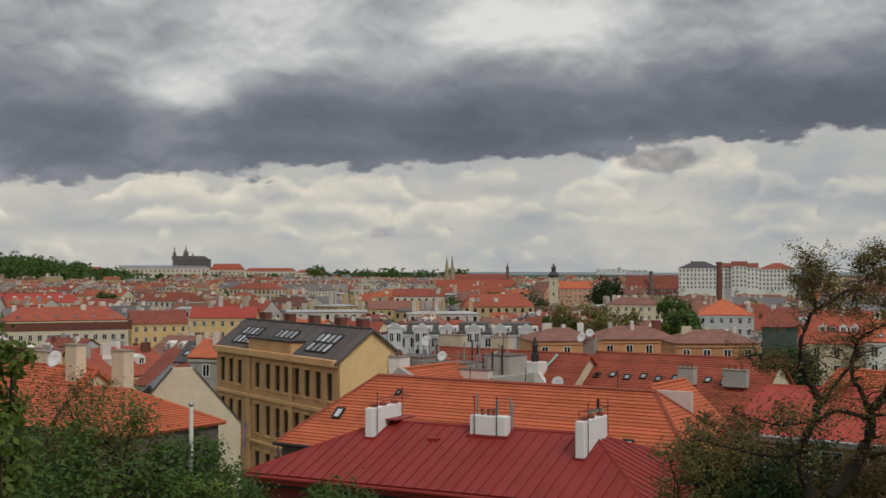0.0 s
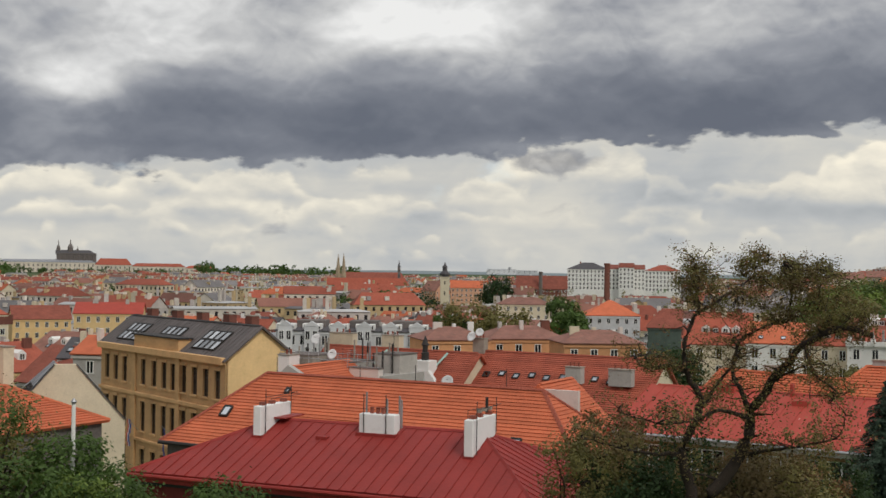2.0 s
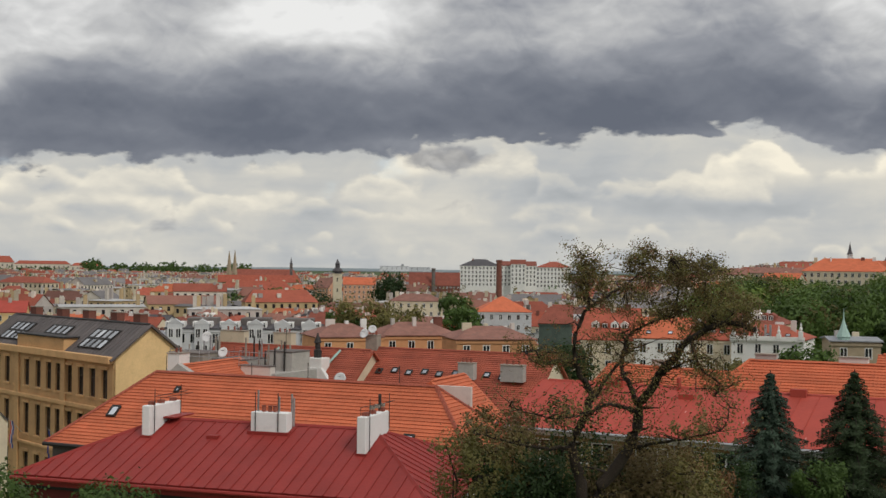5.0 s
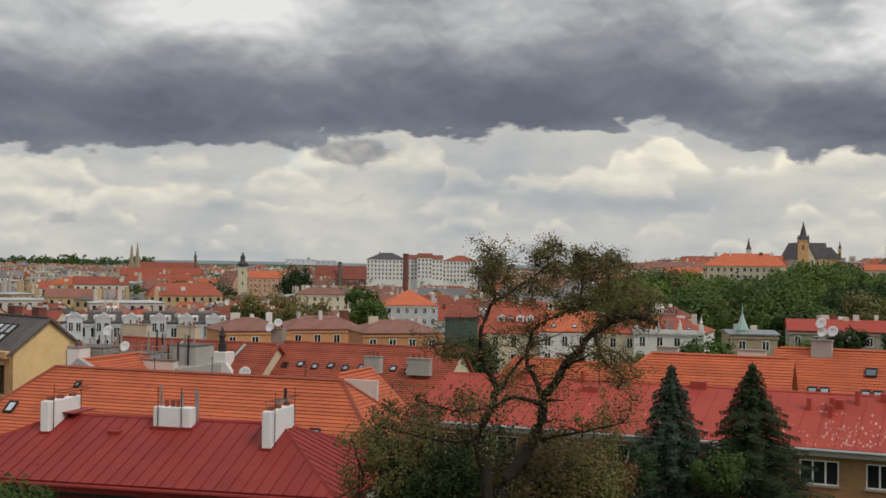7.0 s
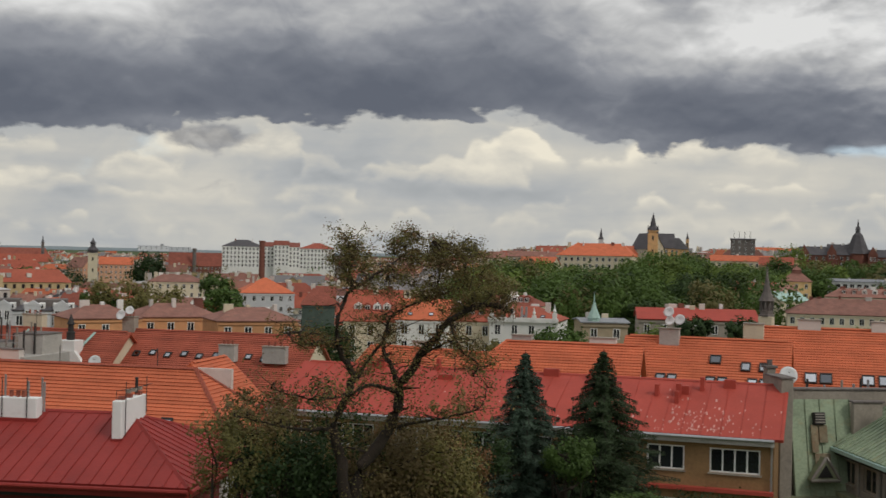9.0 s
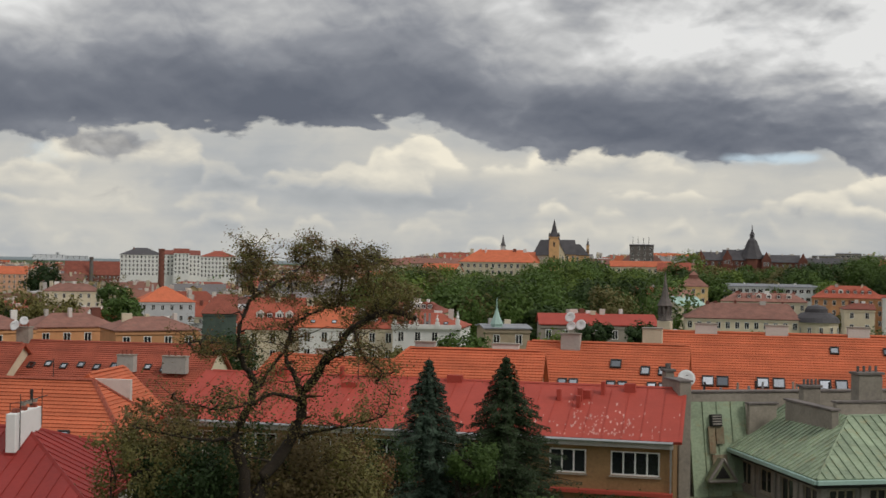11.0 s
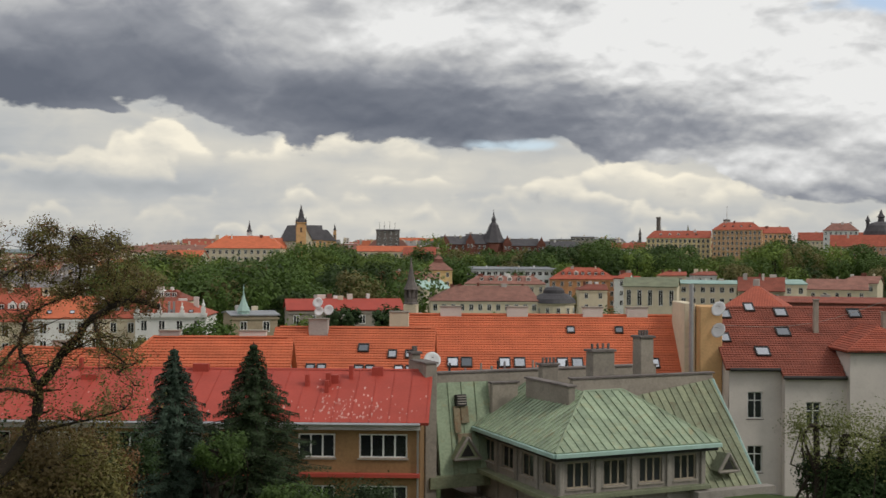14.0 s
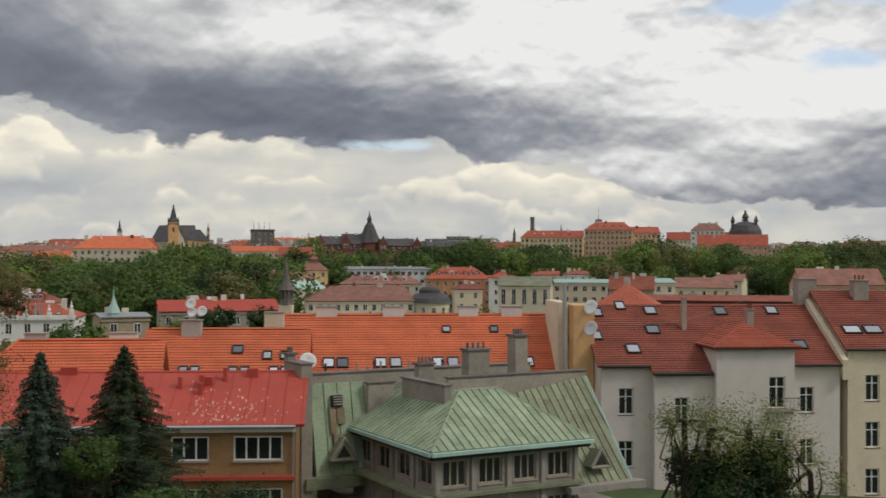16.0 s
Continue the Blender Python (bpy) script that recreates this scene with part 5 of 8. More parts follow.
def school():
    E0, E1 = Vector((-28.1, 150.8, 0)), Vector((-10.8, 123.7, 0))
    ang = math.degrees(math.atan2(E1.y - E0.y, E1.x - E0.x))
    L, W, z0, ze, zr = (E1 - E0).length, 8.0, 3.0, 21.0, 24.1
    c = (E0 + E1) / 2 + Matrix.Rotation(radians(ang), 3, "Z") @ Vector((0, W / 2, 0))
    h = thing("school_building", turned(c.x, c.y, ang), "ochre neo-renaissance building with brown-grey slate roof and roof windows", "building")
    # end walls use lighter yellow than the ochre front: sunlit gable put into colour
    shell(h, L, W, z0, ze, zr, YELLOW, 0, 0, front=False)
    bases = [slope(h, p, BROWN_SLATE, "metal", 0.9) for p in hip_planes(L, W, ze, zr, 0, 0, 0.45)]
    flash(h, (-L / 2, 0, zr + 0.07), (L / 2, 0, zr + 0.07), DARK)
    H = ze - z0
    holes = []
    for row, (z, hh) in enumerate(((H - 4.3, 2.9), (H - 9.6, 3.4), (H - 14.4, 2.8))):
        for k in range(12):
            holes.append((1.2 + k * 2.6 + (0.3 if k in (5, 6) else 0), z, 1.25, hh))
    wl = facade(h, pose(-L / 2, -W / 2, z0), L, H, holes, OCHRE)
    for x, z, a, b in holes:
        window(wl, pose(x + a / 2, 0.25, z), a, b, 2, mat("brown_window_frame", (0.07, 0.045, 0.03), 0.6))
        Soup().box(x - 0.18, x + a + 0.18, -0.14, -0.003, z + b, z + b + 0.3, bevel=0.03).out("lintel", OCHRE, wl)
        Soup().box(x - 0.15, x + a + 0.15, -0.16, -0.003, z - 0.2, z, bevel=0.03).out("sill", OCHRE, wl)
    for z, d, t in ((H - 0.7, 0.55, 0.7), (H - 5.6, 0.3, 0.4), (H - 10.7, 0.25, 0.3)):
        Soup().box(-0.1, L + 0.1, -d, -0.004, z, z + t, bevel=0.06).out("cornice", OCHRE, wl)
    for x in (10.0, 21.5):
        Soup().box(x - 0.5, x + 0.5, -0.25, -0.005, 0, H - 0.7, bevel=0.05).out("pilaster", OCHRE, wl)
    # attic block and roof windows
    Soup().box(-6.2, 5.4, -W / 2 - 0.1, -W / 2 + 1.5, ze, ze + 1.3, bevel=0.05).out("attic_block", OCHRE, h)
    Soup().box(-6.4, 5.6, -W / 2 - 0.3, -W / 2 + 1.6, ze + 1.3, ze + 1.45).out("coping", DARK, h)
    for x0 in (5.0, 14.5, 25.0):
        for i in range(4):
            for j in range(2):
                skylight(bases[0], x0 - 0.6 + i * 1.3, 1.3 + j * 1.5, 1.25, 1.45)
    for x in (-13, -6, 0.5, 7, 12):
        chimney(h, x, 1.2, 22.8, 25.0, 1.5, 0.9, BRICK)
    # flags on short poles by the door
    for x, cols in ((-4.4, ((0.55, 0.05, 0.05), (0.6, 0.6, 0.6), (0.05, 0.08, 0.3))), (5.2, ((0.03, 0.05, 0.2),))):
        q = Vector((x, -W / 2 - 0.2, ze - 9.5))
        Soup().tube([q, q + Vector((0, -1.6, 1.6))], [0.04, 0.03], 6).out("flag_pole", STEEL, h)
        for i, cc in enumerate(cols):
            s = Soup()
            for k in range(6):
                z1 = ze - 8.2 - 0.5 * k
                s.box(x - 0.35 + i * 0.25, x - 0.12 + i * 0.25, -W / 2 - 1.4 + 0.1 * math.sin(k * 1.3), -W / 2 - 1.35 + 0.1 * math.sin(k * 1.3), z1 - 0.5, z1)
            s.out("flag_cloth", mat("flag_%d_%d" % (i, len(cols)), cc, 0.8), h)


school()

# grey link house with a sloping end wall beside the ochre building
h, bases, L = tiled_house("small orange tiled house with a grey end wall", (-3.5, 104.0), (1.5, 112.0), 4.2, 4, 18.2, 21.7, 0.0, 0.0, GREY_WALL, TILE_ORANGE)
Soup().add([(-L / 2 - 0.6, -5.5, 12), (-L / 2 - 0.6, 4.4, 12), (-L / 2 - 0.6, 4.4, 18), (-L / 2 - 0.6, 0, 21.9), (-L / 2 - 0.6, -5.5, 19.0), (-L / 2, -5.5, 12), (-L / 2, 4.4, 12), (-L / 2, 4.4, 18), (-L / 2, 0, 21.9), (-L / 2, -5.5, 19.0)],
           [(4, 3, 2, 1, 0), (5, 6, 7, 8, 9), (0, 1, 6, 5), (1, 2, 7, 6), (2, 3, 8, 7), (3, 4, 9, 8), (4, 0, 5, 9)]).out("end_wall", GREY_WALL, h)
chimney(h, -2.2, 2.0, 20, 22.5, 1.6, 1.2, WHITE, 2)



def rear_terrace():
    """Grey flat-roofed rear building with parapets, rails, flues and dishes."""
    c = bear(0.7, 114, z=0)
    h = thing("house", turned(c.x, c.y, -36), "grey flat-roofed rear building with parapets, aerials and dishes", "house")
    rnd = random.Random(17)
    Soup().box(-6, 6, -3, 4, 3, 20.6, bevel=0.05).out("wall", GREY_WALL, h)
    for x0, x1, y0, y1, z, m_ in ((-6, -2.2, -2.6, 1, 22.0, CONCRETE), (-1.6, 1.6, -2.0, 2, 21.5, GREY_WALL), (2.4, 5.6, -3.2, -2.4, 21.2, WARM_WHITE), (3.0, 5.8, 0, 3, 22.3, GREY_WALL), (-5.0, -1.0, -3.6, -3.1, 20.9, WHITE), (-0.4, 1.2, -3.7, -3.1, 21.0, WHITE)):
        b = Soup().box(x0, x1, y0, y1, 19.5, z, bevel=0.04).out("parapet_block", m_, h)
        Soup().box(x0 - 0.06, x1 + 0.06, y0 - 0.06, y1 + 0.06, z, z + 0.1, bevel=0.02).out("coping", DARK_STONE, b)
    for i in range(11):
        x = -5.6 + i * 1.1
        Soup().tube([(x, -3.0, 20.6), (x, -3.0, 22.5)], [0.03, 0.03], 5).out("rail_post", STEEL, h)
    for z in (21.8, 22.4):
        Soup().tube([(-5.6, -3.0, z), (5.4, -3.0, z)], [0.025, 0.025], 5).out("rail", STEEL, h)
    for _ in range(22):
        x, y = rnd.uniform(-5.5, 5.5), rnd.uniform(-2, 3)
        Soup().tube([(x, y, 20.5), (x, y, rnd.uniform(22.3, 23.6))], [0.09, 0.08], 6).out("flue", rnd.choice((STEEL, DARK, CONCRETE)), h)
    dish(h, (0.6, -3.3, 22.3), 0.95, 175)
    for x in (-3.4, 1.9, 4.8):
        aerial(h.matrix_world @ Vector((x, 0.5, 22.0)), rnd.uniform(1.4, 2.6), bars=2)


rear_terrace()

# ---------------------------------------------------------------- town


def pane_mesh(w, h, frame):
    key = ("pane", w, h, frame.name)
    if key not in MATS:
        t = 0.1
        holes = [(t, t, w / 2 - 1.5 * t, h - 2 * t), (w / 2 + t / 2, t, w / 2 - 1.5 * t, h - 2 * t)]
        s = plate(w, h, holes, 0.06)
        k = len(s.f)
        for x, z, a, b in holes:
            s.add([(x, 0.06, z), (x + a, 0.06, z), (x + a, 0.06, z + b), (x, 0.06, z + b)], [(0, 1, 2, 3)])
        s.welded()
        me = bpy.data.meshes.new("window")
        me.from_pydata([(p[0] - w / 2, p[1] - 0.065, p[2]) for p in s.v], [], s.f)
        me.materials.append(frame), me.materials.append(GLASS)
        me.polygons[k].material_index = me.polygons[k + 1].material_index = 1
        MATS[key] = me
    return MATS[key]


def town_house(x, y, ang, L, W, z0, ze, zr, wall, tile, hl=0.0, hr=0.0, rows=3, label="", category="house", chim=2, win=(1.1, 1.7), rnd=random, name="house", sky=0, gap=2.6, dorm=0):
    """A plainer house of the town with walls, roof, chimneys and windows on the sides that are seen."""
    h = thing(name, turned(x, y, ang), label, category)
    shell(h, L, W, z0, ze, zr, wall, hl, hr)
    s = Soup()
    for p in hip_planes(L, W, ze, zr, hl, hr, 0.35):
        m, flat = slope_frame(p)
        s.add(*prism(flat, -0.12, 0.06), m=m)
    s.out("roof", tile, h)
    Soup().box(-L / 2 - 0.2, L / 2 + 0.2, -W / 2 - 0.2, -W / 2 - 0.002, ze - 0.75, ze - 0.4).out("cornice", wall, h)
    to = Vector((-x, -y, 0)).normalized()
    R = Matrix.Rotation(radians(ang), 3, "Z")
    for sx, a, b in ((-90, W, L / 2), (90, W, L / 2), (0, L, W / 2), (180, L, W / 2)):
        q = Matrix.Rotation(radians(sx), 3, "Z")
        out = R @ (q @ Vector((0, -1, 0)))
        if out.dot(to) < 0.3:
            continue
        n = max(1, int((a - 1.0) / gap))
        st = (ze - 0.9 - z0) / max(rows, 1)
        for r_ in range(min(rows, 5)):
            z = ze - 1.0 - win[1] - r_ * 3.3
            if z < z0:
                break
            for i in range(n):
                p = q @ Vector(((i + 0.5 - n / 2) * a / n, -b - 0.003, 0))
                link("window", pane_mesh(win[0], win[1], WHITE_FRAME), h, "", Matrix.Translation((p.x, p.y, z)) @ q.to_4x4())
    for i in range(chim):
        u = (i + 0.5) / chim - 0.5 + rnd.uniform(-0.1, 0.1)
        v = rnd.uniform(-0.15, 0.15) * W
        zz = zr - abs(v) / (W / 2) * (zr - ze)
        a, b = rnd.choice(((1.0, 0.6), (1.6, 0.6), (0.6, 0.9)))
        cm = rnd.choice((WARM_WHITE, CREAM, BRICK, GREY_WALL, WHITE))
        Soup().box(u * L * 0.8 - a / 2, u * L * 0.8 + a / 2, v - b / 2, v + b / 2, zz - 0.8, zr + rnd.uniform(0.4, 1.0), bevel=0.03).out("chimney", cm, h)
    for i in range(dorm):
        # small gabled dormers on the slope that is seen
        fs = -1 if (R @ Vector((0, -1, 0))).dot(to) > 0 else 1
        x0 = (i + 0.5 - dorm / 2) * L * 0.7 / dorm
        q = pose(x0, fs * W * 0.33, ze + (zr - ze) * 0.3, 0, 0, 0 if fs < 0 else 180)
        d = Soup().add([(-0.8, 0, 0), (0.8, 0, 0), (0.8, 0, 1.2), (0, 0, 1.7), (-0.8, 0, 1.2), (-0.8, 3, 0), (0.8, 3, 0), (0.8, 3, 1.2), (0, 3, 1.7), (-0.8, 3, 1.2)],
                       [(0, 1, 2, 3, 4), (9, 8, 7, 6, 5), (0, 4, 9, 5), (1, 6, 7, 2), (2, 7, 8, 3), (3, 8, 9, 4)]).out("dormer", rnd.choice((WHITE, WARM_WHITE, tile)), h, "", q)
        link("window", pane_mesh(1.0, 1.0, WHITE_FRAME), d, "", pose(0, -0.003, 0.15))
    if sky:
        fs = hip_planes(L, W, ze, zr, hl, hr, 0.35)
        n = [(R @ ((Vector(p[1]) - Vector(p[0])).cross(Vector(p[2]) - Vector(p[0])))).dot(to) for p in fs[:2]]
        m, flat = slope_frame(fs[0] if n[0] > n[1] else fs[1])
        for i in range(sky):
            f, g = skylight_mesh(0.9, 1.1)
            fr = link("skylight", f, h, "", m @ pose((i + 0.7) * L / (sky + 0.4), 1.6, 0.06))
            link("pane", g, fr)
    return h


def facing(az0, az1, r, e_eave, e_ridge, depth, z0, wall, tile, label, turn=0.0, hl=0.0, hr=0.0, name="building", **kw):
    """A town building whose front spans two bearings at a distance; eave and ridge by elevation."""
    a, b = bear(az0, r, z=0), bear(az1, r, z=0)
    mid = (a + b) / 2
    L = (b - a).length / max(0.4, math.cos(radians(turn)))
    ang = math.degrees(math.atan2(b.y - a.y, b.x - a.x)) + turn
    c = mid + Matrix.Rotation(radians(ang), 3, "Z") @ Vector((0, depth / 2, 0))
    ze, zr = EYE + r * math.tan(radians(e_eave)), EYE + (r + depth / 2) * math.tan(radians(e_ridge))
    return town_house(c.x, c.y, ang, L, depth, z0, ze, max(zr, ze + 0.4), wall, tile, hl, hr, label=label, category=kw.pop("category", "building"), name=name, **kw)


RND = random.Random(12)
# (bearing from, to, distance from, to) kept free for the named buildings, yards and woods
KEEP = [(-4.5, 7, 150, 285), (4, 15.5, 150, 245), (-21, -8.5, 300, 420), (14.5, 28, 150, 300), (3.8, 7.8, 600, 830), (-0.5, 3.8, 1050, 1530), (10.5, 16.6, 760, 1015), (22, 70, 150, 172), (23, 34.2, 300, 900), (33.5, 70, 175, 900), (9, 17, 800, 900), (-24, -12, 105, 165), (2, 11, 270, 330), (11.6, 14.6, 330, 415), (7.5, 10.4, 440, 510), (-4.6, 3.4, 760, 960), (14.4, 16.6, 290, 330), (18, 27, 190, 300), (24, 34, 150, 300)]


def clear(az, r):
    return not any(a - 0.6 < az < b + 0.6 and c < r < d for a, b, c, d in KEEP)


# named town buildings
k = facing(-2.7, 4.4, 250, -2.86, -2.62, 16, 0, PALE_GREY, SLATE, "long pale grey apartment building with ornate bays and dark roof", turn=-6, chim=6, win=(1.25, 2.0), rnd=RND, gap=2.1, rows=2)
ze = EYE - 250 * math.tan(radians(2.86))
for i in range(6):
    x = -13.6 + i * 5.4
    bay = Soup().box(x - 1.5, x + 1.5, -8.75, -8.003, ze - 9, ze + 0.9, bevel=0.05).out("bay", PALE_GREY, k)
    Soup().add([(x - 1.7, -8.8, ze + 0.9), (x + 1.7, -8.8, ze + 0.9), (x, -8.8, ze + 2.0), (x - 1.7, -7.2, ze + 0.9), (x + 1.7, -7.2, ze + 0.9), (x, -7.2, ze + 2.0)], [(0, 1, 2), (3, 5, 4), (0, 2, 5, 3), (1, 4, 5, 2)]).out("pediment", PALE_GREY, bay)
    for q in (-0.75, 0.75):
        for z in (ze - 1.9, ze - 5.2):
            link("window", pane_mesh(1.0, 1.9, WHITE_FRAME), bay, "", pose(x + q, -8.753, z))
for i in range(12):
    x = -15.2 + i * 2.75
    d = Soup().box(x - 0.6, x + 0.6, -6.9, -4.0, ze, ze + 1.35, bevel=0.05).out("dormer", WHITE, k)
    link("window", pane_mesh(0.8, 0.9, WHITE_FRAME), d, "", pose(x, -6.903, ze + 0.3))
for x in (-9.0, 2.0, 11.0):
    Soup().box(x - 3.0, x + 3.0, -3.0, 4.0, ze, ze + 1.9, bevel=0.08).out("roof_house", DARK_STONE, k, "dark rooftop structure")
for a, b, r, e in ((4.3, 7.4, 205, -3.2), (7.4, 11.0, 212, -3.1), (10.9, 14.6, 196, -3.25)):
    k = facing(a, b, r, e, e + 0.6, 12, 0, ORANGE_WALL, TILE_OLD, "orange plastered institute building with brown hipped roof", turn=14, hl=4, hr=4, chim=3, win=(1.2, 1.9), rnd=RND, gap=3.0)
k = facing(-19.8, -14.6, 380, -2.15, -1.55, 16, 0, CREAM, TILE_RED, "large cream apartment building with red mansard roof", turn=8, hl=5, hr=5, chim=2, win=(1.3, 1.9), rnd=RND, rows=3, gap=2.6, sky=6)
Soup().box(-19, 19, -8.15, -8.002, 12.6, 15.5).out("upper_storey_band", BRICK, k)
facing(-14.4, -11.9, 400, -2.35, -1.75, 14, 0, YELLOW, TILE_BROWN, "yellow baroque-gabled building with brown roof", turn=6, chim=1, rnd=RND)
facing(-11.8, -8.8, 375, -2.1, -1.6, 14, 0, YELLOW, METAL_FADED, "yellow building with bright red metal roof", turn=-6, chim=2, rnd=RND)
facing(-12.4, -10.5, 175, -4.1, -3.2, 9, 0, GREY_WALL, SLATE, "grey house with dark roof and roof windows", turn=-25, chim=2, rnd=RND, sky=3)
facing(-11.8, -10.3, 165, -3.9, -3.1, 9, 0, GREY_WALL, TILE_ORANGE, "grey house with a small orange roof", turn=-30, chim=1, rnd=RND)
# white house row behind the dark tree
facing(16.7, 19.3, 245, -3.16, -1.72, 15, 0, CREAM, TILE_RED, "cream tenement with a tall red roof and white dormers", turn=-6, chim=3, win=(1.2, 2.0), rnd=RND, dorm=4)
facing(19.2, 21.6, 236, -3.06, -2.12, 14, 0, WHITE, TILE_ORANGE, "white ornate tenement with orange roof and roof windows", turn=-6, chim=2, win=(1.2, 2.0), rnd=RND, sky=2, rows=2)
facing(21.5, 23.8, 240, -3.08, -2.25, 14, 0, CREAM, TILE_RED, "cream ornate tenement with red roof and dormers", turn=-6, chim=3, win=(1.2, 2.0), rnd=RND, dorm=3, rows=2)
k = facing(23.6, 26.8, 236, -3.0, -2.35, 14, 2, WHITE, TILE_RED, "white ornate tenement with red tile roof and gable vases", turn=-10, hr=5, chim=3, win=(1.2, 2.0), rnd=RND, rows=2, sky=3)
ze = EYE - 236 * math.tan(radians(3.0))
Soup().box(-6.9, 6.9, -7.45, -7.1, ze - 0.4, ze + 0.45, bevel=0.04).out("attic_parapet", WHITE, k)
for x, t in ((-6.2, 1.2), (-2.0, 1.0), (2.2, 1.0), (6.2, 1.6)):
    post = Soup().box(x - 0.4, x + 0.4, -7.6, -7.0, ze, ze + t, bevel=0.05).out("pedestal", WHITE, k)
    Soup().lathe([(0.12, ze + t), (0.34, ze + t + 0.3), (0.3, ze + t + 0.6), (0.1, ze + t + 0.8), (0.16, ze + t + 1.0), (0.02, ze + t + 1.6)], 8, (x, -7.3)).out("vase", WHITE, post)
for x in (-0.4, 0.5):
    Soup().tube([(x, -6.4, ze), (x, -6.4, ze + 2.6)], [0.22, 0.22], 8).out("flue", STEEL, k)
facing(23.6, 25.7, 264, -2.35, -1.84, 14, 2, CREAM, TILE_BROWN, "tenement with a brown mansard roof and a row of dormers", turn=-14, hr=3, chim=2, rnd=RND, dorm=5)
facing(14.75, 16.3, 300, -2.45, -1.6, 12, 0, GREEN_NET, TILE_BROWN, "building wrapped in green scaffold netting", turn=0, chim=2, rnd=RND, rows=0, hl=3)
facing(11.9, 14.4, 385, -1.95, -1.25, 18, 0, PALE_GREY, TILE_ORANGE, "pale building with orange hip roof", turn=6, hl=8, hr=8, chim=2, rnd=RND)
facing(-20.8, -16.6, 560, -1.35, -0.95, 16, 0, CREAM, METAL_FADED, "white and cream block with a red metal roof", turn=4, hl=4, hr=4, chim=4, rnd=RND, dorm=6)
facing(7.7, 10.2, 480, -1.5, -1.18, 15, 0, CREAM, TILE_OLD, "long building with weathered brown roof", turn=0, hl=5, hr=5, chim=3, rnd=RND)
facing(-0.3, 3.1, 900, -1.05, -0.62, 20, 0, CREAM, TILE_RED, "long cream monastery wing with red roof", turn=-4, hl=6, hr=6, chim=6, win=(1.5, 2.4), gap=3.6, rnd=RND)
facing(-4.2, -0.3, 820, -1.32, -0.98, 18, 0, CREAM, TILE_RED, "long cream barracks with red roof", turn=4, hl=6, hr=6, chim=8, win=(1.4, 2.0), gap=3.2, rnd=RND)
# tan block with a copper turret
k = facing(28.0, 30.1, 190, -3.0, -2.85, 9, 4, FAR_STONE, GREY_ROOF, "tan rendered tenement back with a green copper corner turret", turn=10, chim=2, rnd=RND)
Soup().lathe([(0.95, 18.5), (0.95, 20.6), (1.1, 20.6), (0.5, 21.9), (0.12, 23.1), (0.03, 24.8)], 8, (-1.6, -3.4)).out("turret", COPPER_EDGE, k, "green copper corner turret")
facing(30.6, 36.0, 225, -2.75, -2.25, 11, 4, CONCRETE, METAL_FADED, "low grey house row with red metal roofs", turn=6, chim=4, rnd=RND, rows=2)
# cream block with a dark pointed lantern turret
k = facing(35.6, 37.2, 150, -3.4, -3.1, 8, 4, CREAM, METAL_FADED, "cream tenement with a dark pointed lantern turret", turn=-10, chim=1, rnd=RND)
Soup().box(-1.15, 0.5, -3.6, -1.95, 16.0, 23.4, bevel=0.06).out("turret_shaft", CREAM, k)
lan = Soup().lathe([(0.95, 23.4), (0.95, 23.6), (0.8, 23.65), (0.8, 24.1), (0.42, 24.15), (0.42, 25.2), (0.98, 25.25), (0.85, 25.5), (0.5, 26.3), (0.3, 27.3), (0.14, 28.3), (0.03, 29.4)], 8, (-0.33, -2.78)).out("turret", DARK_STONE, k, "dark pointed lantern turret")
for i in range(8):
    a = 2 * math.pi * i / 8
    Soup().box(-0.09, 0.09, -0.09, 0.09, 24.1, 25.26, m=Matrix.Translation((-0.33 + 0.74 * math.cos(a), -2.78 + 0.74 * math.sin(a), 0))).out("post", DARK_STONE, lan)
# right-hand valley
facing(34.3, 36.6, 420, -1.3, -0.95, 16, 2, PALE_YELLOW, TILE_RED, "pale yellow school building with red roof", turn=-10, chim=1, win=(1.2, 2.1), rnd=RND, gap=2.4, hl=4)
facing(36.5, 37.7, 412, -1.32, -1.05, 14, 2, PALE_YELLOW, TILE_OLD, "pale yellow school wing with brown roof", turn=12, chim=1, win=(1.2, 2.1), rnd=RND, gap=2.2)
k = facing(37.0, 38.3, 445, -0.86, -0.42, 12, 2, YELLOW, TILE_OLD, "yellow pavilion with a stepped roof", turn=0, hl=4, hr=4, chim=0, rnd=RND)
zz = EYE - 445 * math.tan(radians(0.5))
Soup().lathe([(2.2, zz), (2.2, zz + 1.0), (2.6, zz + 1.1), (0.3, zz + 2.4), (0.05, zz + 3.4)], 4).out("roof_lantern", TILE_OLD, k)
facing(37.3, 42.4, 330, -2.3, -1.6, 18, 2, CREAM, TILE_OLD, "long cream institute with weathered brown roof", turn=4, hl=7, hr=2, chim=5, win=(1.2, 1.8), rnd=RND, gap=2.3)
facing(37.0, 38.2, 360, -1.75, -1.35, 12, 2, CREAM, COPPER_EDGE, "small block with pale green copper roof", turn=30, chim=1, rnd=RND)
facing(38.9, 42.7, 390, -1.5, -1.13, 14, 2, CREAM, TILE_OLD, "institute wing with brown roof and dormers", turn=0, hl=4, hr=4, chim=6, rnd=RND, dorm=6)
facing(39.0, 43.2, 520, -0.82, -0.7, 18, 4, PALE_GREY, GREY_ROOF, "long pale blue-grey modern building", turn=2, chim=4, win=(1.8, 1.6), rnd=RND)
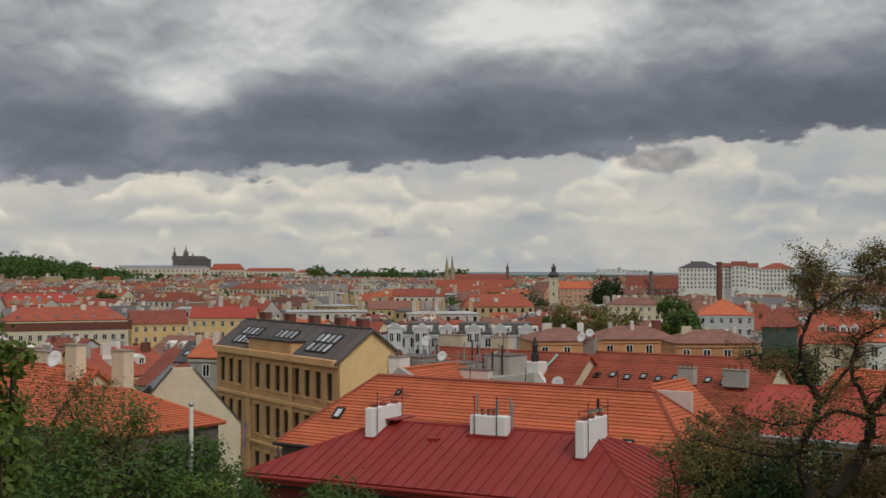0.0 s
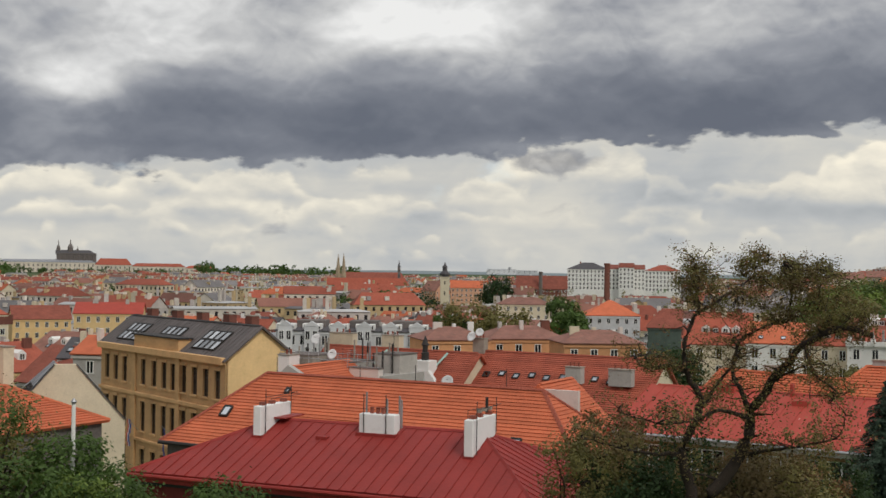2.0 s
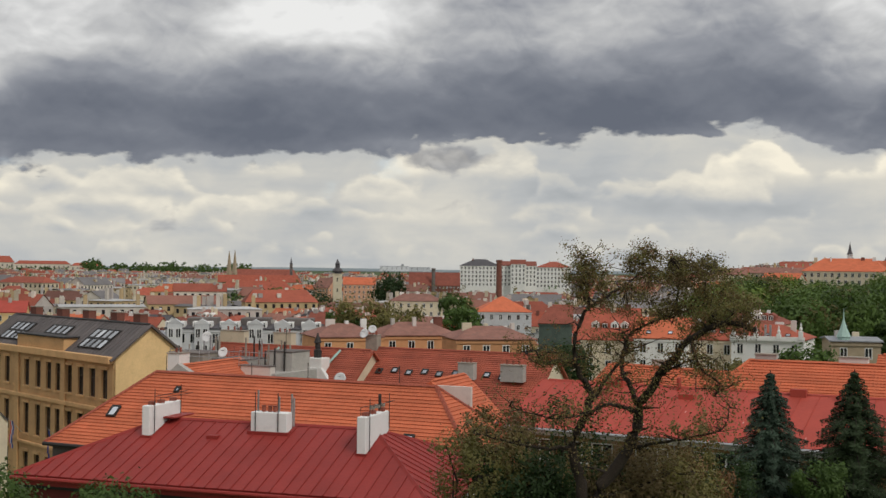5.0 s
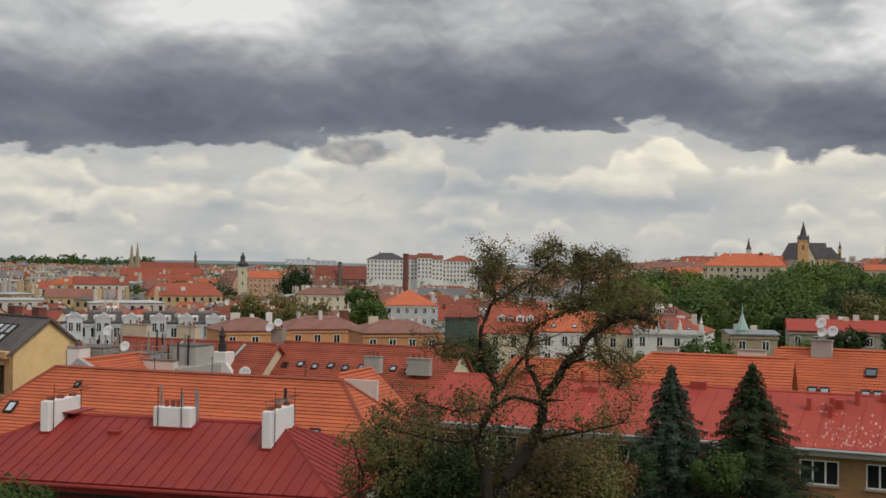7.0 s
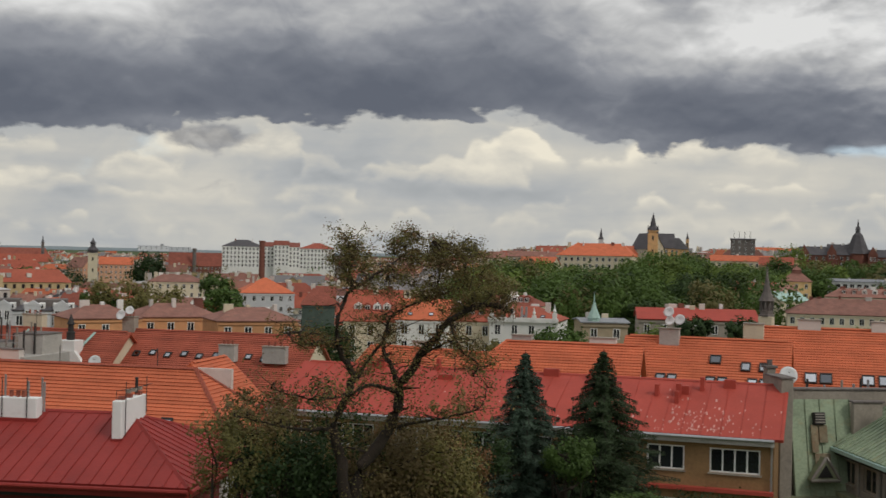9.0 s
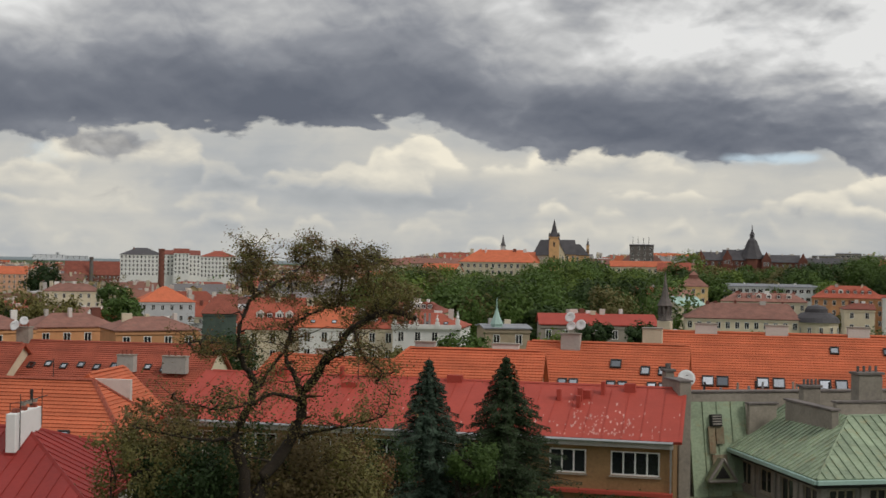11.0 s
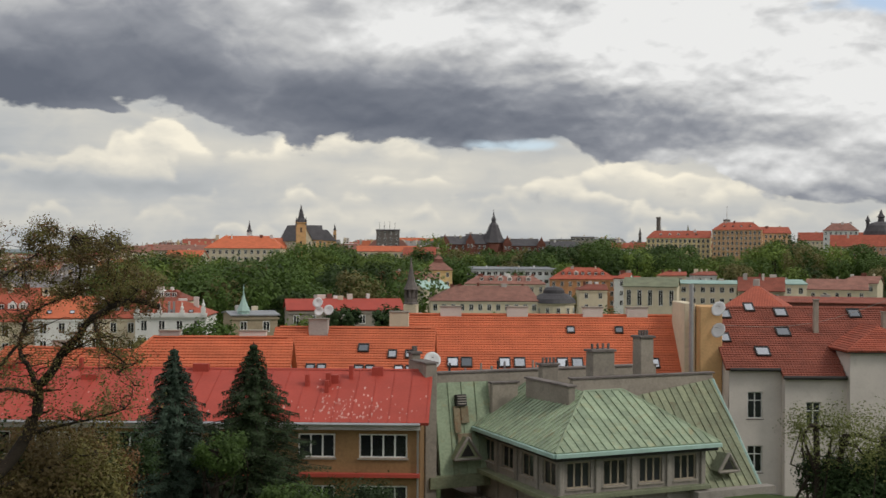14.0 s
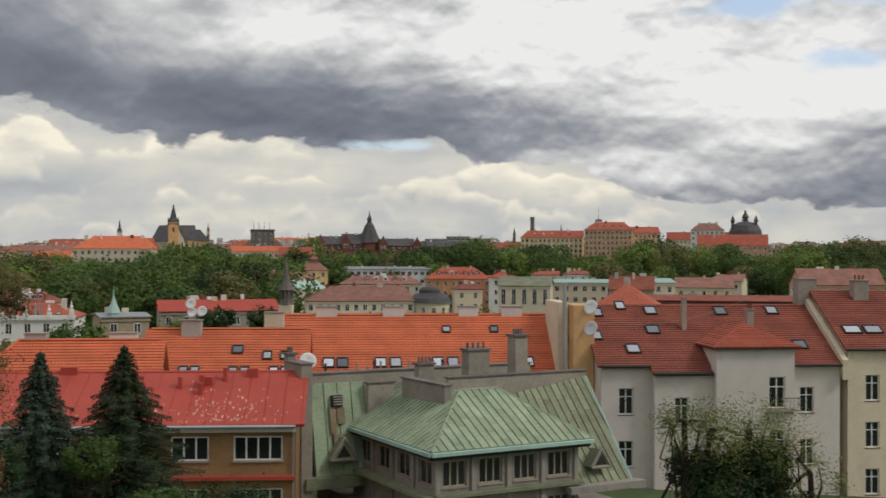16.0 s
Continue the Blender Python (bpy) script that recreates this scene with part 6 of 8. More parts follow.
facing(42.9, 46.0, 430, -1.25, -0.72, 16, 2, ORANGE_WALL, TILE_RED, "wide building with a bright orange-red hip roof", turn=0, hl=6, hr=6, chim=2, rnd=RND, dorm=7)
facing(45.0, 47.6, 445, -1.4, -1.1, 14, 2, CREAM, METAL_FADED, "cream building with red corner roofs", turn=0, hl=4, hr=4, chim=1, rnd=RND)
facing(46.35, 48.8, 330, -1.57, -1.16, 14, 2, CREAM, COPPER_DULL, "cream classicist hall with tall windows", turn=-4, chim=0, win=(1.2, 4.2), rnd=RND, rows=1)
facing(48.9, 51.5, 370, -1.42, -1.26, 14, 2, CREAM, COPPER_EDGE, "yellow-cream block with pale green flat roof", turn=0, chim=3, win=(1.4, 1.7), rnd=RND)
facing(52.0, 54.6, 340, -1.4, -1.2, 12, 2, CREAM, COPPER_EDGE, "cream block with pale green roof", turn=14, chim=2, win=(1.2, 1.7), rnd=RND)
facing(51.6, 53.6, 300, -1.7, -1.1, 10, 2, FAR_STONE, TILE_BROWN, "stone chimney house with brown roof", turn=0, chim=4, rnd=RND)
facing(54.6, 57.2, 360, -1.6, -1.15, 12, 2, CREAM, TILE_OLD, "cream house with old brown roof", turn=0, chim=1, rnd=RND)
facing(53.2, 63.0, 215, -2.2, -1.95, 10, 2, BRICK, TILE_BROWN, "long low house with red metal roof and roof lights", turn=2, chim=2, rnd=RND)
facing(60.3, 63.8, 300, -1.4, -0.7, 10, 2, PINK_WALL, TILE_OLD, "pinkish old house among trees", turn=20, chim=3, rnd=RND)
facing(50.9, 53.6, 122, -2.5, -1.52, 9, 2, CREAM, TILE_RED, "house with a steep red hipped tile roof", turn=-4, hl=2.7, hr=2.7, chim=1, rnd=RND)
for a, b, r, e, er, wl_, tl_, lb in ((44.3, 45.6, 360, -1.75, -1.5, CREAM, TILE_BROWN, "low cream house with brown roof beside trees"), (45.9, 46.6, 420, -1.2, -0.95, WHITE, TILE_RED, "small white house with red roof"), (47.9, 49.2, 450, -1.05, -0.88, CREAM, TILE_RED, "cream house with red roof behind the hall"), (49.6, 50.6, 460, -1.02, -0.86, PALE_GREY, TILE_BROWN, "grey house with brown roof"), (31.9, 33.4, 235, -2.6, -2.2, CONCRETE, METAL_FADED, "grey back house with red metal roof"), (56.0, 57.6, 400, -1.3, -1.0, CREAM, TILE_OLD, "cream house with weathered roof at the park")):
    facing(a, b, r, e, er, 11, 2, wl_, tl_, lb, turn=RND.uniform(-12, 12), hl=3, chim=3, rnd=RND)
# domed rotunda
k = thing("rotunda", turned(*bear(43.1, 335, z=0).xy, 0), "round cream pavilion with a dark slate dome", "building")
zb = EYE - 335 * math.tan(radians(2.45))
Soup().lathe([(5.6, 0), (5.6, zb), (5.9, zb), (5.9, zb + 0.4)], 20).out("wall", CREAM, k)
Soup().lathe([(6.2, zb + 0.4), (5.6, zb + 1.6), (3.9, zb + 2.8), (3.0, zb + 3.0), (2.9, zb + 3.9), (2.2, zb + 4.6), (0.1, zb + 5.0)], 20).out("dome", SLATE, k)
for i in range(12):
    a = 2 * math.pi * i / 12
    link("window", pane_mesh(1.0, 2.6, WHITE_FRAME), k, "", Matrix.Rotation(a, 4, "Z") @ pose(0, -5.66, zb - 3.4))


# scattered terraces of the near town
WALLS = (CREAM, CREAM, YELLOW, WARM_WHITE, WHITE, PINK_WALL, GREY_WALL, PALE_GREY, ORANGE_WALL)
ROOFS = (TILE_RED, TILE_RED, TILE_ORANGE, TILE_BROWN, TILE_BROWN, TILE_OLD, TILE_OLD, GREY_ROOF, GREY_ROOF, SLATE)
NAMES = {"red_clay_tile": "red tile roof", "orange_clay_tile": "orange tile roof", "brown_clay_tile": "brown tile roof", "old_mottled_tile": "weathered brown roof", "grey_sheet_roof": "grey sheet roof", "dark_slate": "dark slate roof"}


def terraces():
    ca, sa = math.cos(radians(-34)), math.sin(radians(-34))
    v = 60.0
    while v < 470:
        u = -420.0
        while u < 480:
            L = RND.uniform(10, 18)
            x, y = u * ca - v * sa, u * sa + v * ca
            r, az = math.hypot(x, y), math.degrees(math.atan2(x, y))
            if y > 0 and 152 < r < 470 and -23 < az < 67 and clear(az, r) and RND.random() < 0.9:
                g = land(x, y)
                top = EYE + r * math.tan(radians(-1.1 - 440 / r)) + RND.uniform(-1.8, 1.3)
                ze = max(g + 7.5, top - RND.uniform(3.5, 5))
                W, tl, kind = RND.uniform(11, 14), RND.choice(WALLS), RND.choice(ROOFS)
                flip = RND.random() < 0.25
                rise = RND.uniform(3.0, 4.8) if kind not in (GREY_ROOF,) else RND.uniform(1.0, 2.0)
                hip = RND.choice((0, 0, 0, 4))
                k = town_house(x, y, -34 + (90 if flip else 0) + RND.uniform(-4, 4), L if not flip else 15, W, g - 4, ze, ze + rise, tl, kind, hip, hip, rows=2 if r > 300 else 3,
                           label="%s tenement with %s" % (tl.name.split("_")[0] + " plastered", NAMES[kind.name]), chim=RND.choice((3, 4, 5, 6)), dorm=RND.choice((0, 0, 2, 3)), rnd=RND, gap=2.9 if r < 300 else 4.2, sky=RND.choice((0, 0, 2, 3)))
                tagged(k, group="tenements of the near town")
            u += L + RND.choice((0.3, 0.3, 3, 9))
        v += RND.uniform(27, 33)


terraces()


def far_town():
    """Roofs without number beyond the near town."""
    rnd = random.Random(31)
    t = thing("far_town", Matrix(), "countless distant tenements with red and grey roofs", "town", kind="stuff")
    walls = [Soup() for _ in range(4)]
    roofs = [Soup() for _ in range(5)]
    win = Soup()
    r = 470.0
    while r < 3000:
        n = int(r * radians(92) / (26 + r * 0.006))
        for i in range(n):
            az = -24 + 92 * (i + rnd.random()) / n
            if (az > 23 and r < 900) or (3.6 < az < 7.9 and 640 < r < 840) or not clear(az, r) or (az < -12.5 and r > 2000):
                continue
            rr = r + rnd.uniform(-18, 18)
            p = bear(az, rr, z=0)
            g = land(p.x, p.y)
            ang = rnd.choice((-34, 56, -34, -20, 10)) + rnd.uniform(-8, 8)
            L, W = rnd.uniform(14, 34), rnd.uniform(11, 15)
            big = rnd.random() < 0.06
            ze = g + rnd.uniform(11, 16) + (4 if big else 0) - (4 if 3.6 < az < 7.9 and r < 840 else 0)
            zr = ze + rnd.uniform(2.8, 5.0)
            m = turned(p.x, p.y, ang)
            flat = rnd.random() < 0.3
            kw = rnd.randrange(4)
            kr = rnd.choice((0, 0, 0, 1, 2, 2, 2, 3, 3)) if not flat else rnd.choice((3, 4))
            walls[kw].box(-L / 2, L / 2, -W / 2, W / 2, g - 5, ze, m=m)
            hip = rnd.choice((0, 0, 4.0))
            for pl in hip_planes(L, W, ze, ze + 0.8 if flat else zr, hip, hip, 0.4):
                q = [m @ Vector(c) for c in pl]
                roofs[kr].add(q, [tuple(range(len(q)))])
            if hip == 0 and not flat:
                for sx in (-1, 1):
                    walls[kw].add([m @ Vector(c) for c in ((sx * L / 2, -W / 2, ze), (sx * L / 2, W / 2, ze), (sx * L / 2, 0, zr - 0.15))], [(0, 1, 2)])
            for _ in range(0 if flat or rr > 2200 else rnd.choice((0, 2, 3, 5))):
                x, y, z = rnd.uniform(-0.45, 0.45) * L, rnd.choice((-1, 1)) * W * 0.3, ze + (zr - ze) * 0.4 - 0.4
                walls[rnd.choice((1, 1, 2, 3))].box(x - 0.9, x + 0.9, y - 1.0, y + 1.0, z, z + 1.8, m=m)
            for _ in range(rnd.choice((2, 3, 5, 7))):
                x, y = rnd.uniform(-0.45, 0.45) * L, rnd.uniform(-0.25, 0.25) * W
                walls[rnd.randrange(4)].box(x - 0.7, x + 0.7, y - 0.5, y + 0.5, ze, zr + rnd.uniform(0.3, 1.3), m=m)
            if rr < 1300:
                to = Vector((-p.x, -p.y, 0)).normalized()
                R = Matrix.Rotation(radians(ang), 3, "Z")
                for sx, a, b in ((-90, W, L / 2), (90, W, L / 2), (0, L, W / 2), (180, L, W / 2)):
                    q = Matrix.Rotation(radians(sx), 4, "Z")
                    if (R @ (q.to_3x3() @ Vector((0, -1, 0)))).dot(to) < 0.35:
                        continue
                    c = int(a / 3.2)
                    for row in range(2):
                        z = ze - 2.9 - row * 3.4
                        for j in range(c):
                            xx = (j + 0.5 - c / 2) * a / c
                            win.add([(xx - 0.6, -b - 0.05, z), (xx + 0.6, -b - 0.05, z), (xx + 0.6, -b - 0.05, z + 1.8), (xx - 0.6, -b - 0.05, z + 1.8)], [(0, 1, 2, 3)], m @ q)
        r += 27 + r * 0.03
    fw = [mat("far_wall_%d" % i, c, 0.9, vary=0.15, scale=0.1, bump=0, island=0.25) for i, c in enumerate(((0.6, 0.53, 0.4), (0.62, 0.58, 0.52), (0.55, 0.42, 0.24), (0.45, 0.42, 0.4)))]
    fr = [mat("far_roof_%d" % i, c, 0.85, vary=0.2, scale=0.2, bump=0, island=0.3) for i, c in enumerate(((0.30, 0.085, 0.055), (0.44, 0.125, 0.06), (0.19, 0.09, 0.07), (0.17, 0.165, 0.17), (0.4, 0.41, 0.42)))]
    for s, m_ in zip(walls, fw):
        tagged(s.out("walls", m_, t), kind="stuff")
    for s, m_ in zip(roofs, fr):
        tagged(s.out("roofs", m_, t), kind="stuff")
    tagged(win.out("windows", GLASS, t), kind="stuff")


far_town()

# ---------------------------------------------------------------- landmarks


def castle():
    r = 3300
    t = thing("castle", Matrix(), "distant pale castle palace with a dark gothic cathedral", "castle")

    def wing(az0, az1, e0, e1, e2, wall, roof, depth=40.0):
        a, b = bear(az0, r, z=0), bear(az1, r, z=0)
        L = (b - a).length
        m = Matrix.Translation((a + b) / 2) @ Matrix.Rotation(math.atan2(b.y - a.y, b.x - a.x), 4, "Z")
        z = [EYE + r * math.tan(radians(e)) for e in (e0, e1, e2)]
        w = Soup().box(-L / 2, L / 2, 0, depth, z[0] - 15, z[1], m=m).out("palace_wing", wall, t)
        s = Soup()
        for pl in hip_planes(L, depth, z[1], z[2], 12, 12, 1.0):
            s.add([m @ (Vector(p) + Vector((0, depth / 2, 0))) for p in pl], [tuple(range(len(pl)))])
        s.out("roof", roof, w)
        n = max(2, int(L / 11))
        for i in range(n):
            for k in range(2):
                Soup().box(-1.6, 1.6, -0.6, -0.1, 0, 6, m=m @ pose((i + 0.5 - n / 2) * L / n, 0, z[1] - 11 - k * 11)).out("window", DARK_STONE, w)
    stone = mat("pale_palace_plaster", (0.62, 0.56, 0.47), 0.9, vary=0.15, scale=0.05)
    wing(-15.05, -10.9, -0.35, 0.2, 0.32, stone, GREY_ROOF)
    wing(-10.9, -9.3, -0.25, 0.12, 0.4, stone, TILE_RED)
    wing(-9.3, -6.9, -0.35, 0.06, 0.2, stone, TILE_RED)
    wing(-6.9, -5.5, -0.35, 0.0, 0.12, stone, TILE_RED)
    wing(-16.9, -15.6, -0.2, 0.12, 0.25, stone, TILE_RED)
    wing(-17.2, -16.3, 0.0, 0.26, 0.4, stone, SLATE)
    # cathedral
    c = bear(-11.75, r + 30, z=0)
    m = Matrix.Translation(c) @ Matrix.Rotation(radians(11.75), 4, "Z")
    zf = lambda e: EYE + r * math.tan(radians(e))
    Soup().box(-48, 52, -14, 14, 30, zf(0.62), m=m).out("nave", DARK_STONE, t)
    s = Soup()
    for pl in hip_planes(100, 28, zf(0.58), zf(0.76), 0, 14, 1):
        s.add([m @ Vector(p) for p in pl], [tuple(range(len(pl)))])
    s.out("nave_roof", SLATE, t)
    for x, w, e1, e2 in ((-44, 5, 0.8, 1.2), (-33, 0.0, 0.7, 0.8), (-14, 7, 0.85, 1.26), (4, 3, 0.75, 0.95)):
        if not w:
            continue
        z1, z2 = zf(e1), zf(e2)
        q = m @ Vector((x, 0, 0))
        Soup().lathe([(w, 30), (w, z1), (w * 1.1, z1 + 1), (w * 0.55, z1 + (z2 - z1) * 0.4), (w * 0.3, z1 + (z2 - z1) * 0.5), (0.3, z2)], 8, (q.x, q.y)).out("tower", DARK_STONE, t)
    for i in range(8):
        q = m @ Vector((-40 + i * 12, -16, 0))
        Soup().lathe([(1.6, 30), (1.6, zf(0.5)), (0.2, zf(0.62))], 6, (q.x, q.y)).out("buttress", DARK_STONE, t)


castle()


def spire(az, r, e0, e1, e2, w, wall, roof, label, parts=8):
    """A church tower: square shaft from e0 to e1, then a pointed roof to e2."""
    z = [EYE + r * math.tan(radians(e)) for e in (e0, e1, e2)]
    p = bear(az, r, z=0)
    t = thing("church_tower", turned(p.x, p.y, -az), label, "church tower")
    Soup().box(-w / 2, w / 2, -w / 2, w / 2, z[0] - 10, z[1], bevel=w * 0.05).out("shaft", wall, t)
    Soup().box(-w * 0.55, w * 0.55, -w * 0.55, w * 0.55, z[1], z[1] + w * 0.12).out("cornice", wall, t)
    Soup().lathe([(w * 0.62, z[1] + w * 0.12), (w * 0.34, z[1] + (z[2] - z[1]) * 0.3), (w * 0.05, z[2] - (z[2] - z[1]) * 0.08), (w * 0.015, z[2])], parts).out("spire", roof, t)
    for i in range(2):
        link("window", pane_mesh(1.1, 2.6, wall), t, "", pose(0, -w / 2 - 0.01, z[1] - 4.5 - 7 * i))
    return t


# twin concrete spires of the abbey
def abbey():
    r = 1500
    t = thing("abbey_church", Matrix(), "abbey church with twin sweeping pale concrete spires and dark red roof", "church")
    zf = lambda e: EYE + r * math.tan(radians(e))
    for az, e in ((0.18, 0.75), (0.44, 0.8)):
        p = bear(az, r, z=0)
        Soup().lathe([(4.0, 0), (3.7, zf(-0.3)), (2.6, zf(0.1)), (1.4, zf(0.5)), (0.2, zf(e))], 6, (p.x, p.y)).out("spire", FAR_STONE, t)
    for az0, az1, eb, et, roof in ((0.55, 3.3, -0.35, -0.08, TILE_BROWN), (-0.3, 3.5, -0.65, -0.35, TILE_RED)):
        a, b = bear(az0, r + (20 if eb > -0.5 else -10), z=0), bear(az1, r + (20 if eb > -0.5 else -10), z=0)
        m = Matrix.Translation((a + b) / 2) @ Matrix.Rotation(math.atan2(b.y - a.y, b.x - a.x), 4, "Z")
        L = (b - a).length
        Soup().box(-L / 2, L / 2, -8, 8, 0, zf(eb), m=m).out("wall", FAR_STONE, t)
        s = Soup()
        for pl in hip_planes(L, 16, zf(eb), zf(et), 0, 4, 1):
            s.add([m @ Vector(p) for p in pl], [tuple(range(len(pl)))])
        s.out("roof", roof, t)
        for i in range(14):
            link("window", pane_mesh(1.8, 3.2, FAR_STONE), t, "", m @ pose(-L / 2 + (i + 0.5) * L / 14, -8.02, zf(eb) - 6))


abbey()
spire(3.05, 1500, -0.3, 0.15, 0.5, 3.5, DARK_STONE, SLATE, "slim dark distant church tower")
# baroque church with an onion-topped tower
t = spire(5.22, 800, -1.2, -0.3, 0.1, 6.0, CREAM, SLATE, "cream baroque church tower with dark onion top")
p0 = EYE + 800 * math.tan(radians(-0.25))
Soup().lathe([(3.4, p0 + 0.8), (3.6, p0 + 2.0), (2.2, p0 + 3.6), (1.6, p0 + 4.0), (1.6, p0 + 6.0), (2.0, p0 + 6.4), (0.9, p0 + 7.6), (0.2, p0 + 9.5)], 10).out("onion_top", SLATE, t)
facing(5.5, 7.0, 810, -0.75, -0.42, 14, 0, PINK_WALL, TILE_ORANGE, "church nave with bright orange roof", chim=0, rnd=RND, name="church_nave", category="church")
facing(4.1, 4.8, 830, -0.9, -0.45, 12, 0, PINK_WALL, TILE_OLD, "pink plastered baroque church front", chim=0, rnd=RND, turn=-50, name="church", category="church")
# great white ministry block
for a, b, e, er, roof, hp in ((11.0, 12.9, 0.2, 0.5, SLATE, 12), (12.9, 14.6, 0.22, 0.42, TILE_BROWN, 0), (14.6, 16.25, 0.16, 0.42, TILE_RED, 12)):
    facing(a, b, 985, e, er, 30, 6, WHITE, roof, "great white five-storey office block with hipped roof", hl=hp, hr=hp, chim=2, win=(1.3, 2.1), rnd=RND, gap=2.7, rows=5)
k = facing(13.4, 14.1, 978, 0.3, 0.5, 10, 6, WHITE, TILE_BROWN, "white gabled central bay of the office block", chim=0, rnd=RND, win=(1.3, 2.1), gap=2.7, rows=5)


def stack(az, r, e0, e1, w, material, label):
    p = bear(az, r, z=0)
    z0, z1 = EYE + r * math.tan(radians(e0)), EYE + r * math.tan(radians(e1))
    t = thing("factory_chimney", turned(p.x, p.y, 0), label, "chimney")
    Soup().lathe([(w / 2, z0 - 12), (w * 0.42, z1 - 1.5), (w * 0.5, z1 - 1.4), (w * 0.5, z1 - 0.2), (w * 0.4, z1)], 14).out("shaft", material, t)


stack(12.85, 880, -1.1, 0.48, 4.6, BRICK, "tall red brick factory chimney")
stack(9.75, 900, -0.9, 0.05, 3.0, DARK_STONE, "dark brick factory chimney")
facing(8.6, 11.0, 900, -0.75, -0.15, 20, 0, BRICK, TILE_BROWN, "dark brick industrial hall", chim=2, rnd=RND)
# hill on the right: convent, churches and the long public buildings
facing(26.7, 30.2, 600, 0.12, 0.68, 22, 16, CREAM, TILE_ORANGE, "cream convent with orange hip roof and white chimneys", turn=-10, hl=8, hr=6, chim=7, win=(1.4, 2.0), rnd=RND, gap=3.0)
facing(29.6, 32.0, 640, 0.2, 0.6, 14, 18, CREAM, TILE_ORANGE, "convent wing with orange roof", turn=-20, chim=5, rnd=RND)
t = spire(31.17, 620, -0.2, 1.28, 2.17, 5.2, OCHRE, SLATE, "ochre gothic church tower with dark pointed spire")
for s_ in (-1, 1):
    Soup().lathe([(0.5, EYE + 620 * math.tan(radians(1.2))), (0.5, EYE + 620 * math.tan(radians(1.4))), (0.02, EYE + 620 * math.tan(radians(1.6)))], 6, (s_ * 2.4, -2.4)).out("pinnacle", SLATE, t)
facing(31.4, 32.2, 632, 0.55, 1.2, 12, 18, OCHRE, SLATE, "gothic church nave with steep dark slate roof", turn=8, chim=0, win=(1.2, 4.5), rnd=RND, rows=1, name="church_nave", category="church")
facing(32.1, 32.8, 634, 0.52, 1.0, 9, 18, OCHRE, SLATE, "lower gothic choir with slate roof", turn=8, hr=4, chim=0, win=(1.0, 4.0), rnd=RND, rows=1, name="church_choir", category="church")
facing(30.1, 31.0, 640, 0.5, 1.2, 9, 18, CREAM, SLATE, "steep dark west gable of the church", turn=-70, chim=0, rnd=RND, name="church", category="church")
spire(32.75, 640, 0.5, 0.95, 1.3, 1.6, OCHRE, SLATE, "slim ridge turret of the church")
spire(28.77, 640, 0.3, 0.85, 1.42, 2.6, PALE_GREY, SLATE, "slim white tower with dark needle spire")
spire(22.85, 1200, -0.3, 0.28, 0.72, 6.0, DARK_STONE, SLATE, "dark distant church spire")
spire(26.0, 1400, 0.0, 0.2, 0.45, 3.0, DARK_STONE, SLATE, "tiny far dark church spire")
facing(24.4, 27.0, 720, 0.0, 0.25, 14, 16, FAR_STONE, TILE_OLD, "long tan building with brown roof", chim=2, rnd=RND)
facing(24.9, 26.5, 560, -0.35, 0.0, 12, 14, CREAM, TILE_ORANGE, "low house with orange roof among trees", turn=-20, chim=1, rnd=RND)
facing(23.0, 24.3, 760, -0.1, 0.2, 12, 14, CREAM, TILE_OLD, "tan house with brown roof", chim=2, rnd=RND)
facing(33.8, 36.6, 560, 0.0, 0.25, 12, 16, CREAM, TILE_ORANGE, "long low house with orange roof at the top of the slope", chim=1, rnd=RND)
facing(36.0, 37.5, 545, -0.15, 0.2, 12, 16, PINK_WALL, TILE_RED, "small pink house with red mansard roof", chim=1, rnd=RND)
k = facing(34.7, 35.8, 700, 1.0, 1.03, 10, 20, DARK_STONE, SLATE, "dark square tower block with rooftop masts", chim=0, rnd=RND)
for x in (-5, -2, 1, 4):
    Soup().tube([(x, 0, 40), (x, 0, 46 + x % 3)], [0.15, 0.1], 5).out("mast", DARK, k)
# dark hospital with the conical tower
for a, b, e, er in ((37.75, 38.95, 0.36, 0.72), (38.95, 40.2, 0.38, 0.84), (40.7, 42.35, 0.3, 0.62), (42.3, 44.2, 0.25, 0.5)):
    k = facing(a, b, 650, e, er, 14, 18, BRICK, SLATE, "dark brick hospital wing with slate roof", chim=3, win=(1.2, 1.8), rnd=RND)
    ze, x = EYE + 650 * math.tan(radians(e)), -650 * math.tan(radians((b - a) / 2))
    gb = Soup().add([(x, -8.5, 15), (x + 4.6, -8.5, 15), (x + 4.6, -8.5, ze + 1.2), (x + 3.2, -8.5, ze + 3.4), (x + 2.3, -8.5, ze + 5.4), (x + 1.4, -8.5, ze + 3.4), (x, -8.5, ze + 1.2), (x, -1, 15), (x + 4.6, -1, 15), (x + 4.6, -1, ze + 1.2), (x + 3.2, -1, ze + 3.4), (x + 2.3, -1, ze + 5.4), (x + 1.4, -1, ze + 3.4), (x, -1, ze + 1.2)],
                    [tuple(range(7)), tuple(range(13, 6, -1))] + [(i, i + 7, (i + 1) % 7 + 7, (i + 1) % 7) for i in range(7)]).out("gable", BRICK, k, "stepped dark brick gable")
    for q in (1.2, 3.0):
        link("window", pane_mesh(1.0, 2.0, WHITE_FRAME), gb, "", pose(x + q + 0.2, -8.503, ze - 2.2))
p = bear(40.25, 655, z=0)
t = thing("hospital_tower", turned(p.x, p.y, -40), "dark brick tower with a tall bell-shaped slate roof", "tower")
zf = lambda e: EYE + 655 * math.tan(radians(e))
